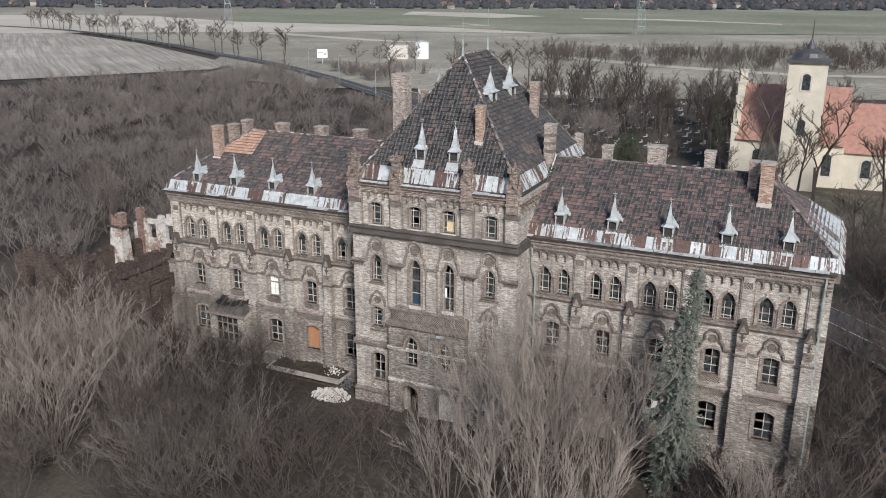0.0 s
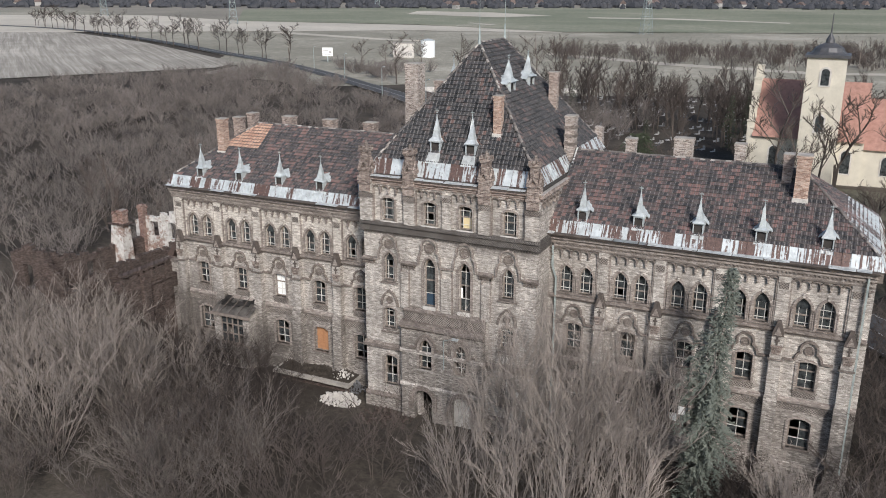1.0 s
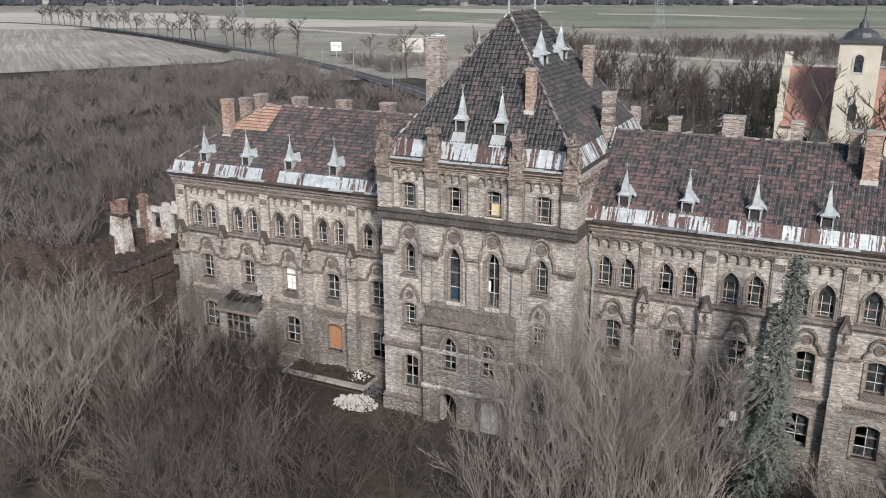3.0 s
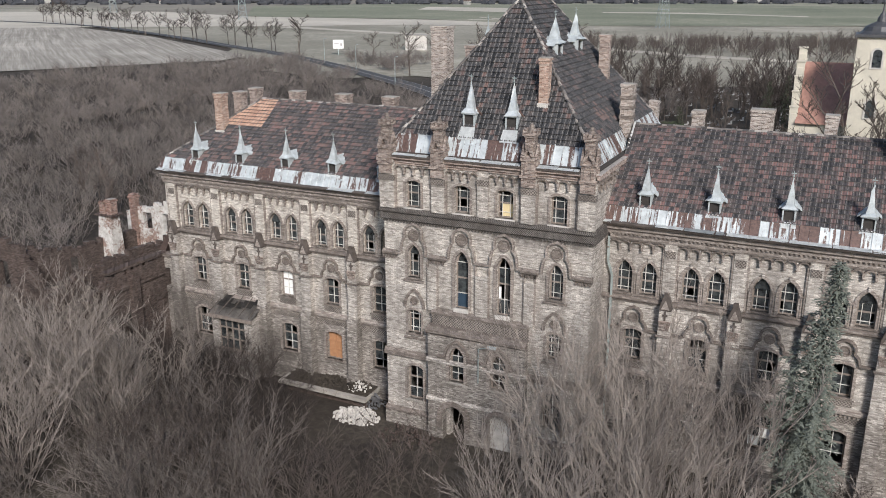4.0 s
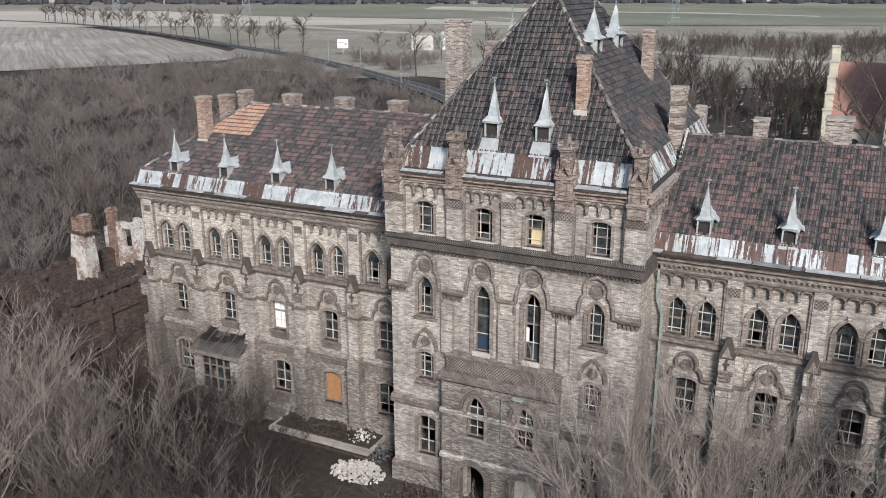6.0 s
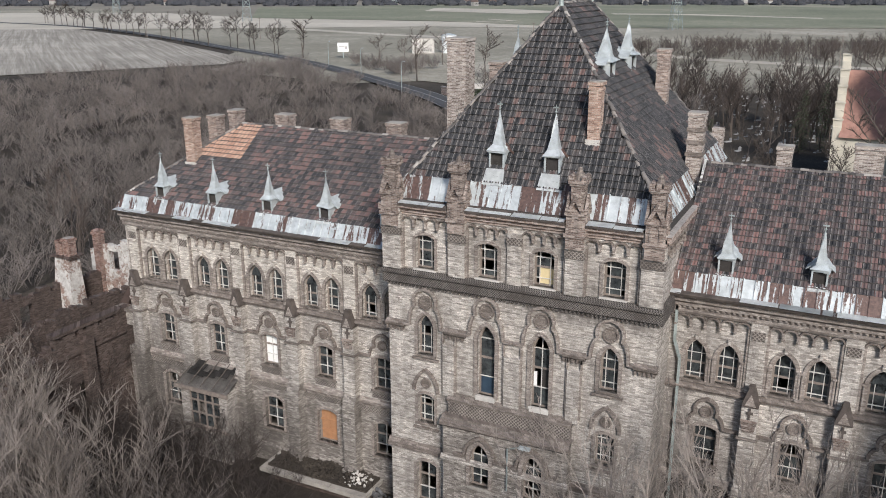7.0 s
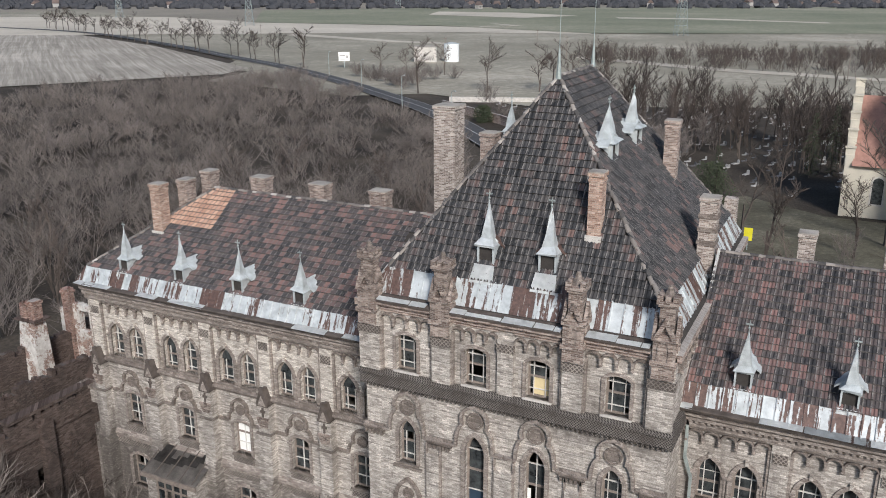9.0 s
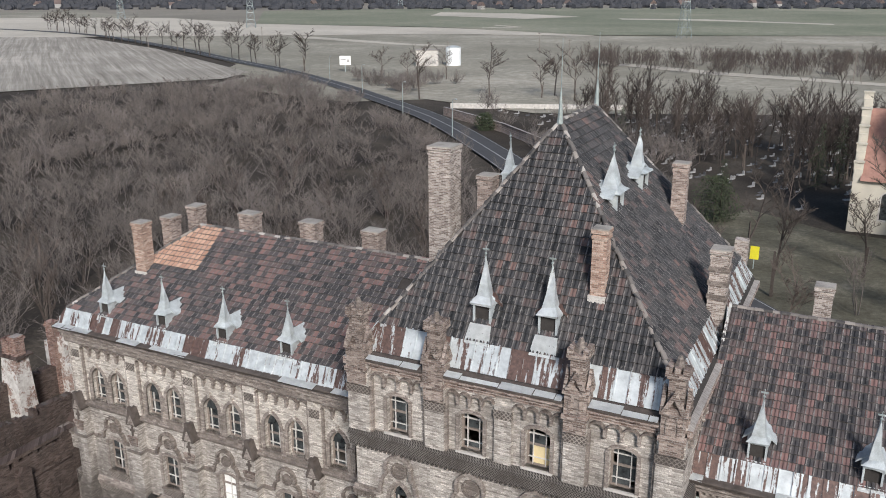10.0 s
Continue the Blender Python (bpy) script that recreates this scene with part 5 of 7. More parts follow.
# ---- bare trees and scrub ----
class Twigs:
    """Collects tapered three-sided branches as points and faces."""

    def __init__(self, seed):
        self.v, self.f, self.r = [], [], random.Random(seed)

    def tube(self, pts, r0, r1):
        base = len(self.v)
        n = len(pts)
        for i, p in enumerate(pts):
            d = (pts[min(i + 1, n - 1)] - pts[max(i - 1, 0)]).normalized()
            s = d.cross(Vector((0.3, 0.9, 0.2))).normalized()
            t = s.cross(d)
            r = r0 + (r1 - r0) * i / (n - 1)
            for k in range(3):
                a = k * math.tau / 3
                self.v.append(p + (s * math.cos(a) + t * math.sin(a)) * r)
        for i in range(n - 1):
            for k in range(3):
                a, b = base + i * 3 + k, base + i * 3 + (k + 1) % 3
                self.f.extend([(a, b, b + 3), (a, b + 3, a + 3)])

    def twig(self, p, q, r):
        """A last, pointed twig."""
        d = (q - p).normalized()
        s = d.cross(Vector((0.3, 0.9, 0.2))).normalized() * r
        t = s.cross(d)
        m = len(self.v)
        self.v.extend([p + s, p - s * 0.5 + t * 0.87, p - s * 0.5 - t * 0.87, q])
        self.f.extend([(m, m + 1, m + 3), (m + 1, m + 2, m + 3), (m + 2, m, m + 3)])

    def grow(self, p, d, length, r, level, kids, spread, thin=0.012, far_out=(0.3, 0.55), lift=0.12, seg=3):
        if not level:
            dd = (d + Vector((self.r.gauss(0, 0.12), self.r.gauss(0, 0.12), 0.05))).normalized()
            return self.twig(p, p + dd * length, r)
        pts = [p]
        dd = d.copy()
        for i in range(seg):
            dd = (dd + Vector((self.r.gauss(0, 0.13), self.r.gauss(0, 0.13), lift * 0.6 + self.r.gauss(0, 0.07)))).normalized()
            pts.append(pts[-1] + dd * length / seg)
        self.tube(pts, r, r * 0.45)
        if level:
            for k in range(kids):
                f = 0.22 + 0.78 * (k + self.r.random()) / kids
                i = min(int(f * seg), seg - 1)
                q = pts[i].lerp(pts[i + 1], f * seg - i)
                a = self.r.random() * math.tau
                side = Vector((math.cos(a), math.sin(a), self.r.uniform(-0.15, 0.45)))
                nd = (dd + side * spread).normalized()
                self.grow(q, nd, length * self.r.uniform(*far_out), max(r * 0.5, thin), level - 1, kids, spread, thin, far_out, lift, 2)

    def data(self):
        return np.array([tuple(p) for p in self.v]), np.array(self.f)


def tree_data(seed, h, stems, r, level, kids, spread, lean, thin, far_out=(0.3, 0.55)):
    """Trunk and crown of a bare tree or many-stemmed shrub."""
    t = Twigs(seed)
    trunks = []
    for i in range(stems):
        trunk = Twigs(seed + 1)
        a = t.r.random() * math.tau
        d = Vector((math.cos(a) * lean * t.r.random(), math.sin(a) * lean * t.r.random(), 1)).normalized()
        p = Vector((math.cos(a), math.sin(a), 0)) * (0.25 * (stems > 1)) + Vector((0, 0, -0.2))
        hh = h * t.r.uniform(0.7, 1.0)
        trunk.tube([p, p + d * hh * 0.25, p + d * hh * 0.5], r, r * 0.6)
        trunks.append(trunk.data())
        t.grow(p + d * hh * 0.22, d, hh * 0.78, r * 0.75, level, kids, spread, thin, far_out)
    return trunks, t.data()


def small_set(specs):
    out = []
    for s in specs:
        trunks, (cv, cf) = tree_data(*s)
        out.append((trunks, cv, cf))
    return out


TALL = small_set([(11 + i, 8.4, 7, 0.046, 3, 5, 0.45, 0.36, 0.014) for i in range(4)])          # pale saplings
WIDE = small_set([(41 + i, 7.2, 8, 0.046, 3, 5, 0.62, 0.75, 0.014, (0.34, 0.6)) for i in range(4)])     # spreading shrubs
BUSH = small_set([(31 + i, 4.6, 9, 0.032, 2, 7, 0.95, 1.0, 0.014) for i in range(4)])            # dense brown brush
WOOD = small_set([(51 + i, 6.5, 3, 0.08, 3, 5, 0.7, 0.4, 0.025) for i in range(3)])             # scrub trees
BIG = small_set([(71 + i, 12.5, 1, 0.26, 4, 5, 0.95, 0.1, 0.034, (0.36, 0.6)) for i in range(3)])           # large park trees
MID = small_set([(111 + i, 6.2, 4, 0.055, 3, 4, 0.9, 0.75, 0.02, (0.4, 0.65)) for i in range(4)])      # nearer scrub
ROADSIDE = small_set([(151 + i, 12.5, 1, 0.30, 3, 6, 1.2, 0.1, 0.075, (0.4, 0.66)) for i in range(4)])   # far roadside trees
BELT = small_set([(211 + i, 5.4, 8, 0.07, 1, 9, 1.3, 1.0, 0.06, (0.25, 0.45)) for i in range(5)])       # far belt scrub
CLUMP = small_set([(171 + i, 5.0, 12, 0.05, 1, 13, 1.5, 1.35, 0.042, (0.22, 0.45)) for i in range(6)])       # rounded scrub
UPRIGHT = small_set([(191 + i, 11.0, 1, 0.19, 3, 9, 0.75, 0.08, 0.026, (0.28, 0.5)) for i in range(4)])     # close-grown tall trees
FAR = small_set([(91 + i, 5.8, 5, 0.06, 2, 6, 1.2, 0.9, 0.030) for i in range(5)])             # far scrub

TREE_MESH = {}


def tree(kind, name, x, y, size, mat, label, group, z=None, bark=None):
    """One bare tree with trunk and crown, from one of the shapes."""
    i = dice.randrange(len(kind))
    key = (name, id(kind), i, mat.name)
    if key not in TREE_MESH:
        trunks, cv, cf = kind[i]
        TREE_MESH[key] = ([mesh_of(q, "trunk") for q in trunks], mesh_of((cv, cf), "crown"))
    ob = thing(name, label, "tree", group, "", (x, y, land(x, y) if z is None else z))
    ob.rotation_euler = (0, 0, dice.random() * math.tau)
    ob.scale = (size, size, size * dice.uniform(0.9, 1.15))
    for me in TREE_MESH[key][0]:
        part("trunk" if len(TREE_MESH[key][0]) == 1 else "stem", me, bark or mat, ob)
    part("crown", TREE_MESH[key][1], mat, ob)
    return ob


def thicket(name, kind, spots, mat, label, category="scrub"):
    """Uncountable brushwood as one object."""
    vs, fs, n = [], [], 0
    for x, y, size in spots:
        trunks, cv, cf = kind[dice.randrange(len(kind))]
        a = dice.random() * math.tau
        c, s = math.cos(a) * size, math.sin(a) * size
        v = cv @ np.array(((c, s, 0), (-s, c, 0), (0, 0, size * dice.uniform(0.8, 1.2)))) + np.array((x, y, land(x, y)))
        vs.append(v), fs.append(cf + n)
        n += len(v)
    v, f = np.concatenate(vs), np.concatenate(fs)
    me = bpy.data.meshes.new(name)
    me.vertices.add(len(v)), me.loops.add(f.size), me.polygons.add(len(f))
    me.vertices.foreach_set("co", v.astype(np.float32).ravel())
    me.loops.foreach_set("vertex_index", f.astype(np.int32).ravel())
    me.polygons.foreach_set("loop_start", np.arange(0, f.size, f.shape[1], dtype=np.int32))
    me.update(calc_edges=True)
    me.materials.append(mat)
    ob = new(name, me)
    return tagged(ob, label, category, "", "stuff")


def scatter(n, x0, x1, y0, y1, s0, s1, keep, seed):
    rng = random.Random(seed)
    out = []
    while len(out) < n:
        x, y = rng.uniform(x0, x1), rng.uniform(y0, y1)
        if keep(x, y):
            out.append((x, y, rng.uniform(s0, s1)))
    return out


def road_gap(x, y):
    return min((x - a) ** 2 + (y - b) ** 2 for a, b in ROAD)


# pale saplings before the doorway and the east wing
for x, y, s in scatter(11, -20.5, -10.5, 46, 52, 1.0, 1.25, lambda x, y: True, 5) + scatter(8, -22, 1, 37, 45, 0.8, 1.0, lambda x, y: True, 25) + scatter(5, -5.5, 1, 47, 53, 0.6, 0.85, lambda x, y: True, 26):
    tree(TALL, "sapling", x, y, s, M_TWIG_PALE, "bare pale-grey many-stemmed sapling", "saplings before the palace")
for x, y, s in scatter(13, -76, -42, 36, 47, 0.75, 1.1, lambda x, y: True, 6) + scatter(11, -62, -45, 42.5, 49, 0.85, 1.15, lambda x, y: True, 36):
    tree(WIDE, "sapling", x, y, s, M_TWIG_PALE if dice.random() < 0.45 else M_TWIG, "bare grey-brown many-stemmed sapling", "saplings before the palace", None, M_TWIG)
thicket("brushwood", BUSH, scatter(85, -92, -26, 31, 46, 0.8, 1.35, lambda x, y: True, 8), M_BRUSH, "dense grey-brown bare brushwood and brambles")
thicket("brushwood", BUSH, scatter(34, -50, -29, 36, 50, 0.75, 1.1, lambda x, y: not (x > -36 and y > 48), 39), M_TWIG, "reddish-brown bare brushwood in thin clumps")
# twigs close to the walls carry painted shade
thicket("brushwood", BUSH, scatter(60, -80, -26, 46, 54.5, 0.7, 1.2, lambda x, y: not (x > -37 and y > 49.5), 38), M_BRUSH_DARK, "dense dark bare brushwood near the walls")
thicket("brushwood", BUSH, scatter(45, -24, 8, 34, 53, 0.6, 0.95, lambda x, y: abs(x + 8.5) > 1.5 and (x > -21 or y < 46), 9), M_TWIG, "dense pale bare brushwood")
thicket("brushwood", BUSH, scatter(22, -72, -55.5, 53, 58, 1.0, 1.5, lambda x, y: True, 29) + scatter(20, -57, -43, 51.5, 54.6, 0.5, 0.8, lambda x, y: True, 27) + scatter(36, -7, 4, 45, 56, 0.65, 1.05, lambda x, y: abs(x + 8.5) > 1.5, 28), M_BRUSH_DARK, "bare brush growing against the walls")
thicket("brushwood", MID, scatter(150, 2.2, 26, 44, 110, 0.9, 1.4, lambda x, y: road_gap(x, y) > 26, 10), M_BRUSH, "dense bare brushwood beside the wing")


def west_wood(x, y):
    # between the palace, the road and the ploughed field
    if road_gap(x, y) < 90 or (x > -57 and y < 72):
        return False
    return y < 205 + (x + 262) * 1.55 and y < 290 - (-x - 60) * 0.0 and (y - 40) < (x + 330) * 1.6


thicket("scrub_woodland", FAR, scatter(200, -260, -40, 60, 230, 0.6, 1.4, lambda x, y: west_wood(x, y) and (x < -115 or y > 135) and x > -175, 12), M_TWIG_FAR, "wide bare brown scrub woodland", "woodland")
thicket("scrub_woodland", CLUMP, scatter(700, -262, -140, 60, 292, 0.7, 1.3, lambda x, y: west_wood(x, y) and (x < -150 or y > 200), 22), M_TWIG_FAR, "wide bare brown scrub woodland", "woodland")
thicket("scrub_woodland", MID, scatter(190, -115, -40, 66, 136, 0.6, 1.2, west_wood, 17), M_TWIG_FAR, "bare brown scrub close behind the palace", "woodland")
thicket("scrub_woodland", CLUMP, scatter(560, -160, -40, 64, 215, 0.5, 1.0, west_wood, 47), M_TWIG_FAR, "rounded brown scrub filling the wood", "woodland")
for x, y, s in scatter(26, -110, -40, 74, 150, 0.8, 1.3, west_wood, 13):
    tree(WOOD, "scrub_tree", x, y, s, M_BRUSH, "slender bare scrub tree", "scrub trees behind the palace")
thicket("scrub_belt", BELT, [(*far(d, s), k) for d, s, k in scatter(800, 285, 450, 36, 330, 0.8, 1.4, lambda d, s: 0 < d - max(300, 345 - 0.45 * (s - 36)) < 40 + 0.35 * s, 14)], M_BRUSH, "belt of bare brown scrub across the fields", "woodland")


def yard(x, y):
    return road_gap(x, y) > 80 and not (-19 < x < 40 and 142 < y < 172) and y > 75


for x, y, s in scatter(150, -80, 0, 160, 240, 0.6, 1.05, lambda x, y: yard(x, y) and 168 - (x + 10) * 0.75 < y < 225 - (x + 40) * 0.4, 15):
    tree(UPRIGHT, "churchyard_tree", x, y, s, M_BRUSH_DARK if dice.random() < 0.5 else M_BRUSH, "tall bare churchyard tree", "trees of the churchyard", None, M_BARK)
for x, y, s in ((-10.5, 140, 1.15), (-4.5, 140, 1.05), (-1.8, 137, 1.45), (7.5, 138, 1.2), (-22.5, 122, 0.95), (-13.8, 133, 0.85), (-8.5, 136, 0.9), (14, 128, 1.2), (3.5, 110, 0.9), (-28, 116, 0.7), (-20, 107, 0.75), (-9, 104, 0.8), (-27, 136, 0.8), (-5, 118, 0.9), (-33, 128, 0.75)):
    tree(BIG, "church_tree", x, y, s, M_BARK, "large bare tree beside the church", "trees beside the church", None, M_BARK)
thicket("churchyard_scrub", FAR, scatter(90, -70, 40, 110, 250, 0.5, 1.0, lambda x, y: yard(x, y) and y > 190 - x * 0.8, 16), M_TWIG_FAR, "bare scrub among the graves", "woodland")
for i in range(34):
    f = i / 33
    x, y = -560 + 345 * f + dice.uniform(-4, 4), 476 - 172 * f + dice.uniform(-3, 3)
    tree(ROADSIDE, "roadside_tree", x, y, dice.uniform(0.7, 1.0), M_BRUSH_DARK, "bare leafless roadside tree in winter", "trees along the road", 0.0, M_BARK)
for x, y in ((-176, 300), (-163, 296), (-150, 300), (-134, 250), (-117, 262), (-103, 268), (-101, 274), (-92, 265), (-88, 272)):
    tree(ROADSIDE, "roadside_tree", x, y, dice.uniform(0.65, 1.0), M_BRUSH, "bare leafless roadside tree in winter", "trees along the road", 0.0, M_BARK)


def conifer(x, y, z, h, w, name, label, mat, seed, n=260):
    rng = random.Random(seed)
    t = thing(name, label, "tree", "", "", (x, y, z))
    tr = bmesh.new()
    bmesh.ops.create_cone(tr, cap_ends=True, segments=8, radius1=w * 0.07, radius2=0.03, depth=h, matrix=Matrix.Translation((0, 0, h / 2)))
    part("trunk", tr, M_BARK, t)
    vs, fs = [], []
    for i in range(n):
        f = (i + rng.random()) / n
        zz = h * (0.04 + 0.95 * f)
        reach = w * min(1.0, (1 - f) * 2.0) ** 0.8 * (0.62 + 0.38 * min(1.0, f * 3.5)) * rng.uniform(0.42, 1.15) * (0.8 + 0.3 * math.sin(7 * f + i * 2.4)) + 0.15
        a = i * 2.4 + rng.uniform(-0.5, 0.5)
        d = Vector((math.cos(a), math.sin(a), 0))
        k = max(3, int(reach * 7))
        for j in range(k):
            g = (j + 1) / k
            c = d * reach * g + Vector((0, 0, zz - reach * 0.30 * g * g + 0.06 * g))
            for _ in range(4):
                b = a + rng.uniform(-1.3, 1.3)
                e = Vector((math.cos(b), math.sin(b), rng.uniform(-0.75, 0.25))).normalized()
                s = e.cross(Vector((rng.uniform(-0.4, 0.4), rng.uniform(-0.4, 0.4), 1))).normalized()
                L, W = rng.uniform(0.16, 0.34), rng.uniform(0.035, 0.075)
                o = c + Vector((rng.gauss(0, 0.06), rng.gauss(0, 0.06), rng.gauss(0, 0.05)))
                m = len(vs)
                u = s.cross(e) * W * 0.5
                vs.extend([tuple(o), tuple(o + e * L * 0.5 + s * W), tuple(o + e * L), tuple(o + e * L * 0.5 - s * W), tuple(o + e * L * 0.5 + u)])
                fs.extend([(m, m + 1, m + 4), (m + 1, m + 2, m + 4), (m + 2, m + 3, m + 4), (m + 3, m, m + 4)])
    part("crown", (vs, fs), mat, t)
    return t


spruce = conifer(-8.1, 53.2, -1.6, 17.3, 1.85, "spruce", "tall blue-green spruce close to the wall", M_NEEDLE, 3, 540)
spruce.rotation_euler = (0, radians(4.5), 0)           # it leans
for x, y, h in ((-33.0, 152, 9.0), (-22, 178, 11), (-19, 181, 12), (-62, 205, 8)):
    conifer(x, y, 0, h, 1.6, "churchyard_conifer", "dark narrow churchyard conifer", M_LEAF, int(h * 10 - x), 90)


def evergreen(x, y, z, r, h, seed):
    rng = random.Random(seed)
    t = thing("evergreen_bush", "dark leafy evergreen bush", "bush", "", "", (x, y, z))
    vs, fs = [], []
    for i in range(2600):
        a, f = rng.random() * math.tau, rng.random() ** 0.5
        zz = rng.random()
        k = r * f * math.sqrt(max(0.05, 1 - (zz * 2 - 0.9) ** 2 * 0.7)) * (1 + 0.25 * math.sin(3 * a + 5 * zz))
        o = Vector((math.cos(a) * k, math.sin(a) * k, zz * h))
        e = Vector((rng.gauss(0, 1), rng.gauss(0, 1), rng.gauss(0, 0.7))).normalized()
        s = e.orthogonal().normalized()
        m = len(vs)
        vs.extend([tuple(o), tuple(o + e * 0.14 + s * 0.09), tuple(o + e * 0.3), tuple(o + e * 0.14 - s * 0.09)])
        fs.append((m, m + 1, m + 2, m + 3))
    part("crown", (vs, fs), M_LEAF, t)
    st = bmesh.new()
    bmesh.ops.create_cone(st, cap_ends=True, segments=6, radius1=0.12, radius2=0.05, depth=h * 0.7, matrix=Matrix.Translation((0, 0, h * 0.35)))
    part("trunk", st, M_BARK, t)


evergreen(-33.6, 151, 0, 3.2, 6.5, 4)
evergreen(-95, 209, 0, 2.2, 4.0, 5)

field("churchyard_lawn", [(-46, 128), (-24, 108), (2, 92), (24, 100), (26, 150), (-18, 152), (-30, 160)], ground_material("dull_winter_lawn", [(0.38, (0.075, 0.070, 0.052)), (0.53, (0.135, 0.127, 0.095)), (0.66, (0.25, 0.23, 0.18))], 0.12, 1.5), 0.12, "dull winter lawn with bare patches")
for x, y, s in scatter(22, -36, 6, 82, 128, 0.6, 1.0, lambda x, y: road_gap(x, y) > 30, 18):
    tree(WOOD, "garden_tree", x, y, s, M_TWIG, "bare young tree beside the road", "young trees behind the palace")

# ---- far woods and houses ----
# bluish tint puts the distance haze into the colour of the woods
FARWOOD = ground_material("far_bare_woods", [(0.35, (0.046, 0.050, 0.058)), (0.65, (0.085, 0.086, 0.093))], 0.05, 0.6)
rng = random.Random(21)
vs, fs = [], []
for i in range(3800):
    d = rng.uniform(1080, 1750)
    x, y = far(d, rng.uniform(-1200, 1200))
    r, h = rng.uniform(4, 9), rng.uniform(4, 9) + (d - 1080) * 0.012
    m = len(vs)
    n = 5
    for k, (z, q) in enumerate(((0, 0.9), (0.35, 1.0), (0.75, 0.65))):
        vs.extend([(x + r * q * math.cos(a * math.tau / n) * rng.uniform(0.7, 1.2), y + r * q * math.sin(a * math.tau / n) * rng.uniform(0.7, 1.2), h * z * rng.uniform(0.85, 1.1)) for a in range(n)])
    vs.append((x, y, h))
    for k in range(2):
        fs.extend([(m + k * n + a, m + k * n + (a + 1) % n, m + (k + 1) * n + (a + 1) % n, m + (k + 1) * n + a) for a in range(n)])
    fs.extend([(m + 2 * n + a, m + 2 * n + (a + 1) % n, m + 3 * n) for a in range(n)])
tagged(part("far_woods", (vs, fs), FARWOOD), "dark far woods along the horizon", "woodland", "", "stuff")
M_HOUSE = plain("far_house_wall", (0.36, 0.35, 0.335), 0.9, 0, 0.2, 0.1)
M_HROOF = plain("far_house_roof", (0.15, 0.115, 0.105), 0.9, 0, 0.3, 0.1)


def house_shape():
    w = boxed(-5, 5, -4, 4, 0, 4)
    r = slab(bmesh.new(), [[(-5.4, 3.8), (0, 7.6), (5.4, 3.8)]], -4.4, 4.4)
    o = bmesh.new()
    for a in (-3.2, 0, 3.2):
        box(o, a - 0.5, a + 0.5, -4.03, -3.9, 1.4, 2.8)
    return mesh_of(w, "wall"), mesh_of(r, "roof"), mesh_of(o, "window")


HOUSE = house_shape()
for i in range(46):
    d = rng.uniform(1060, 1420)
    x, y = far(d, rng.uniform(-60, 560) if i % 4 else rng.uniform(-700, 0))
    h = thing("far_house", "pale far-off village house with a pitched roof", "house", "houses of the far village", "", (x, y, rng.uniform(4, 9) if d > 1150 else 0.4))
    h.location.z = 0.4
    h.scale = [rng.uniform(0.7, 1.1)] * 2 + [rng.uniform(0.9, 1.4)]
    h.rotation_euler = (0, 0, rng.random() * 3)
    part("wall", HOUSE[0], M_HOUSE, h), part("roof", HOUSE[1], M_HROOF, h), part("window", HOUSE[2], M_GLASS, h)

# ---- church ----
M_CREAM = plain("cream_render", (0.60, 0.56, 0.47), 0.9, 0, 0.16, 0.5)
M_CHROOF = plain("red_church_tiles", (0.36, 0.205, 0.165), 0.85, 0, 0.3, 1.5)
M_COPPER = plain("dark_dome_metal", (0.10, 0.10, 0.105), 0.5, 0.3, 0.3, 1.0)
church = thing("church", "cream-rendered church with red roof and domed tower", "church")
CHX, CHY = -16.0, 154.0
part("nave", boxed(CHX + 0.5, 1.4, CHY + 0.15, CHY + 13.85, -1, 7.5), M_CREAM, church)
part("choir", boxed(1.4, 34, CHY + 1, CHY + 13, -1, 6.2), M_CREAM, church)
bm = bmesh.new()
v = [bm.verts.new(p) for p in ((CHX + 0.4, CHY - 0.5, 7.2), (1.5, CHY - 0.5, 7.2), (1.5, CHY + 7, 16.0), (CHX + 0.4, CHY + 7, 16.0), (CHX + 0.4, CHY + 14.5, 7.2), (1.5, CHY + 14.5, 7.2))]
for q in ((0, 1, 2, 3), (3, 2, 5, 4), (0, 3, 4), (1, 5, 2), (0, 4, 5, 1)):
    bm.faces.new([v[i] for i in q])
part("roof", bm, M_CHROOF, church, "steep red tile roof")
bm = bmesh.new()
v = [bm.verts.new(p) for p in ((1.4, CHY + 0.5, 6.0), (34, CHY + 0.5, 6.0), (34, CHY + 7, 13.5), (1.4, CHY + 7, 13.5), (1.4, CHY + 13.5, 6.0), (34, CHY + 13.5, 6.0))]
for q in ((0, 1, 2, 3), (3, 2, 5, 4), (0, 3, 4), (1, 5, 2), (0, 4, 5, 1)):
    bm.faces.new([v[i] for i in q])
part("roof", bm, M_CHROOF, church, "steep red tile roof")
gable = [(0, -1), (0, 8.6), (1.4, 8.6), (1.4, 10.8), (2.8, 10.8), (2.8, 13.0), (4.2, 13.0), (4.2, 15.2), (5.6, 15.2), (5.6, 17.2), (8.4, 17.2), (8.4, 15.2), (9.8, 15.2), (9.8, 13.0), (11.2, 13.0), (11.2, 10.8), (12.6, 10.8), (12.6, 8.6), (14, 8.6), (14, -1)]
part("stepped_gable", slab(bmesh.new(), [gable], -0.5, 0.5), M_CREAM, church, "stepped gable with pinnacles", (CHX, CHY, 0), 90)
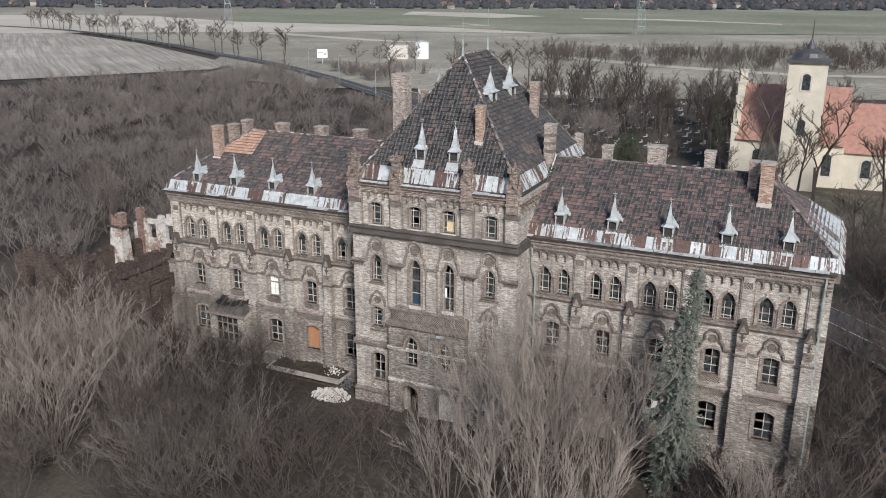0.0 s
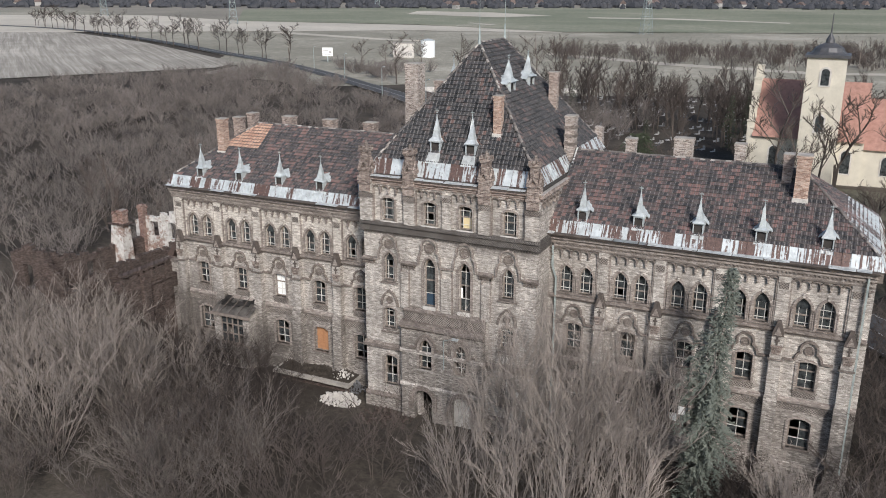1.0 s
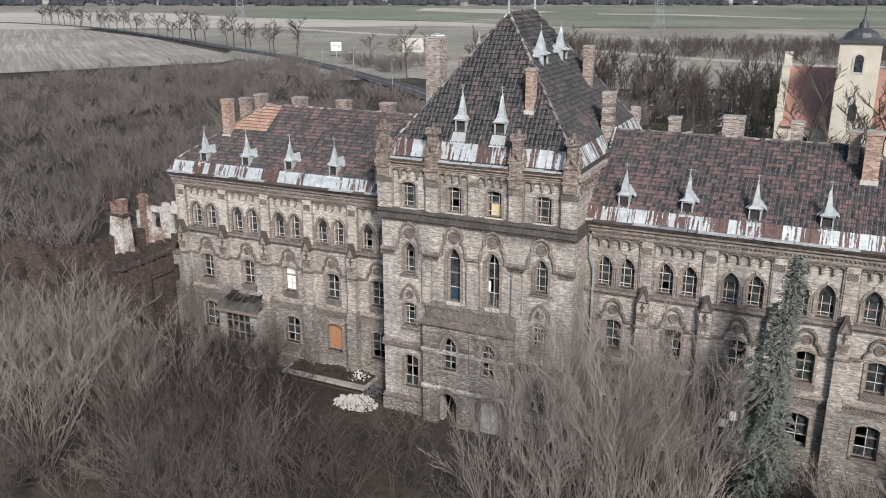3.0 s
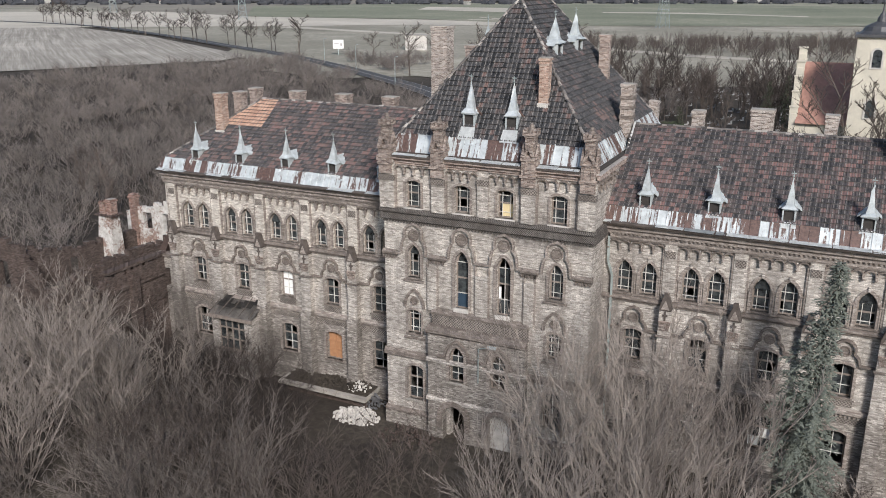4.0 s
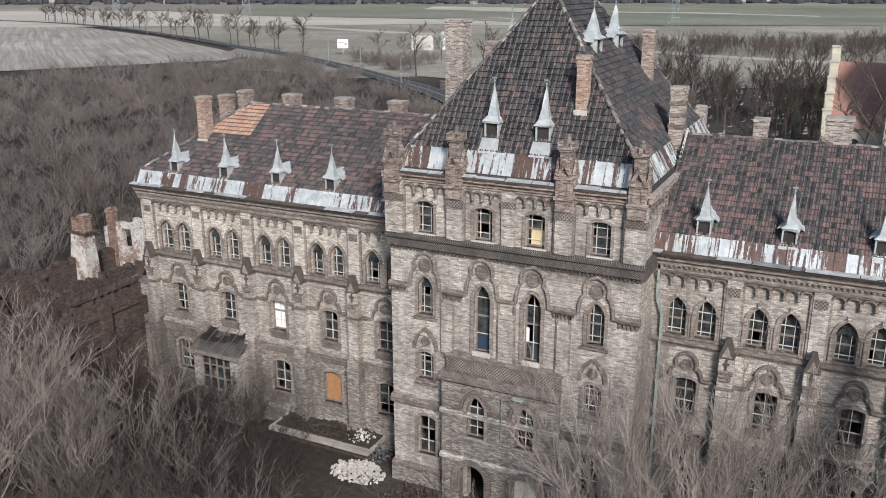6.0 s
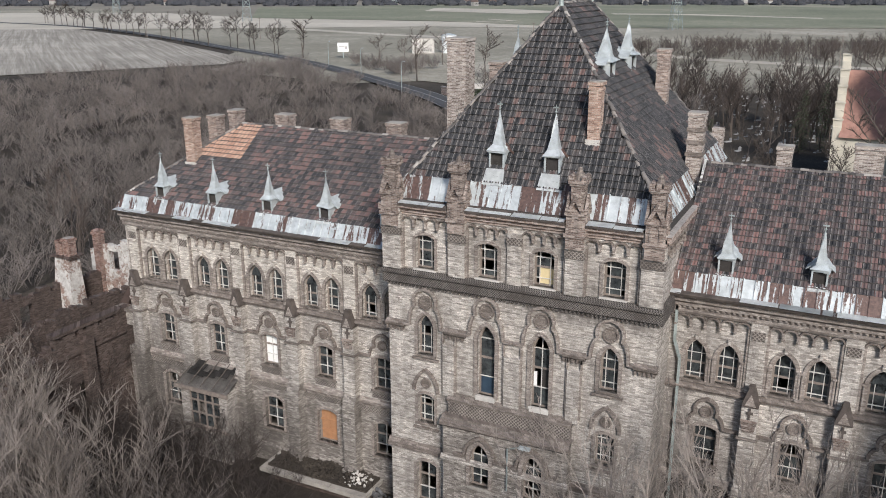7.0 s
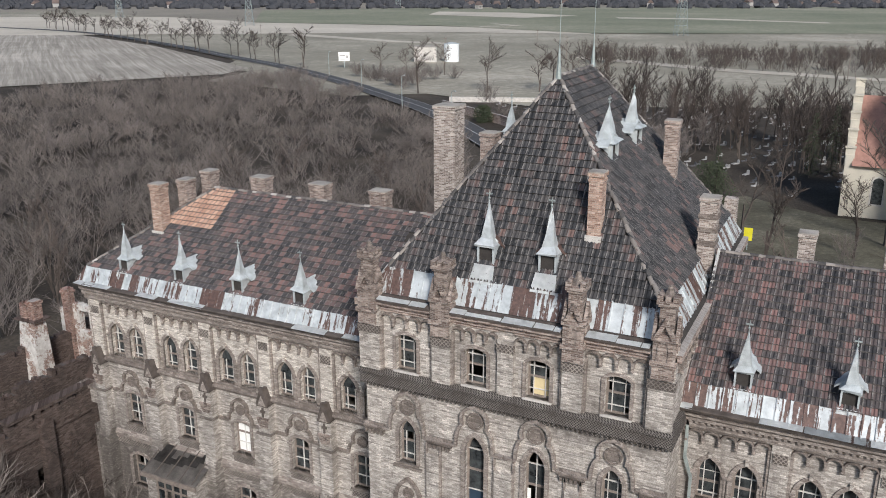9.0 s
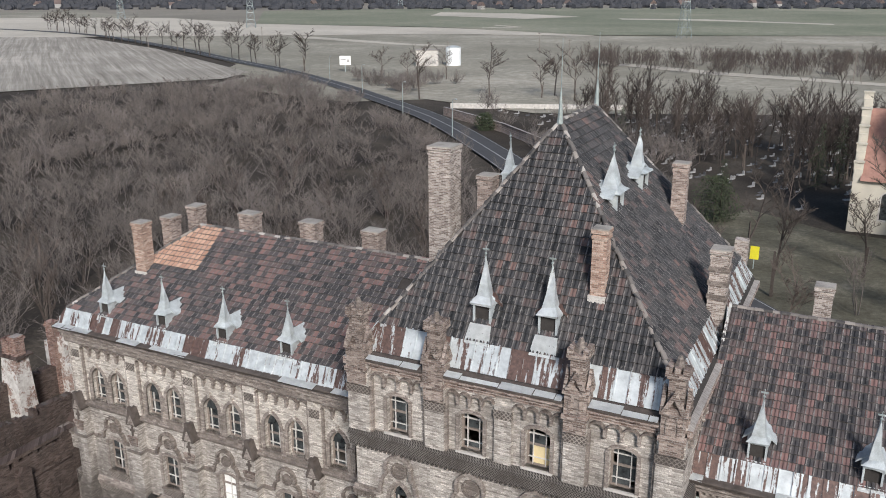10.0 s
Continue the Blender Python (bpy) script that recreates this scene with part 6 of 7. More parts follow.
for i, (a, z) in enumerate(((0.5, 8.6), (2.0, 10.8), (3.5, 13.0), (4.9, 15.2), (7, 17.2), (9.1, 15.2), (10.5, 13.0), (12, 10.8), (13.5, 8.6))):
    part("pinnacle", box(boxed(CHX - 0.6, CHX + 0.6, CHY + a - 0.25, CHY + a + 0.25, z - 1.5, z + 0.9), CHX - 0.7, CHX + 0.7, CHY + a - 0.4, CHY + a + 0.4, z + 0.9, z + 1.1), M_CREAM, church)
tw = boxed(-8.3, -2.6, CHY - 4.5, CHY + 1.2, -1, 20.6)
part("tower", tw, M_CREAM, church, "square cream tower")
part("tower_cornice", boxed(-8.7, -2.2, CHY - 4.9, CHY + 1.6, 20.6, 21.0), M_COPPER, church)
dome = bmesh.new()
rings = []
for z, r in ((21.0, 3.0), (21.4, 2.4), (22.0, 2.1), (22.4, 1.4), (22.7, 0.7), (23.3, 0.6), (23.6, 0.4), (24.2, 0.12), (27.2, 0.05)):
    rings.append([dome.verts.new((-5.45 + r * math.cos(k * math.tau / 12), CHY - 1.65 + r * math.sin(k * math.tau / 12), z)) for k in range(12)])
for p, q in zip(rings, rings[1:]):
    for k in range(12):
        dome.faces.new((p[k], p[(k + 1) % 12], q[(k + 1) % 12], q[k]))
part("dome", dome, M_COPPER, church, "dark onion dome with a spike")
for z in (16.2, 9.0):
    w = part("tower_window", slab(bmesh.new(), [segmental(1.7, z, z + 2.2, z + 3.0), segmental(1.2, z + 0.2, z + 2.2, z + 2.75)], -0.12, 0.05), M_PLASTER, church, "", (-5.45, CHY - 4.5, 0))
    part("louvre", slab(bmesh.new(), [segmental(1.2, z + 0.2, z + 2.2, z + 2.75)], -0.04, 0.02), M_GLASS, w)
for x in (-12, -1):
    w = part("nave_window", slab(bmesh.new(), [segmental(1.8, 3, 6.2, 7.1), segmental(1.4, 3.2, 6.2, 6.9)], -0.1, 0.05), M_PLASTER, church, "", (x, CHY + 0.15, -1.2))
    part("pane", slab(bmesh.new(), [segmental(1.4, 3.2, 6.2, 6.9)], -0.03, 0.02), M_GLASS, w)
for x in (5, 10, 15, 20):
    w = part("choir_window", slab(bmesh.new(), [segmental(1.8, 1.8, 4.4, 5.2), segmental(1.4, 2.0, 4.4, 5.0)], -0.1, 0.05), M_PLASTER, church, "", (x, CHY + 1, 0))
    part("pane", slab(bmesh.new(), [segmental(1.4, 2.0, 4.4, 5.0)], -0.03, 0.02), M_GLASS, w)

# ---- cemetery ----
M_STONE = plain("pale_gravestone", (0.42, 0.41, 0.395), 0.7, 0, 0.3, 1.0)
M_STONE_D = plain("dark_gravestone", (0.12, 0.12, 0.125), 0.4, 0, 0.3, 1.0)


def grave_shape():
    s = slab(bmesh.new(), [segmental(0.8, 0, 0.9, 1.15)], 0.8, 0.95)
    return mesh_of(s, "headstone"), mesh_of(box(boxed(-0.5, 0.5, -1.1, 0.8, 0, 0.22), -0.36, 0.36, -0.95, 0.65, 0.22, 0.28), "slab")


G_PALE, G_DARK = grave_shape(), grave_shape()
rng = random.Random(33)
for i in range(505):
    x, y = rng.uniform(-108, -8), rng.uniform(160, 252)
    if road_gap(x, y) < 420 or y > 236 + (x + 118) * 0.36 or y < 150 - (x + 10) * 0.85:
        continue
    pale = rng.random() < 0.7
    g = thing("grave", "pale stone grave with a rounded headstone" if pale else "dark polished stone grave", "grave", "graves in the cemetery", "", (x, y, 0))
    g.rotation_euler, g.scale = (0, 0, radians(-35) + rng.gauss(0, 0.12)), [rng.uniform(0.42, 0.68)] * 3
    for me, nm in zip(G_PALE if pale else G_DARK, ("headstone", "grave_slab")):
        part(nm, me, M_STONE if pale else M_STONE_D, g)
wall_pts = [(-114, 226), (-90, 208), (-66, 184), (-44, 158)]
for a, b in zip(wall_pts, wall_pts[1:]):
    a, b = Vector(a), Vector(b)
    w = part("cemetery_wall", box(boxed(0, (b - a).length, -0.2, 0.2, -0.2, 2.0), -0.1, (b - a).length, -0.28, 0.28, 2.0, 2.15), M_RED, None, "", (a.x, a.y, 0), math.degrees(math.atan2(b.y - a.y, b.x - a.x)))
    tagged(w, "red brick cemetery wall along the road", "wall", "", "structure")
tagged(part("cemetery_wall", boxed(0, 46, 0, 0.4, -0.2, 1.4), M_PLASTER, None, "", (-118, 238, 0), 20), "white rendered wall behind the graves", "wall", "", "structure")

# ---- roadside things ----
def lamp_post(x, y, rz):
    t = thing("street_lamp", "grey steel street lamp with one arm", "street lamp", "lamps along the road", "", (x, y, 0.3))
    t.rotation_euler = (0, 0, radians(rz))
    p = bmesh.new()
    bmesh.ops.create_cone(p, cap_ends=True, segments=8, radius1=0.14, radius2=0.07, depth=8.0, matrix=Matrix.Translation((0, 0, 4.0)))
    part("pole", p, M_GUTTER, t)
    part("arm", sweep(bmesh.new(), [(0, 7.9), (0.6, 8.35), (1.6, 8.5)], 0.1, -0.05, 0.05), M_GUTTER, t)
    part("lamp_head", box(boxed(1.5, 2.3, -0.14, 0.14, 8.42, 8.56), 1.6, 2.2, -0.11, 0.11, 8.36, 8.42), M_ZINC, t)


for x, y in ((-183.6, 278), (-157, 256), (-123, 220.5), (-97, 196)):
    lamp_post(x, y, -40)

board = thing("billboard", "white billboard on a steel post", "billboard", "", "", (-197, 308.6, 0.3))
part("panel", box(boxed(-2.0, 2.0, -0.1, 0.1, 2.4, 5.6), -2.1, 2.1, -0.06, 0.14, 2.3, 5.7), M_SHEET_W, board)
for x0, x1, z0, z1 in ((-1.7, 0.4, 4.2, 4.6), (-1.7, 1.6, 2.9, 3.1), (0.6, 1.6, 3.4, 4.4)):
    part("print_bar", boxed(x0, x1, -0.13, -0.1, z0, z1), M_STONE, board, "grey printed bar")
part("post", boxed(-0.15, 0.15, 0.12, 0.4, -0.3, 5.0), M_GUTTER, board)
board.rotation_euler = (0, 0, radians(30))
shed = thing("shed", "white flat-roofed utility building with dark scrawl", "shed", "", "", (-180.4, 344.2, 0.2))
part("wall", boxed(-4.5, 4.5, -3, 3, -0.2, 6.0), M_PLASTER, shed)
part("roof", boxed(-4.7, 4.7, -3.2, 3.2, 6.0, 6.25), M_CONCRETE, shed)
for i in range(6):
    part("scrawl", sweep(bmesh.new(), [(i * 0.75 - 0.9, 0.8), (i * 0.75 - 0.6, 2.6), (i * 0.75 - 0.2, 0.9)], 0.22, -3.03, -2.98), M_STONE_D, shed)
shed.rotation_euler = (0, 0, radians(25))
tank = thing("storage_tank", "pale metal cylindrical storage tank", "tank", "", "", (-171.0, 349.0, 0.2))
bm = bmesh.new()
bmesh.ops.create_cone(bm, cap_ends=True, segments=28, radius1=3.1, radius2=3.1, depth=7.2, matrix=Matrix.Translation((0, 0, 3.6)))
part("shell", bm, M_LEDGE, tank)
bm = bmesh.new()
bmesh.ops.create_cone(bm, cap_ends=True, segments=28, radius1=3.2, radius2=0.3, depth=0.7, matrix=Matrix.Translation((0, 0, 7.55)))
part("lid", bm, M_ZINC, tank)


def pylon(x, y, h=38.0):
    t = thing("pylon", "grey steel lattice power pylon", "pylon", "pylons across the fields", "", (x, y, 0.2))
    tw = Twigs(1)
    lv = [0, 6, 11, 16, 21, 26, 31, h]
    half = lambda z: 3.0 * (1 - z / h) + 0.35
    for a, b in zip(lv, lv[1:]):
        for i in range(4):
            p = [Vector((sx * half(a), sy * half(a), a)) for sx, sy in ((-1, -1), (1, -1), (1, 1), (-1, 1))]
            q = [Vector((sx * half(b), sy * half(b), b)) for sx, sy in ((-1, -1), (1, -1), (1, 1), (-1, 1))]
            j = (i + 1) % 4
            tw.tube([p[i], q[i]], 0.16, 0.16), tw.tube([p[i], q[j]], 0.09, 0.09), tw.tube([p[j], q[i]], 0.09, 0.09), tw.tube([q[i], q[j]], 0.09, 0.09)
    part("mast", tw.data(), M_GUTTER, t)
    for z, w in ((26, 7.5), (31, 6.0), (36, 4.5)):
        arm = Twigs(2)
        for s in (-1, 1):
            arm.tube([Vector((0, 0.5, z)), Vector((s * w, 0, z + 0.2))], 0.13, 0.08), arm.tube([Vector((0, 0, z + 1.5)), Vector((s * w, 0, z + 0.2))], 0.11, 0.08)
        part("cross_arm", arm.data(), M_GUTTER, t)
    t.rotation_euler = (0, 0, radians(35))


for x, y in ((-122, 562), (-439, 556), (-650, 632), (-560, 1000), (150, 620)):
    pylon(x, y)


def wood_pole(x, y, h, brace):
    t = thing("utility_pole", "weathered wooden utility pole", "utility pole", "poles in the fields", "", (x, y, 0))
    p = bmesh.new()
    bmesh.ops.create_cone(p, cap_ends=True, segments=6, radius1=0.16, radius2=0.10, depth=h, matrix=Matrix.Translation((0, 0, h / 2)))
    part("pole", p, M_TIMBER, t)
    if brace:
        b = Twigs(3)
        b.tube([Vector((2.6, 0, 0)), Vector((0, 0, h * 0.92))], 0.14, 0.10)
        part("brace", b.data(), M_TIMBER, t)
    part("cross_arm", boxed(-0.9, 0.9, -0.06, 0.06, h - 0.7, h - 0.55), M_TIMBER, t)


for d, s, h, br in ((300, 118, 11, True), (316, 150, 11, False), (370, 30, 10, False), (360, -20, 10, False), (420, 20, 10, False), (450, -120, 11, False), (450, -180, 11, False)):
    x, y = far(d, s)
    wood_pole(x, y, h, br)

# ---- the ruined annex west of the palace ----
M_FELL = plain("rusty_brown_plate", (0.085, 0.060, 0.052), 0.8, 0, 0.4)
ruin = thing("ruined_annex", "roofless ruined brick annex with broken walls", "ruin")


def broken(x0, x1, z0, tops, y0, y1, seed, holes=()):
    """A ruined wall whose top steps unevenly between the heights given."""
    rng = random.Random(seed)
    pts = [(x0, z0)]
    n = int((x1 - x0) / 0.3)
    for i in range(n):
        f = i / (n - 1) * (len(tops) - 1)
        k = min(int(f), len(tops) - 2)
        z = tops[k] + (tops[k + 1] - tops[k]) * (f - k) - rng.choice((0, 0, 0.15, 0.3, 0.45))
        a = x0 + (x1 - x0) * i / n
        pts += [(a + 0.001, z), (x0 + (x1 - x0) * (i + 1) / n, z)]
    pts.append((x1, z0))
    return slab(bmesh.new(), [pts] + list(holes), y0, y1)


M_RUIN = masonry("dark_ruin_brick", (0.055, 0.037, 0.031), (0.092, 0.066, 0.057), (0.16, 0.122, 0.107), (0.125, 0.108, 0.098), (0.05, 0.043, 0.04), False, 0.6)


M_RUINRED = masonry("sooty_red_brick", (0.12, 0.062, 0.050), (0.25, 0.14, 0.112), (0.42, 0.29, 0.245), (0.36, 0.33, 0.30), (0.07, 0.055, 0.05), False, 0.4, 0.5)


def peeling():
    """Old white plaster fallen off in patches, red brick under it."""
    m = Mat("brick_under_peeling_plaster", 0.9, 0, 0.2)
    p = m.pos()
    s = m.node("ShaderNodeSeparateXYZ", Vector=p)
    v = m.node("ShaderNodeCombineXYZ", X=m.math("ADD", s.outputs[0], s.outputs[1]), Y=s.outputs[2]).outputs[0]
    br = m.node("ShaderNodeTexBrick", Vector=v, Scale=1.0, Mortar_Size=0.01, Brick_Width=0.25, Row_Height=0.077)
    br.inputs["Color1"].default_value, br.inputs["Color2"].default_value, br.inputs["Mortar"].default_value = (0.16, 0.095, 0.075, 1), (0.33, 0.205, 0.165, 1), (0.36, 0.33, 0.30, 1)
    patch = m.math("ADD", m.math("MULTIPLY", m.noise(p, 0.75, 5, 0.7), 0.8), m.math("MULTIPLY", m.noise(p, 6.0, 3, 0.7), 0.2))
    plaster = m.ramp(m.noise(p, 2.5, 5, 0.7), [(0.35, (0.40, 0.37, 0.34)), (0.55, (0.60, 0.58, 0.55)), (0.7, (0.70, 0.68, 0.65))])
    col = m.mix(m.ramp(patch, [(0.46, (0, 0, 0)), (0.50, (1, 1, 1))]), br.outputs["Color"], plaster)
    return m.done(col, patch, 0.8, 0.05)


M_PEEL = peeling()


def lengthwise(y0, y1, x, tops, z0, seed, mat, holes=(), thick=0.5, label=""):
    """A broken wall that runs away from the palace front, along y."""
    return part("wall", broken(0, y1 - y0, z0, tops, -thick / 2, thick / 2, seed, holes), mat, ruin, label, (x, y0, 0), 90)


# three roofless walls, the broken front and the debris between them
lengthwise(46.0, 58.6, -54.7, [4.2, 6.6, 7.9, 8.2, 8.2], -1, 1, M_RUIN, [[(7.6, 2.4), (7.6, 4.6), (8.7, 4.6), (8.7, 2.4)], [(3.6, 2.2), (3.6, 4.2), (4.6, 4.2), (4.6, 2.2)]])
part("coping", boxed(-55.05, -54.35, 52.2, 57.6, 8.08, 8.28), M_RUIN, ruin)
part("ledge", boxed(-54.55, -54.3, 50.0, 57.6, 6.55, 6.8), M_RUIN, ruin)
for y in (50.6, 54.4):
    part("pier", boxed(-54.5, -54.05, y - 0.4, y + 0.4, -1, 7.4), M_RUIN, ruin)
lengthwise(51.0, 66.0, -60.3, [5.6, 6.9, 7.2, 7.0, 7.3], 4.2, 2, M_RUIN)
lengthwise(53.5, 68.0, -65.2, [8.6, 7.4, 7.1, 7.2, 7.2], -1, 3, M_RUIN, [[(4.5, 4.9), (4.5, 6.3), (5.6, 6.3), (5.6, 4.9)]])
part("wall", broken(-69.0, -60.4, -1, [8.2, 9.2, 8.6, 5.5, 5.0], 53.2, 53.7, 4, [[(-67.6, 5.0), (-67.6, 7.2), (-66.4, 7.2), (-66.4, 5.0)]]), M_RUIN, ruin)
part("wall", broken(-74.0, -65.3, -1, [2.4, 3.2, 4.5, 5.5], 67.6, 68.0, 5), M_RUIN, ruin)
part("debris_floor", boxed(-65.0, -54.95, 53.7, 66.0, 3.9, 4.6), M_GROUND, ruin)
part("wall", broken(-66.2, -58.6, -1, [8.7, 9.0, 9.6, 9.9, 10.4], 65.8, 66.25, 9, [[(-64.2, 6.9), (-64.2, 8.5), (-63.2, 8.5), (-63.2, 6.9)], [(-61.9, 6.9), (-61.9, 8.6), (-60.9, 8.6), (-60.9, 6.9)]]), M_PEEL, ruin, "wall with crumbling white plaster")
part("wall", broken(-60.2, -55.9, -1, [5.0, 5.9, 6.6, 7.6], 59.4, 59.8, 6), M_PEEL, ruin, "broken cross wall with patches of plaster")
c = bmesh.new()
v = [c.verts.new(p) for p in ((-65.75, 61.5, 4.6), (-63.75, 61.5, 4.6), (-63.75, 62.9, 4.6), (-65.75, 62.9, 4.6), (-65.2, 61.7, 9.1), (-63.85, 61.7, 9.1), (-63.85, 62.7, 9.1), (-65.2, 62.7, 9.1))]
for q in ((0, 1, 5, 4), (1, 2, 6, 5), (2, 3, 7, 6), (3, 0, 4, 7), (4, 5, 6, 7)):
    c.faces.new([v[i] for i in q])
part("chimney_stump", c, M_PEEL, ruin, "tapering plastered chimney stump")
part("chimney_ledge", boxed(-65.55, -63.5, 61.5, 62.9, 9.1, 9.2), M_RUIN, ruin)
part("chimney_top", broken(-65.15, -64.55, 9.2, [10.3, 10.1], 61.8, 62.5, 8), M_RUINRED, ruin)
part("chimney_top", box(boxed(-64.35, -63.75, 61.8, 62.5, 9.2, 10.55), -64.42, -63.68, 61.72, 62.58, 10.3, 10.45), M_RUINRED, ruin)
part("chimney_stump", box(boxed(-65.45, -64.8, 65.5, 66.1, 0, 10.1), -65.53, -64.72, 65.42, 66.18, 9.75, 9.92), M_RUINRED, ruin)
part("fallen_roof", slab(bmesh.new(), [[(-55.6, 8.0), (-54.2, 9.9), (-53.9, 9.8), (-54.9, 8.0)]], 58.5, 59.3), M_FELL, ruin, "fallen rusty roof plate")
for x, y, z, l, a, b in ((-58.0, 56.5, 4.9, 4.5, 0.4, 0.25), (-62.5, 58.0, 4.9, 5.0, -0.5, 0.18), (-59.0, 62.5, 5.0, 4.0, 1.2, 0.3), (-63.0, 55.5, 4.8, 3.6, 0.9, 0.1), (-57.5, 60.8, 5.6, 3.5, -0.2, 0.6)):
    t = Twigs(2)
    d = Vector((math.cos(a), math.sin(a), b)).normalized() * l / 2
    t.tube([Vector((x, y, z + 0.2)) - d, Vector((x, y, z + 0.2)) + d], 0.09, 0.09)
    part("fallen_beam", t.data(), M_TIMBER, ruin, "grey fallen roof beam")
# the narrow brick end of the palace beside it
part("wall", slab(bmesh.new(), [[(-55.2, -0.6), (-55.2, 8.0), (-53.45, 8.0), (-53.45, -0.6)], [(-54.5, 5.5), (-54.5, 7.0), (-53.95, 7.0), (-53.95, 5.5)][::-1]], 57.9, 58.4), M_WALL, palace)
part("string_course", boxed(-55.3, -53.4, 57.75, 58.5, 7.95, 8.15), M_TRIM, palace)

# ---- the glazed porch, rubble and small things ----
porch = thing("lean_to_porch", "dilapidated glazed porch with a broken felt roof", "porch")
PF = 56.05                       # the porch's front
part("base", boxed(-48.5, -44.95, PF, WY - 0.3, -0.6, 2.15), M_WALL, porch)
part("base_ledge", boxed(-48.58, -44.87, PF - 0.1, PF + 0.02, 2.05, 2.2), M_TRIM, porch)
for x0, x1 in ((-48.5, -47.85), (-45.55, -44.95)):
    part("pier", boxed(x0, x1, PF, WY - 0.3, 2.15, 4.75), M_WALL, porch)
for k in range(5):
    x = -47.85 + 2.3 * k / 4
    part("post", boxed(x - 0.055, x + 0.055, PF + 0.08, PF + 0.2, 2.15, 4.7), M_TIMBER, porch)
for z in (2.15, 3.0, 3.85, 4.6):
    part("rail", boxed(-47.85, -45.55, PF + 0.09, PF + 0.19, z, z + 0.09), M_TIMBER, porch)
for k in range(4):
    for z in (2.26, 3.1, 3.95):
        if (k, z) in ((1, 3.1), (3, 2.26)):
            continue
        x = -47.56 + 2.3 * k / 4
        part("pane", boxed(x - 0.24, x + 0.24, PF + 0.13, PF + 0.14, z, z + 0.68), M_GLASS, porch)
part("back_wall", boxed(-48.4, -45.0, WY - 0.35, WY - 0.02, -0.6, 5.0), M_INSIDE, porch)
M_FELT = plain("torn_roofing_felt", (0.060, 0.056, 0.053), 0.9, 0, 0.85, 1.8)
M_DECK = plain("bare_grey_roof_board", (0.21, 0.195, 0.18), 0.9, 0, 0.55, 1.6)
SLOPE = (5.72 - 4.86) / (WY - 0.05 - 55.85)


def on_porch_roof(x0, x1, y0, y1, lift, thick=0.05):
    z = lambda y: 4.86 + (y - 55.85) * SLOPE + lift
    bm = bmesh.new()
    f = bm.faces.new([bm.verts.new(p) for p in ((x0, y0, z(y0)), (x1, y0, z(y0)), (x1, y1, z(y1)), (x0, y1, z(y1)))])
    bmesh.ops.solidify(bm, geom=[f], thickness=thick)
    return bm


part("roof", on_porch_roof(-48.65, -44.75, 55.85, WY - 0.05, 0.0, 0.14), M_DECK, porch, "sagging grey board roof")
rng = random.Random(12)
for k in range(9):
    x, y = -48.4 + 3.0 * rng.random(), 56.2 + 0.9 * rng.random()
    part("felt_patch", on_porch_roof(x, min(-44.85, x + rng.uniform(0.5, 1.3)), y, min(WY - 0.1, y + rng.uniform(0.3, 0.8)), 0.16 + 0.006 * k, 0.02), M_FELT, porch, "torn black roofing felt")
part("eave_board", boxed(-48.75, -44.65, 55.74, 55.86, 4.66, 4.9), M_TIMBER, porch)
for k in range(5):
    x = -48.5 + k * 0.9
    b = Twigs(1)
    b.tube([Vector((x, 55.8, 5.05)), Vector((x + 0.05 * (1.5 - k), WY - 0.05, 5.94))], 0.03, 0.03)
    part("batten", b.data(), M_BARK, porch)


def rubble_heap(x, y, r, h, n, mat, seed, label, z=None):
    rng = random.Random(seed)
    bm = bmesh.new()
    for i in range(n):
        a, f = rng.random() * math.tau, rng.random() ** 0.7
        s = rng.uniform(0.05, 0.18)
        m = Matrix.Translation((x + math.cos(a) * r * f, y + math.sin(a) * r * f * 0.7, (land(x, y) if z is None else z) + h * (1 - f) * rng.uniform(0.4, 1.0) + 0.05)) @ Euler((rng.random() * 3, rng.random() * 3, rng.random() * 3)).to_matrix().to_4x4()
        bmesh.ops.create_cube(bm, size=s, matrix=m @ Matrix.Diagonal((rng.uniform(0.8, 2.4), rng.uniform(0.7, 1.4), 0.6, 1)))
    tagged(part("rubble_heap", bm, mat), label, "rubble", "", "stuff")


terrace = thing("terrace_slab", "cracked concrete terrace slab overgrown with dry grass", "terrace", "", "", (0, 0, 0))
for x, w in ((-42.3, 2.3), (-39.96, 2.5), (-37.42, 2.4)):
    d = dice.uniform(-0.05, 0.05)
    part("concrete_slab", boxed(x, x + w - 0.03, 55.45 + d, WY - 0.25, 0.68 + d * 0.6, 0.92 + d * 0.6), M_CONCRETE, terrace)
part("supporting_wall", boxed(-41.9, -35.3, 56.0, 57.4, -1.0, 0.68), M_RUIN, terrace)
part("earth_cover", boxed(-42.0, -35.2, 55.85, WY - 0.26, 0.9, 1.0), M_GROUND, terrace)
for x, n in ((-40.9, 150), (-38.6, 190), (-36.4, 210)):
    rubble_heap(x, 56.75, 1.25, 0.35, n, M_GROUND, int(-x), "clods of earth and dead grass on the terrace", 0.96)
rubble_heap(-36.2, 56.6, 0.9, 0.5, 60, M_PLASTER, 8, "white plaster lumps on the terrace", 0.98)
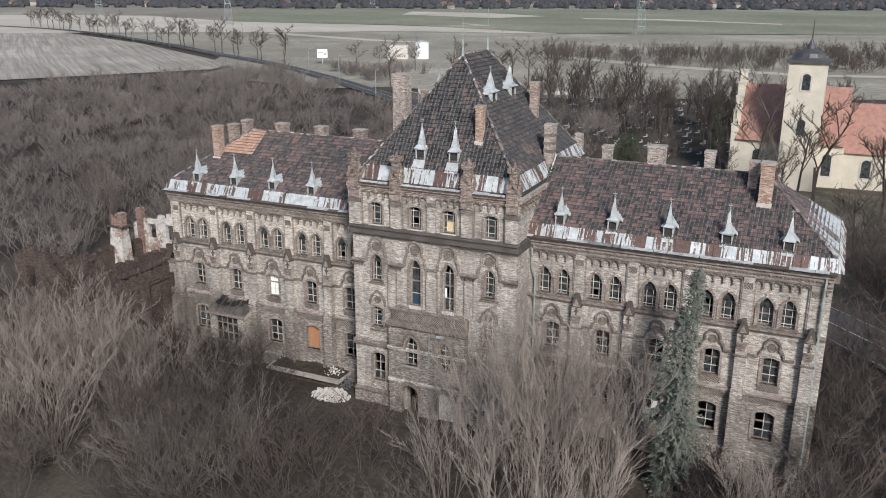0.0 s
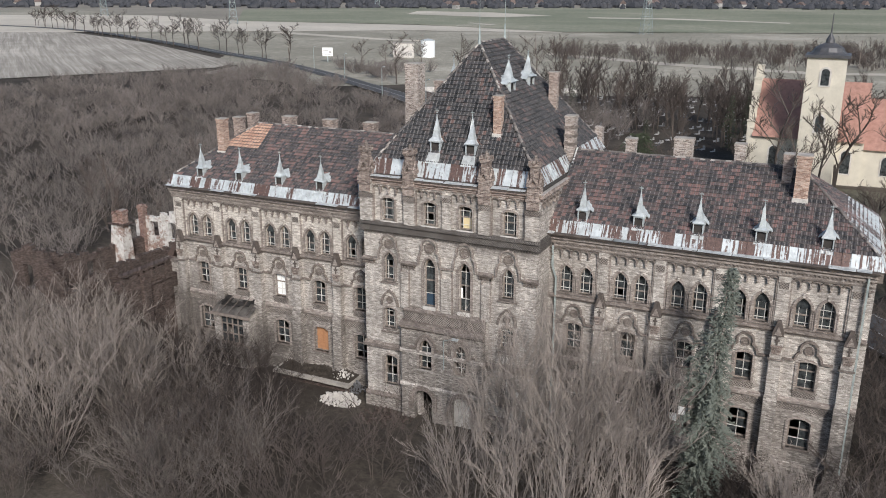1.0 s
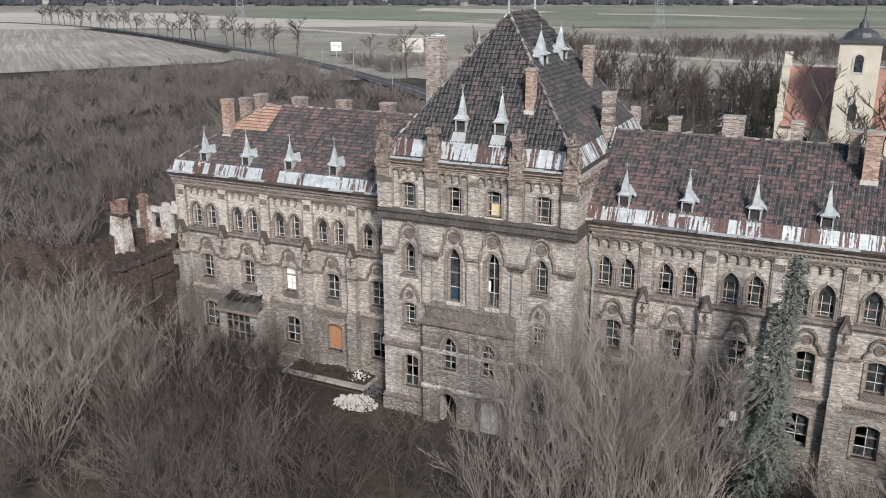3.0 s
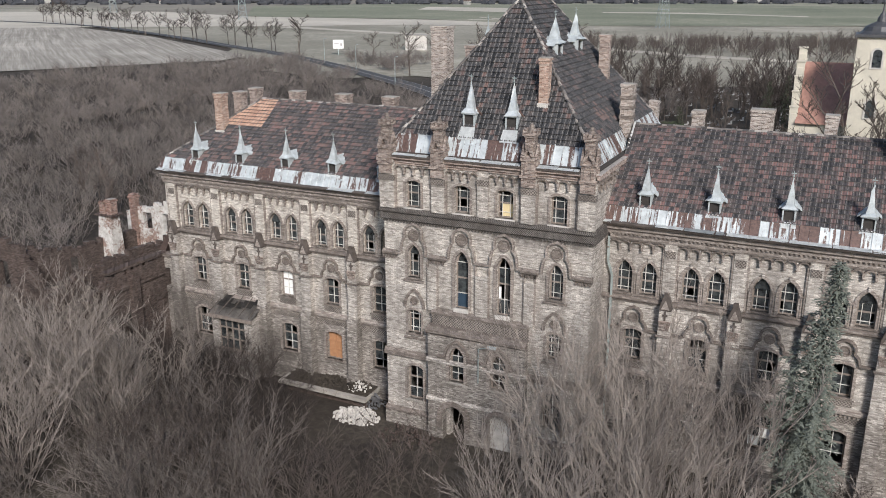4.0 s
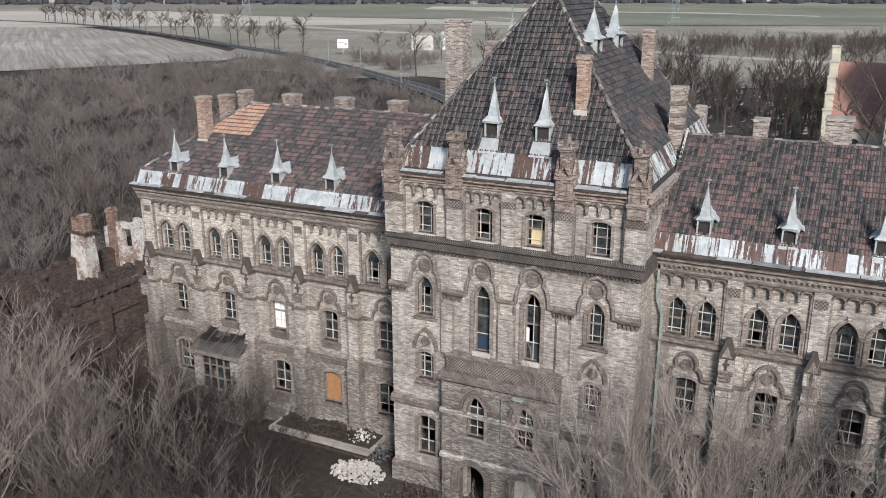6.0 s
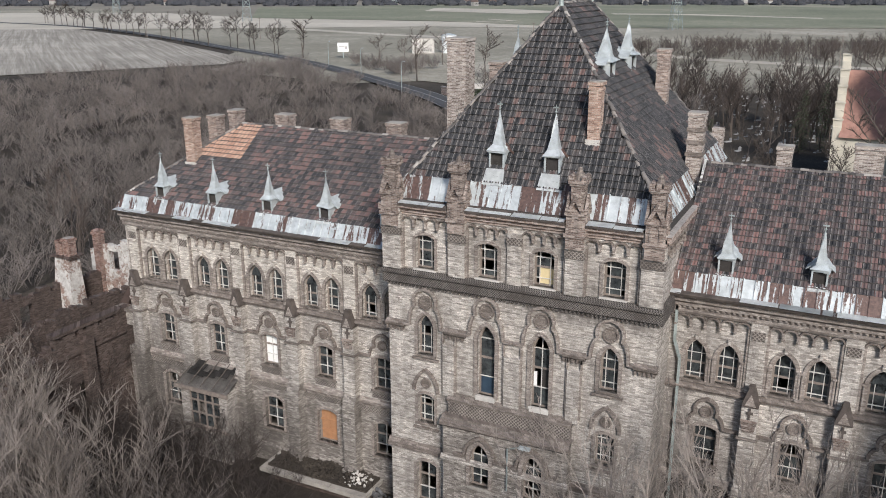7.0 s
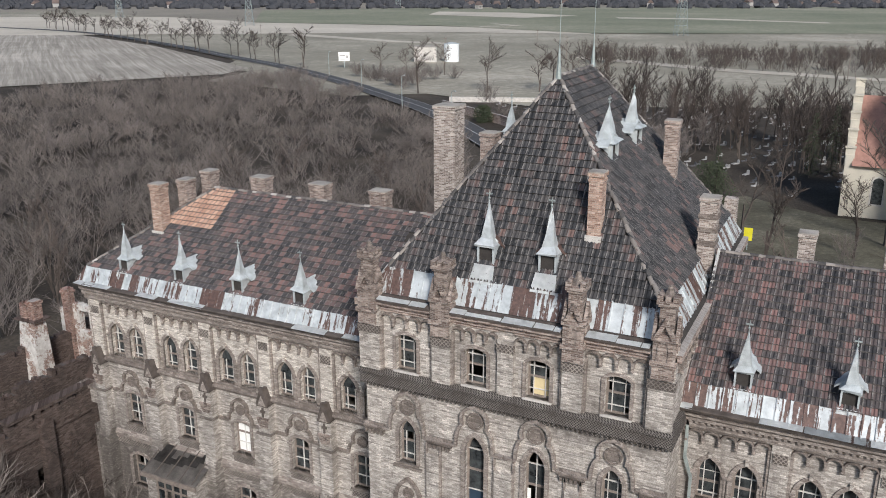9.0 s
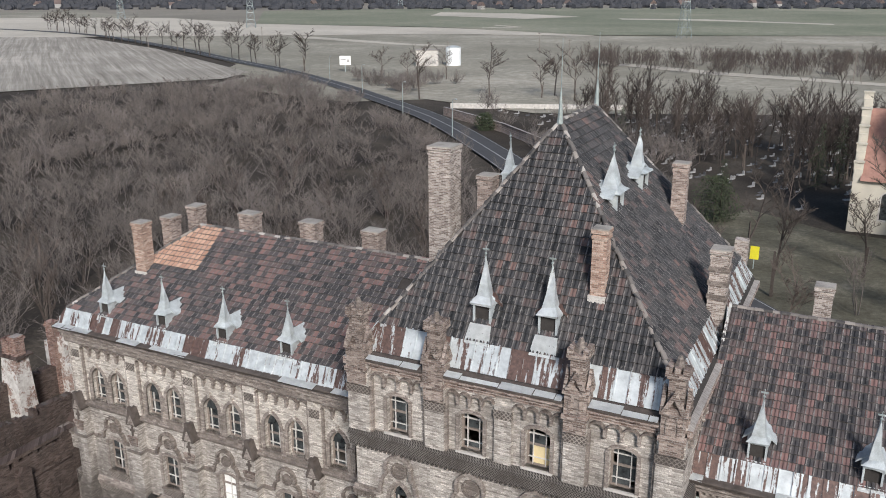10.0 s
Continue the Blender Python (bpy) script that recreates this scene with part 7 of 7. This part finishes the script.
rubble_heap(-35.2, 54.5, 1.7, 0.6, 420, M_PLASTER, 5, "heap of white plaster and brick rubble")
rubble_heap(-30.6, 53.4, 2.4, 0.4, 160, M_RUIN, 6, "scattered broken bricks beside the wall")
rubble_heap(-35.0, 56.6, 1.0, 0.9, 90, M_STONE_D, 7, "dark debris at the corner of the tower")

pipe = thing("downpipe", "green-grey zinc downpipe on the brick wall", "downpipe")
part("pipe", sweep(bmesh.new(), [(-19.25, 15.0), (-19.25, 12.6), (-18.95, 11.7), (-18.95, 10.2), (-18.95, 1.0)], 0.12, WY - 0.22, WY - 0.10), M_GUTTER, pipe)
part("pipe", boxed(0.55, 0.67, WY - 0.5, WY - 0.38, -1.5, 14.9), M_GUTTER, pipe)
bar = thing("roof_verge_board", "white verge flashing at the tower wall", "flashing")
bm = bmesh.new()
v = [bm.verts.new(p) for p in ((TX1 + 0.02, EY + 0.2, EZ + 0.25), (TX1 + 0.14, EY + 0.2, EZ + 0.25), (TX1 + 0.14, RY, RZ + 0.2), (TX1 + 0.02, RY, RZ + 0.2))]
f = bm.faces.new(v)
bmesh.ops.solidify(bm, geom=[f], thickness=0.1)
part("strip", bm, M_SHEET_W, bar)
lamp = thing("wall_lamp", "old bracket lamp on the porch front", "lamp")
part("bracket", sweep(bmesh.new(), [(-26.1, 4.6), (-26.1, 6.9), (-25.4, 7.15)], 0.06, PY - 0.2, PY - 0.14), M_GUTTER, lamp)
part("lamp_head", boxed(-25.5, -24.95, PY - 0.28, PY - 0.06, 7.08, 7.2), M_ZINC, lamp)
sign = thing("yellow_sign", "bright yellow road sign on a post", "sign", "", "", (-25.6, 131, 0))
part("panel", box(boxed(-0.5, 0.5, -0.03, 0.03, 1.3, 2.9), -0.3, 0.3, -0.04, -0.03, 1.8, 1.95), plain("yellow_sign_paint", (0.75, 0.68, 0.04), 0.6, 0, 0.1), sign)
part("post", boxed(-0.05, 0.05, 0.03, 0.12, 0, 2.8), M_GUTTER, sign)

lay_tiles()
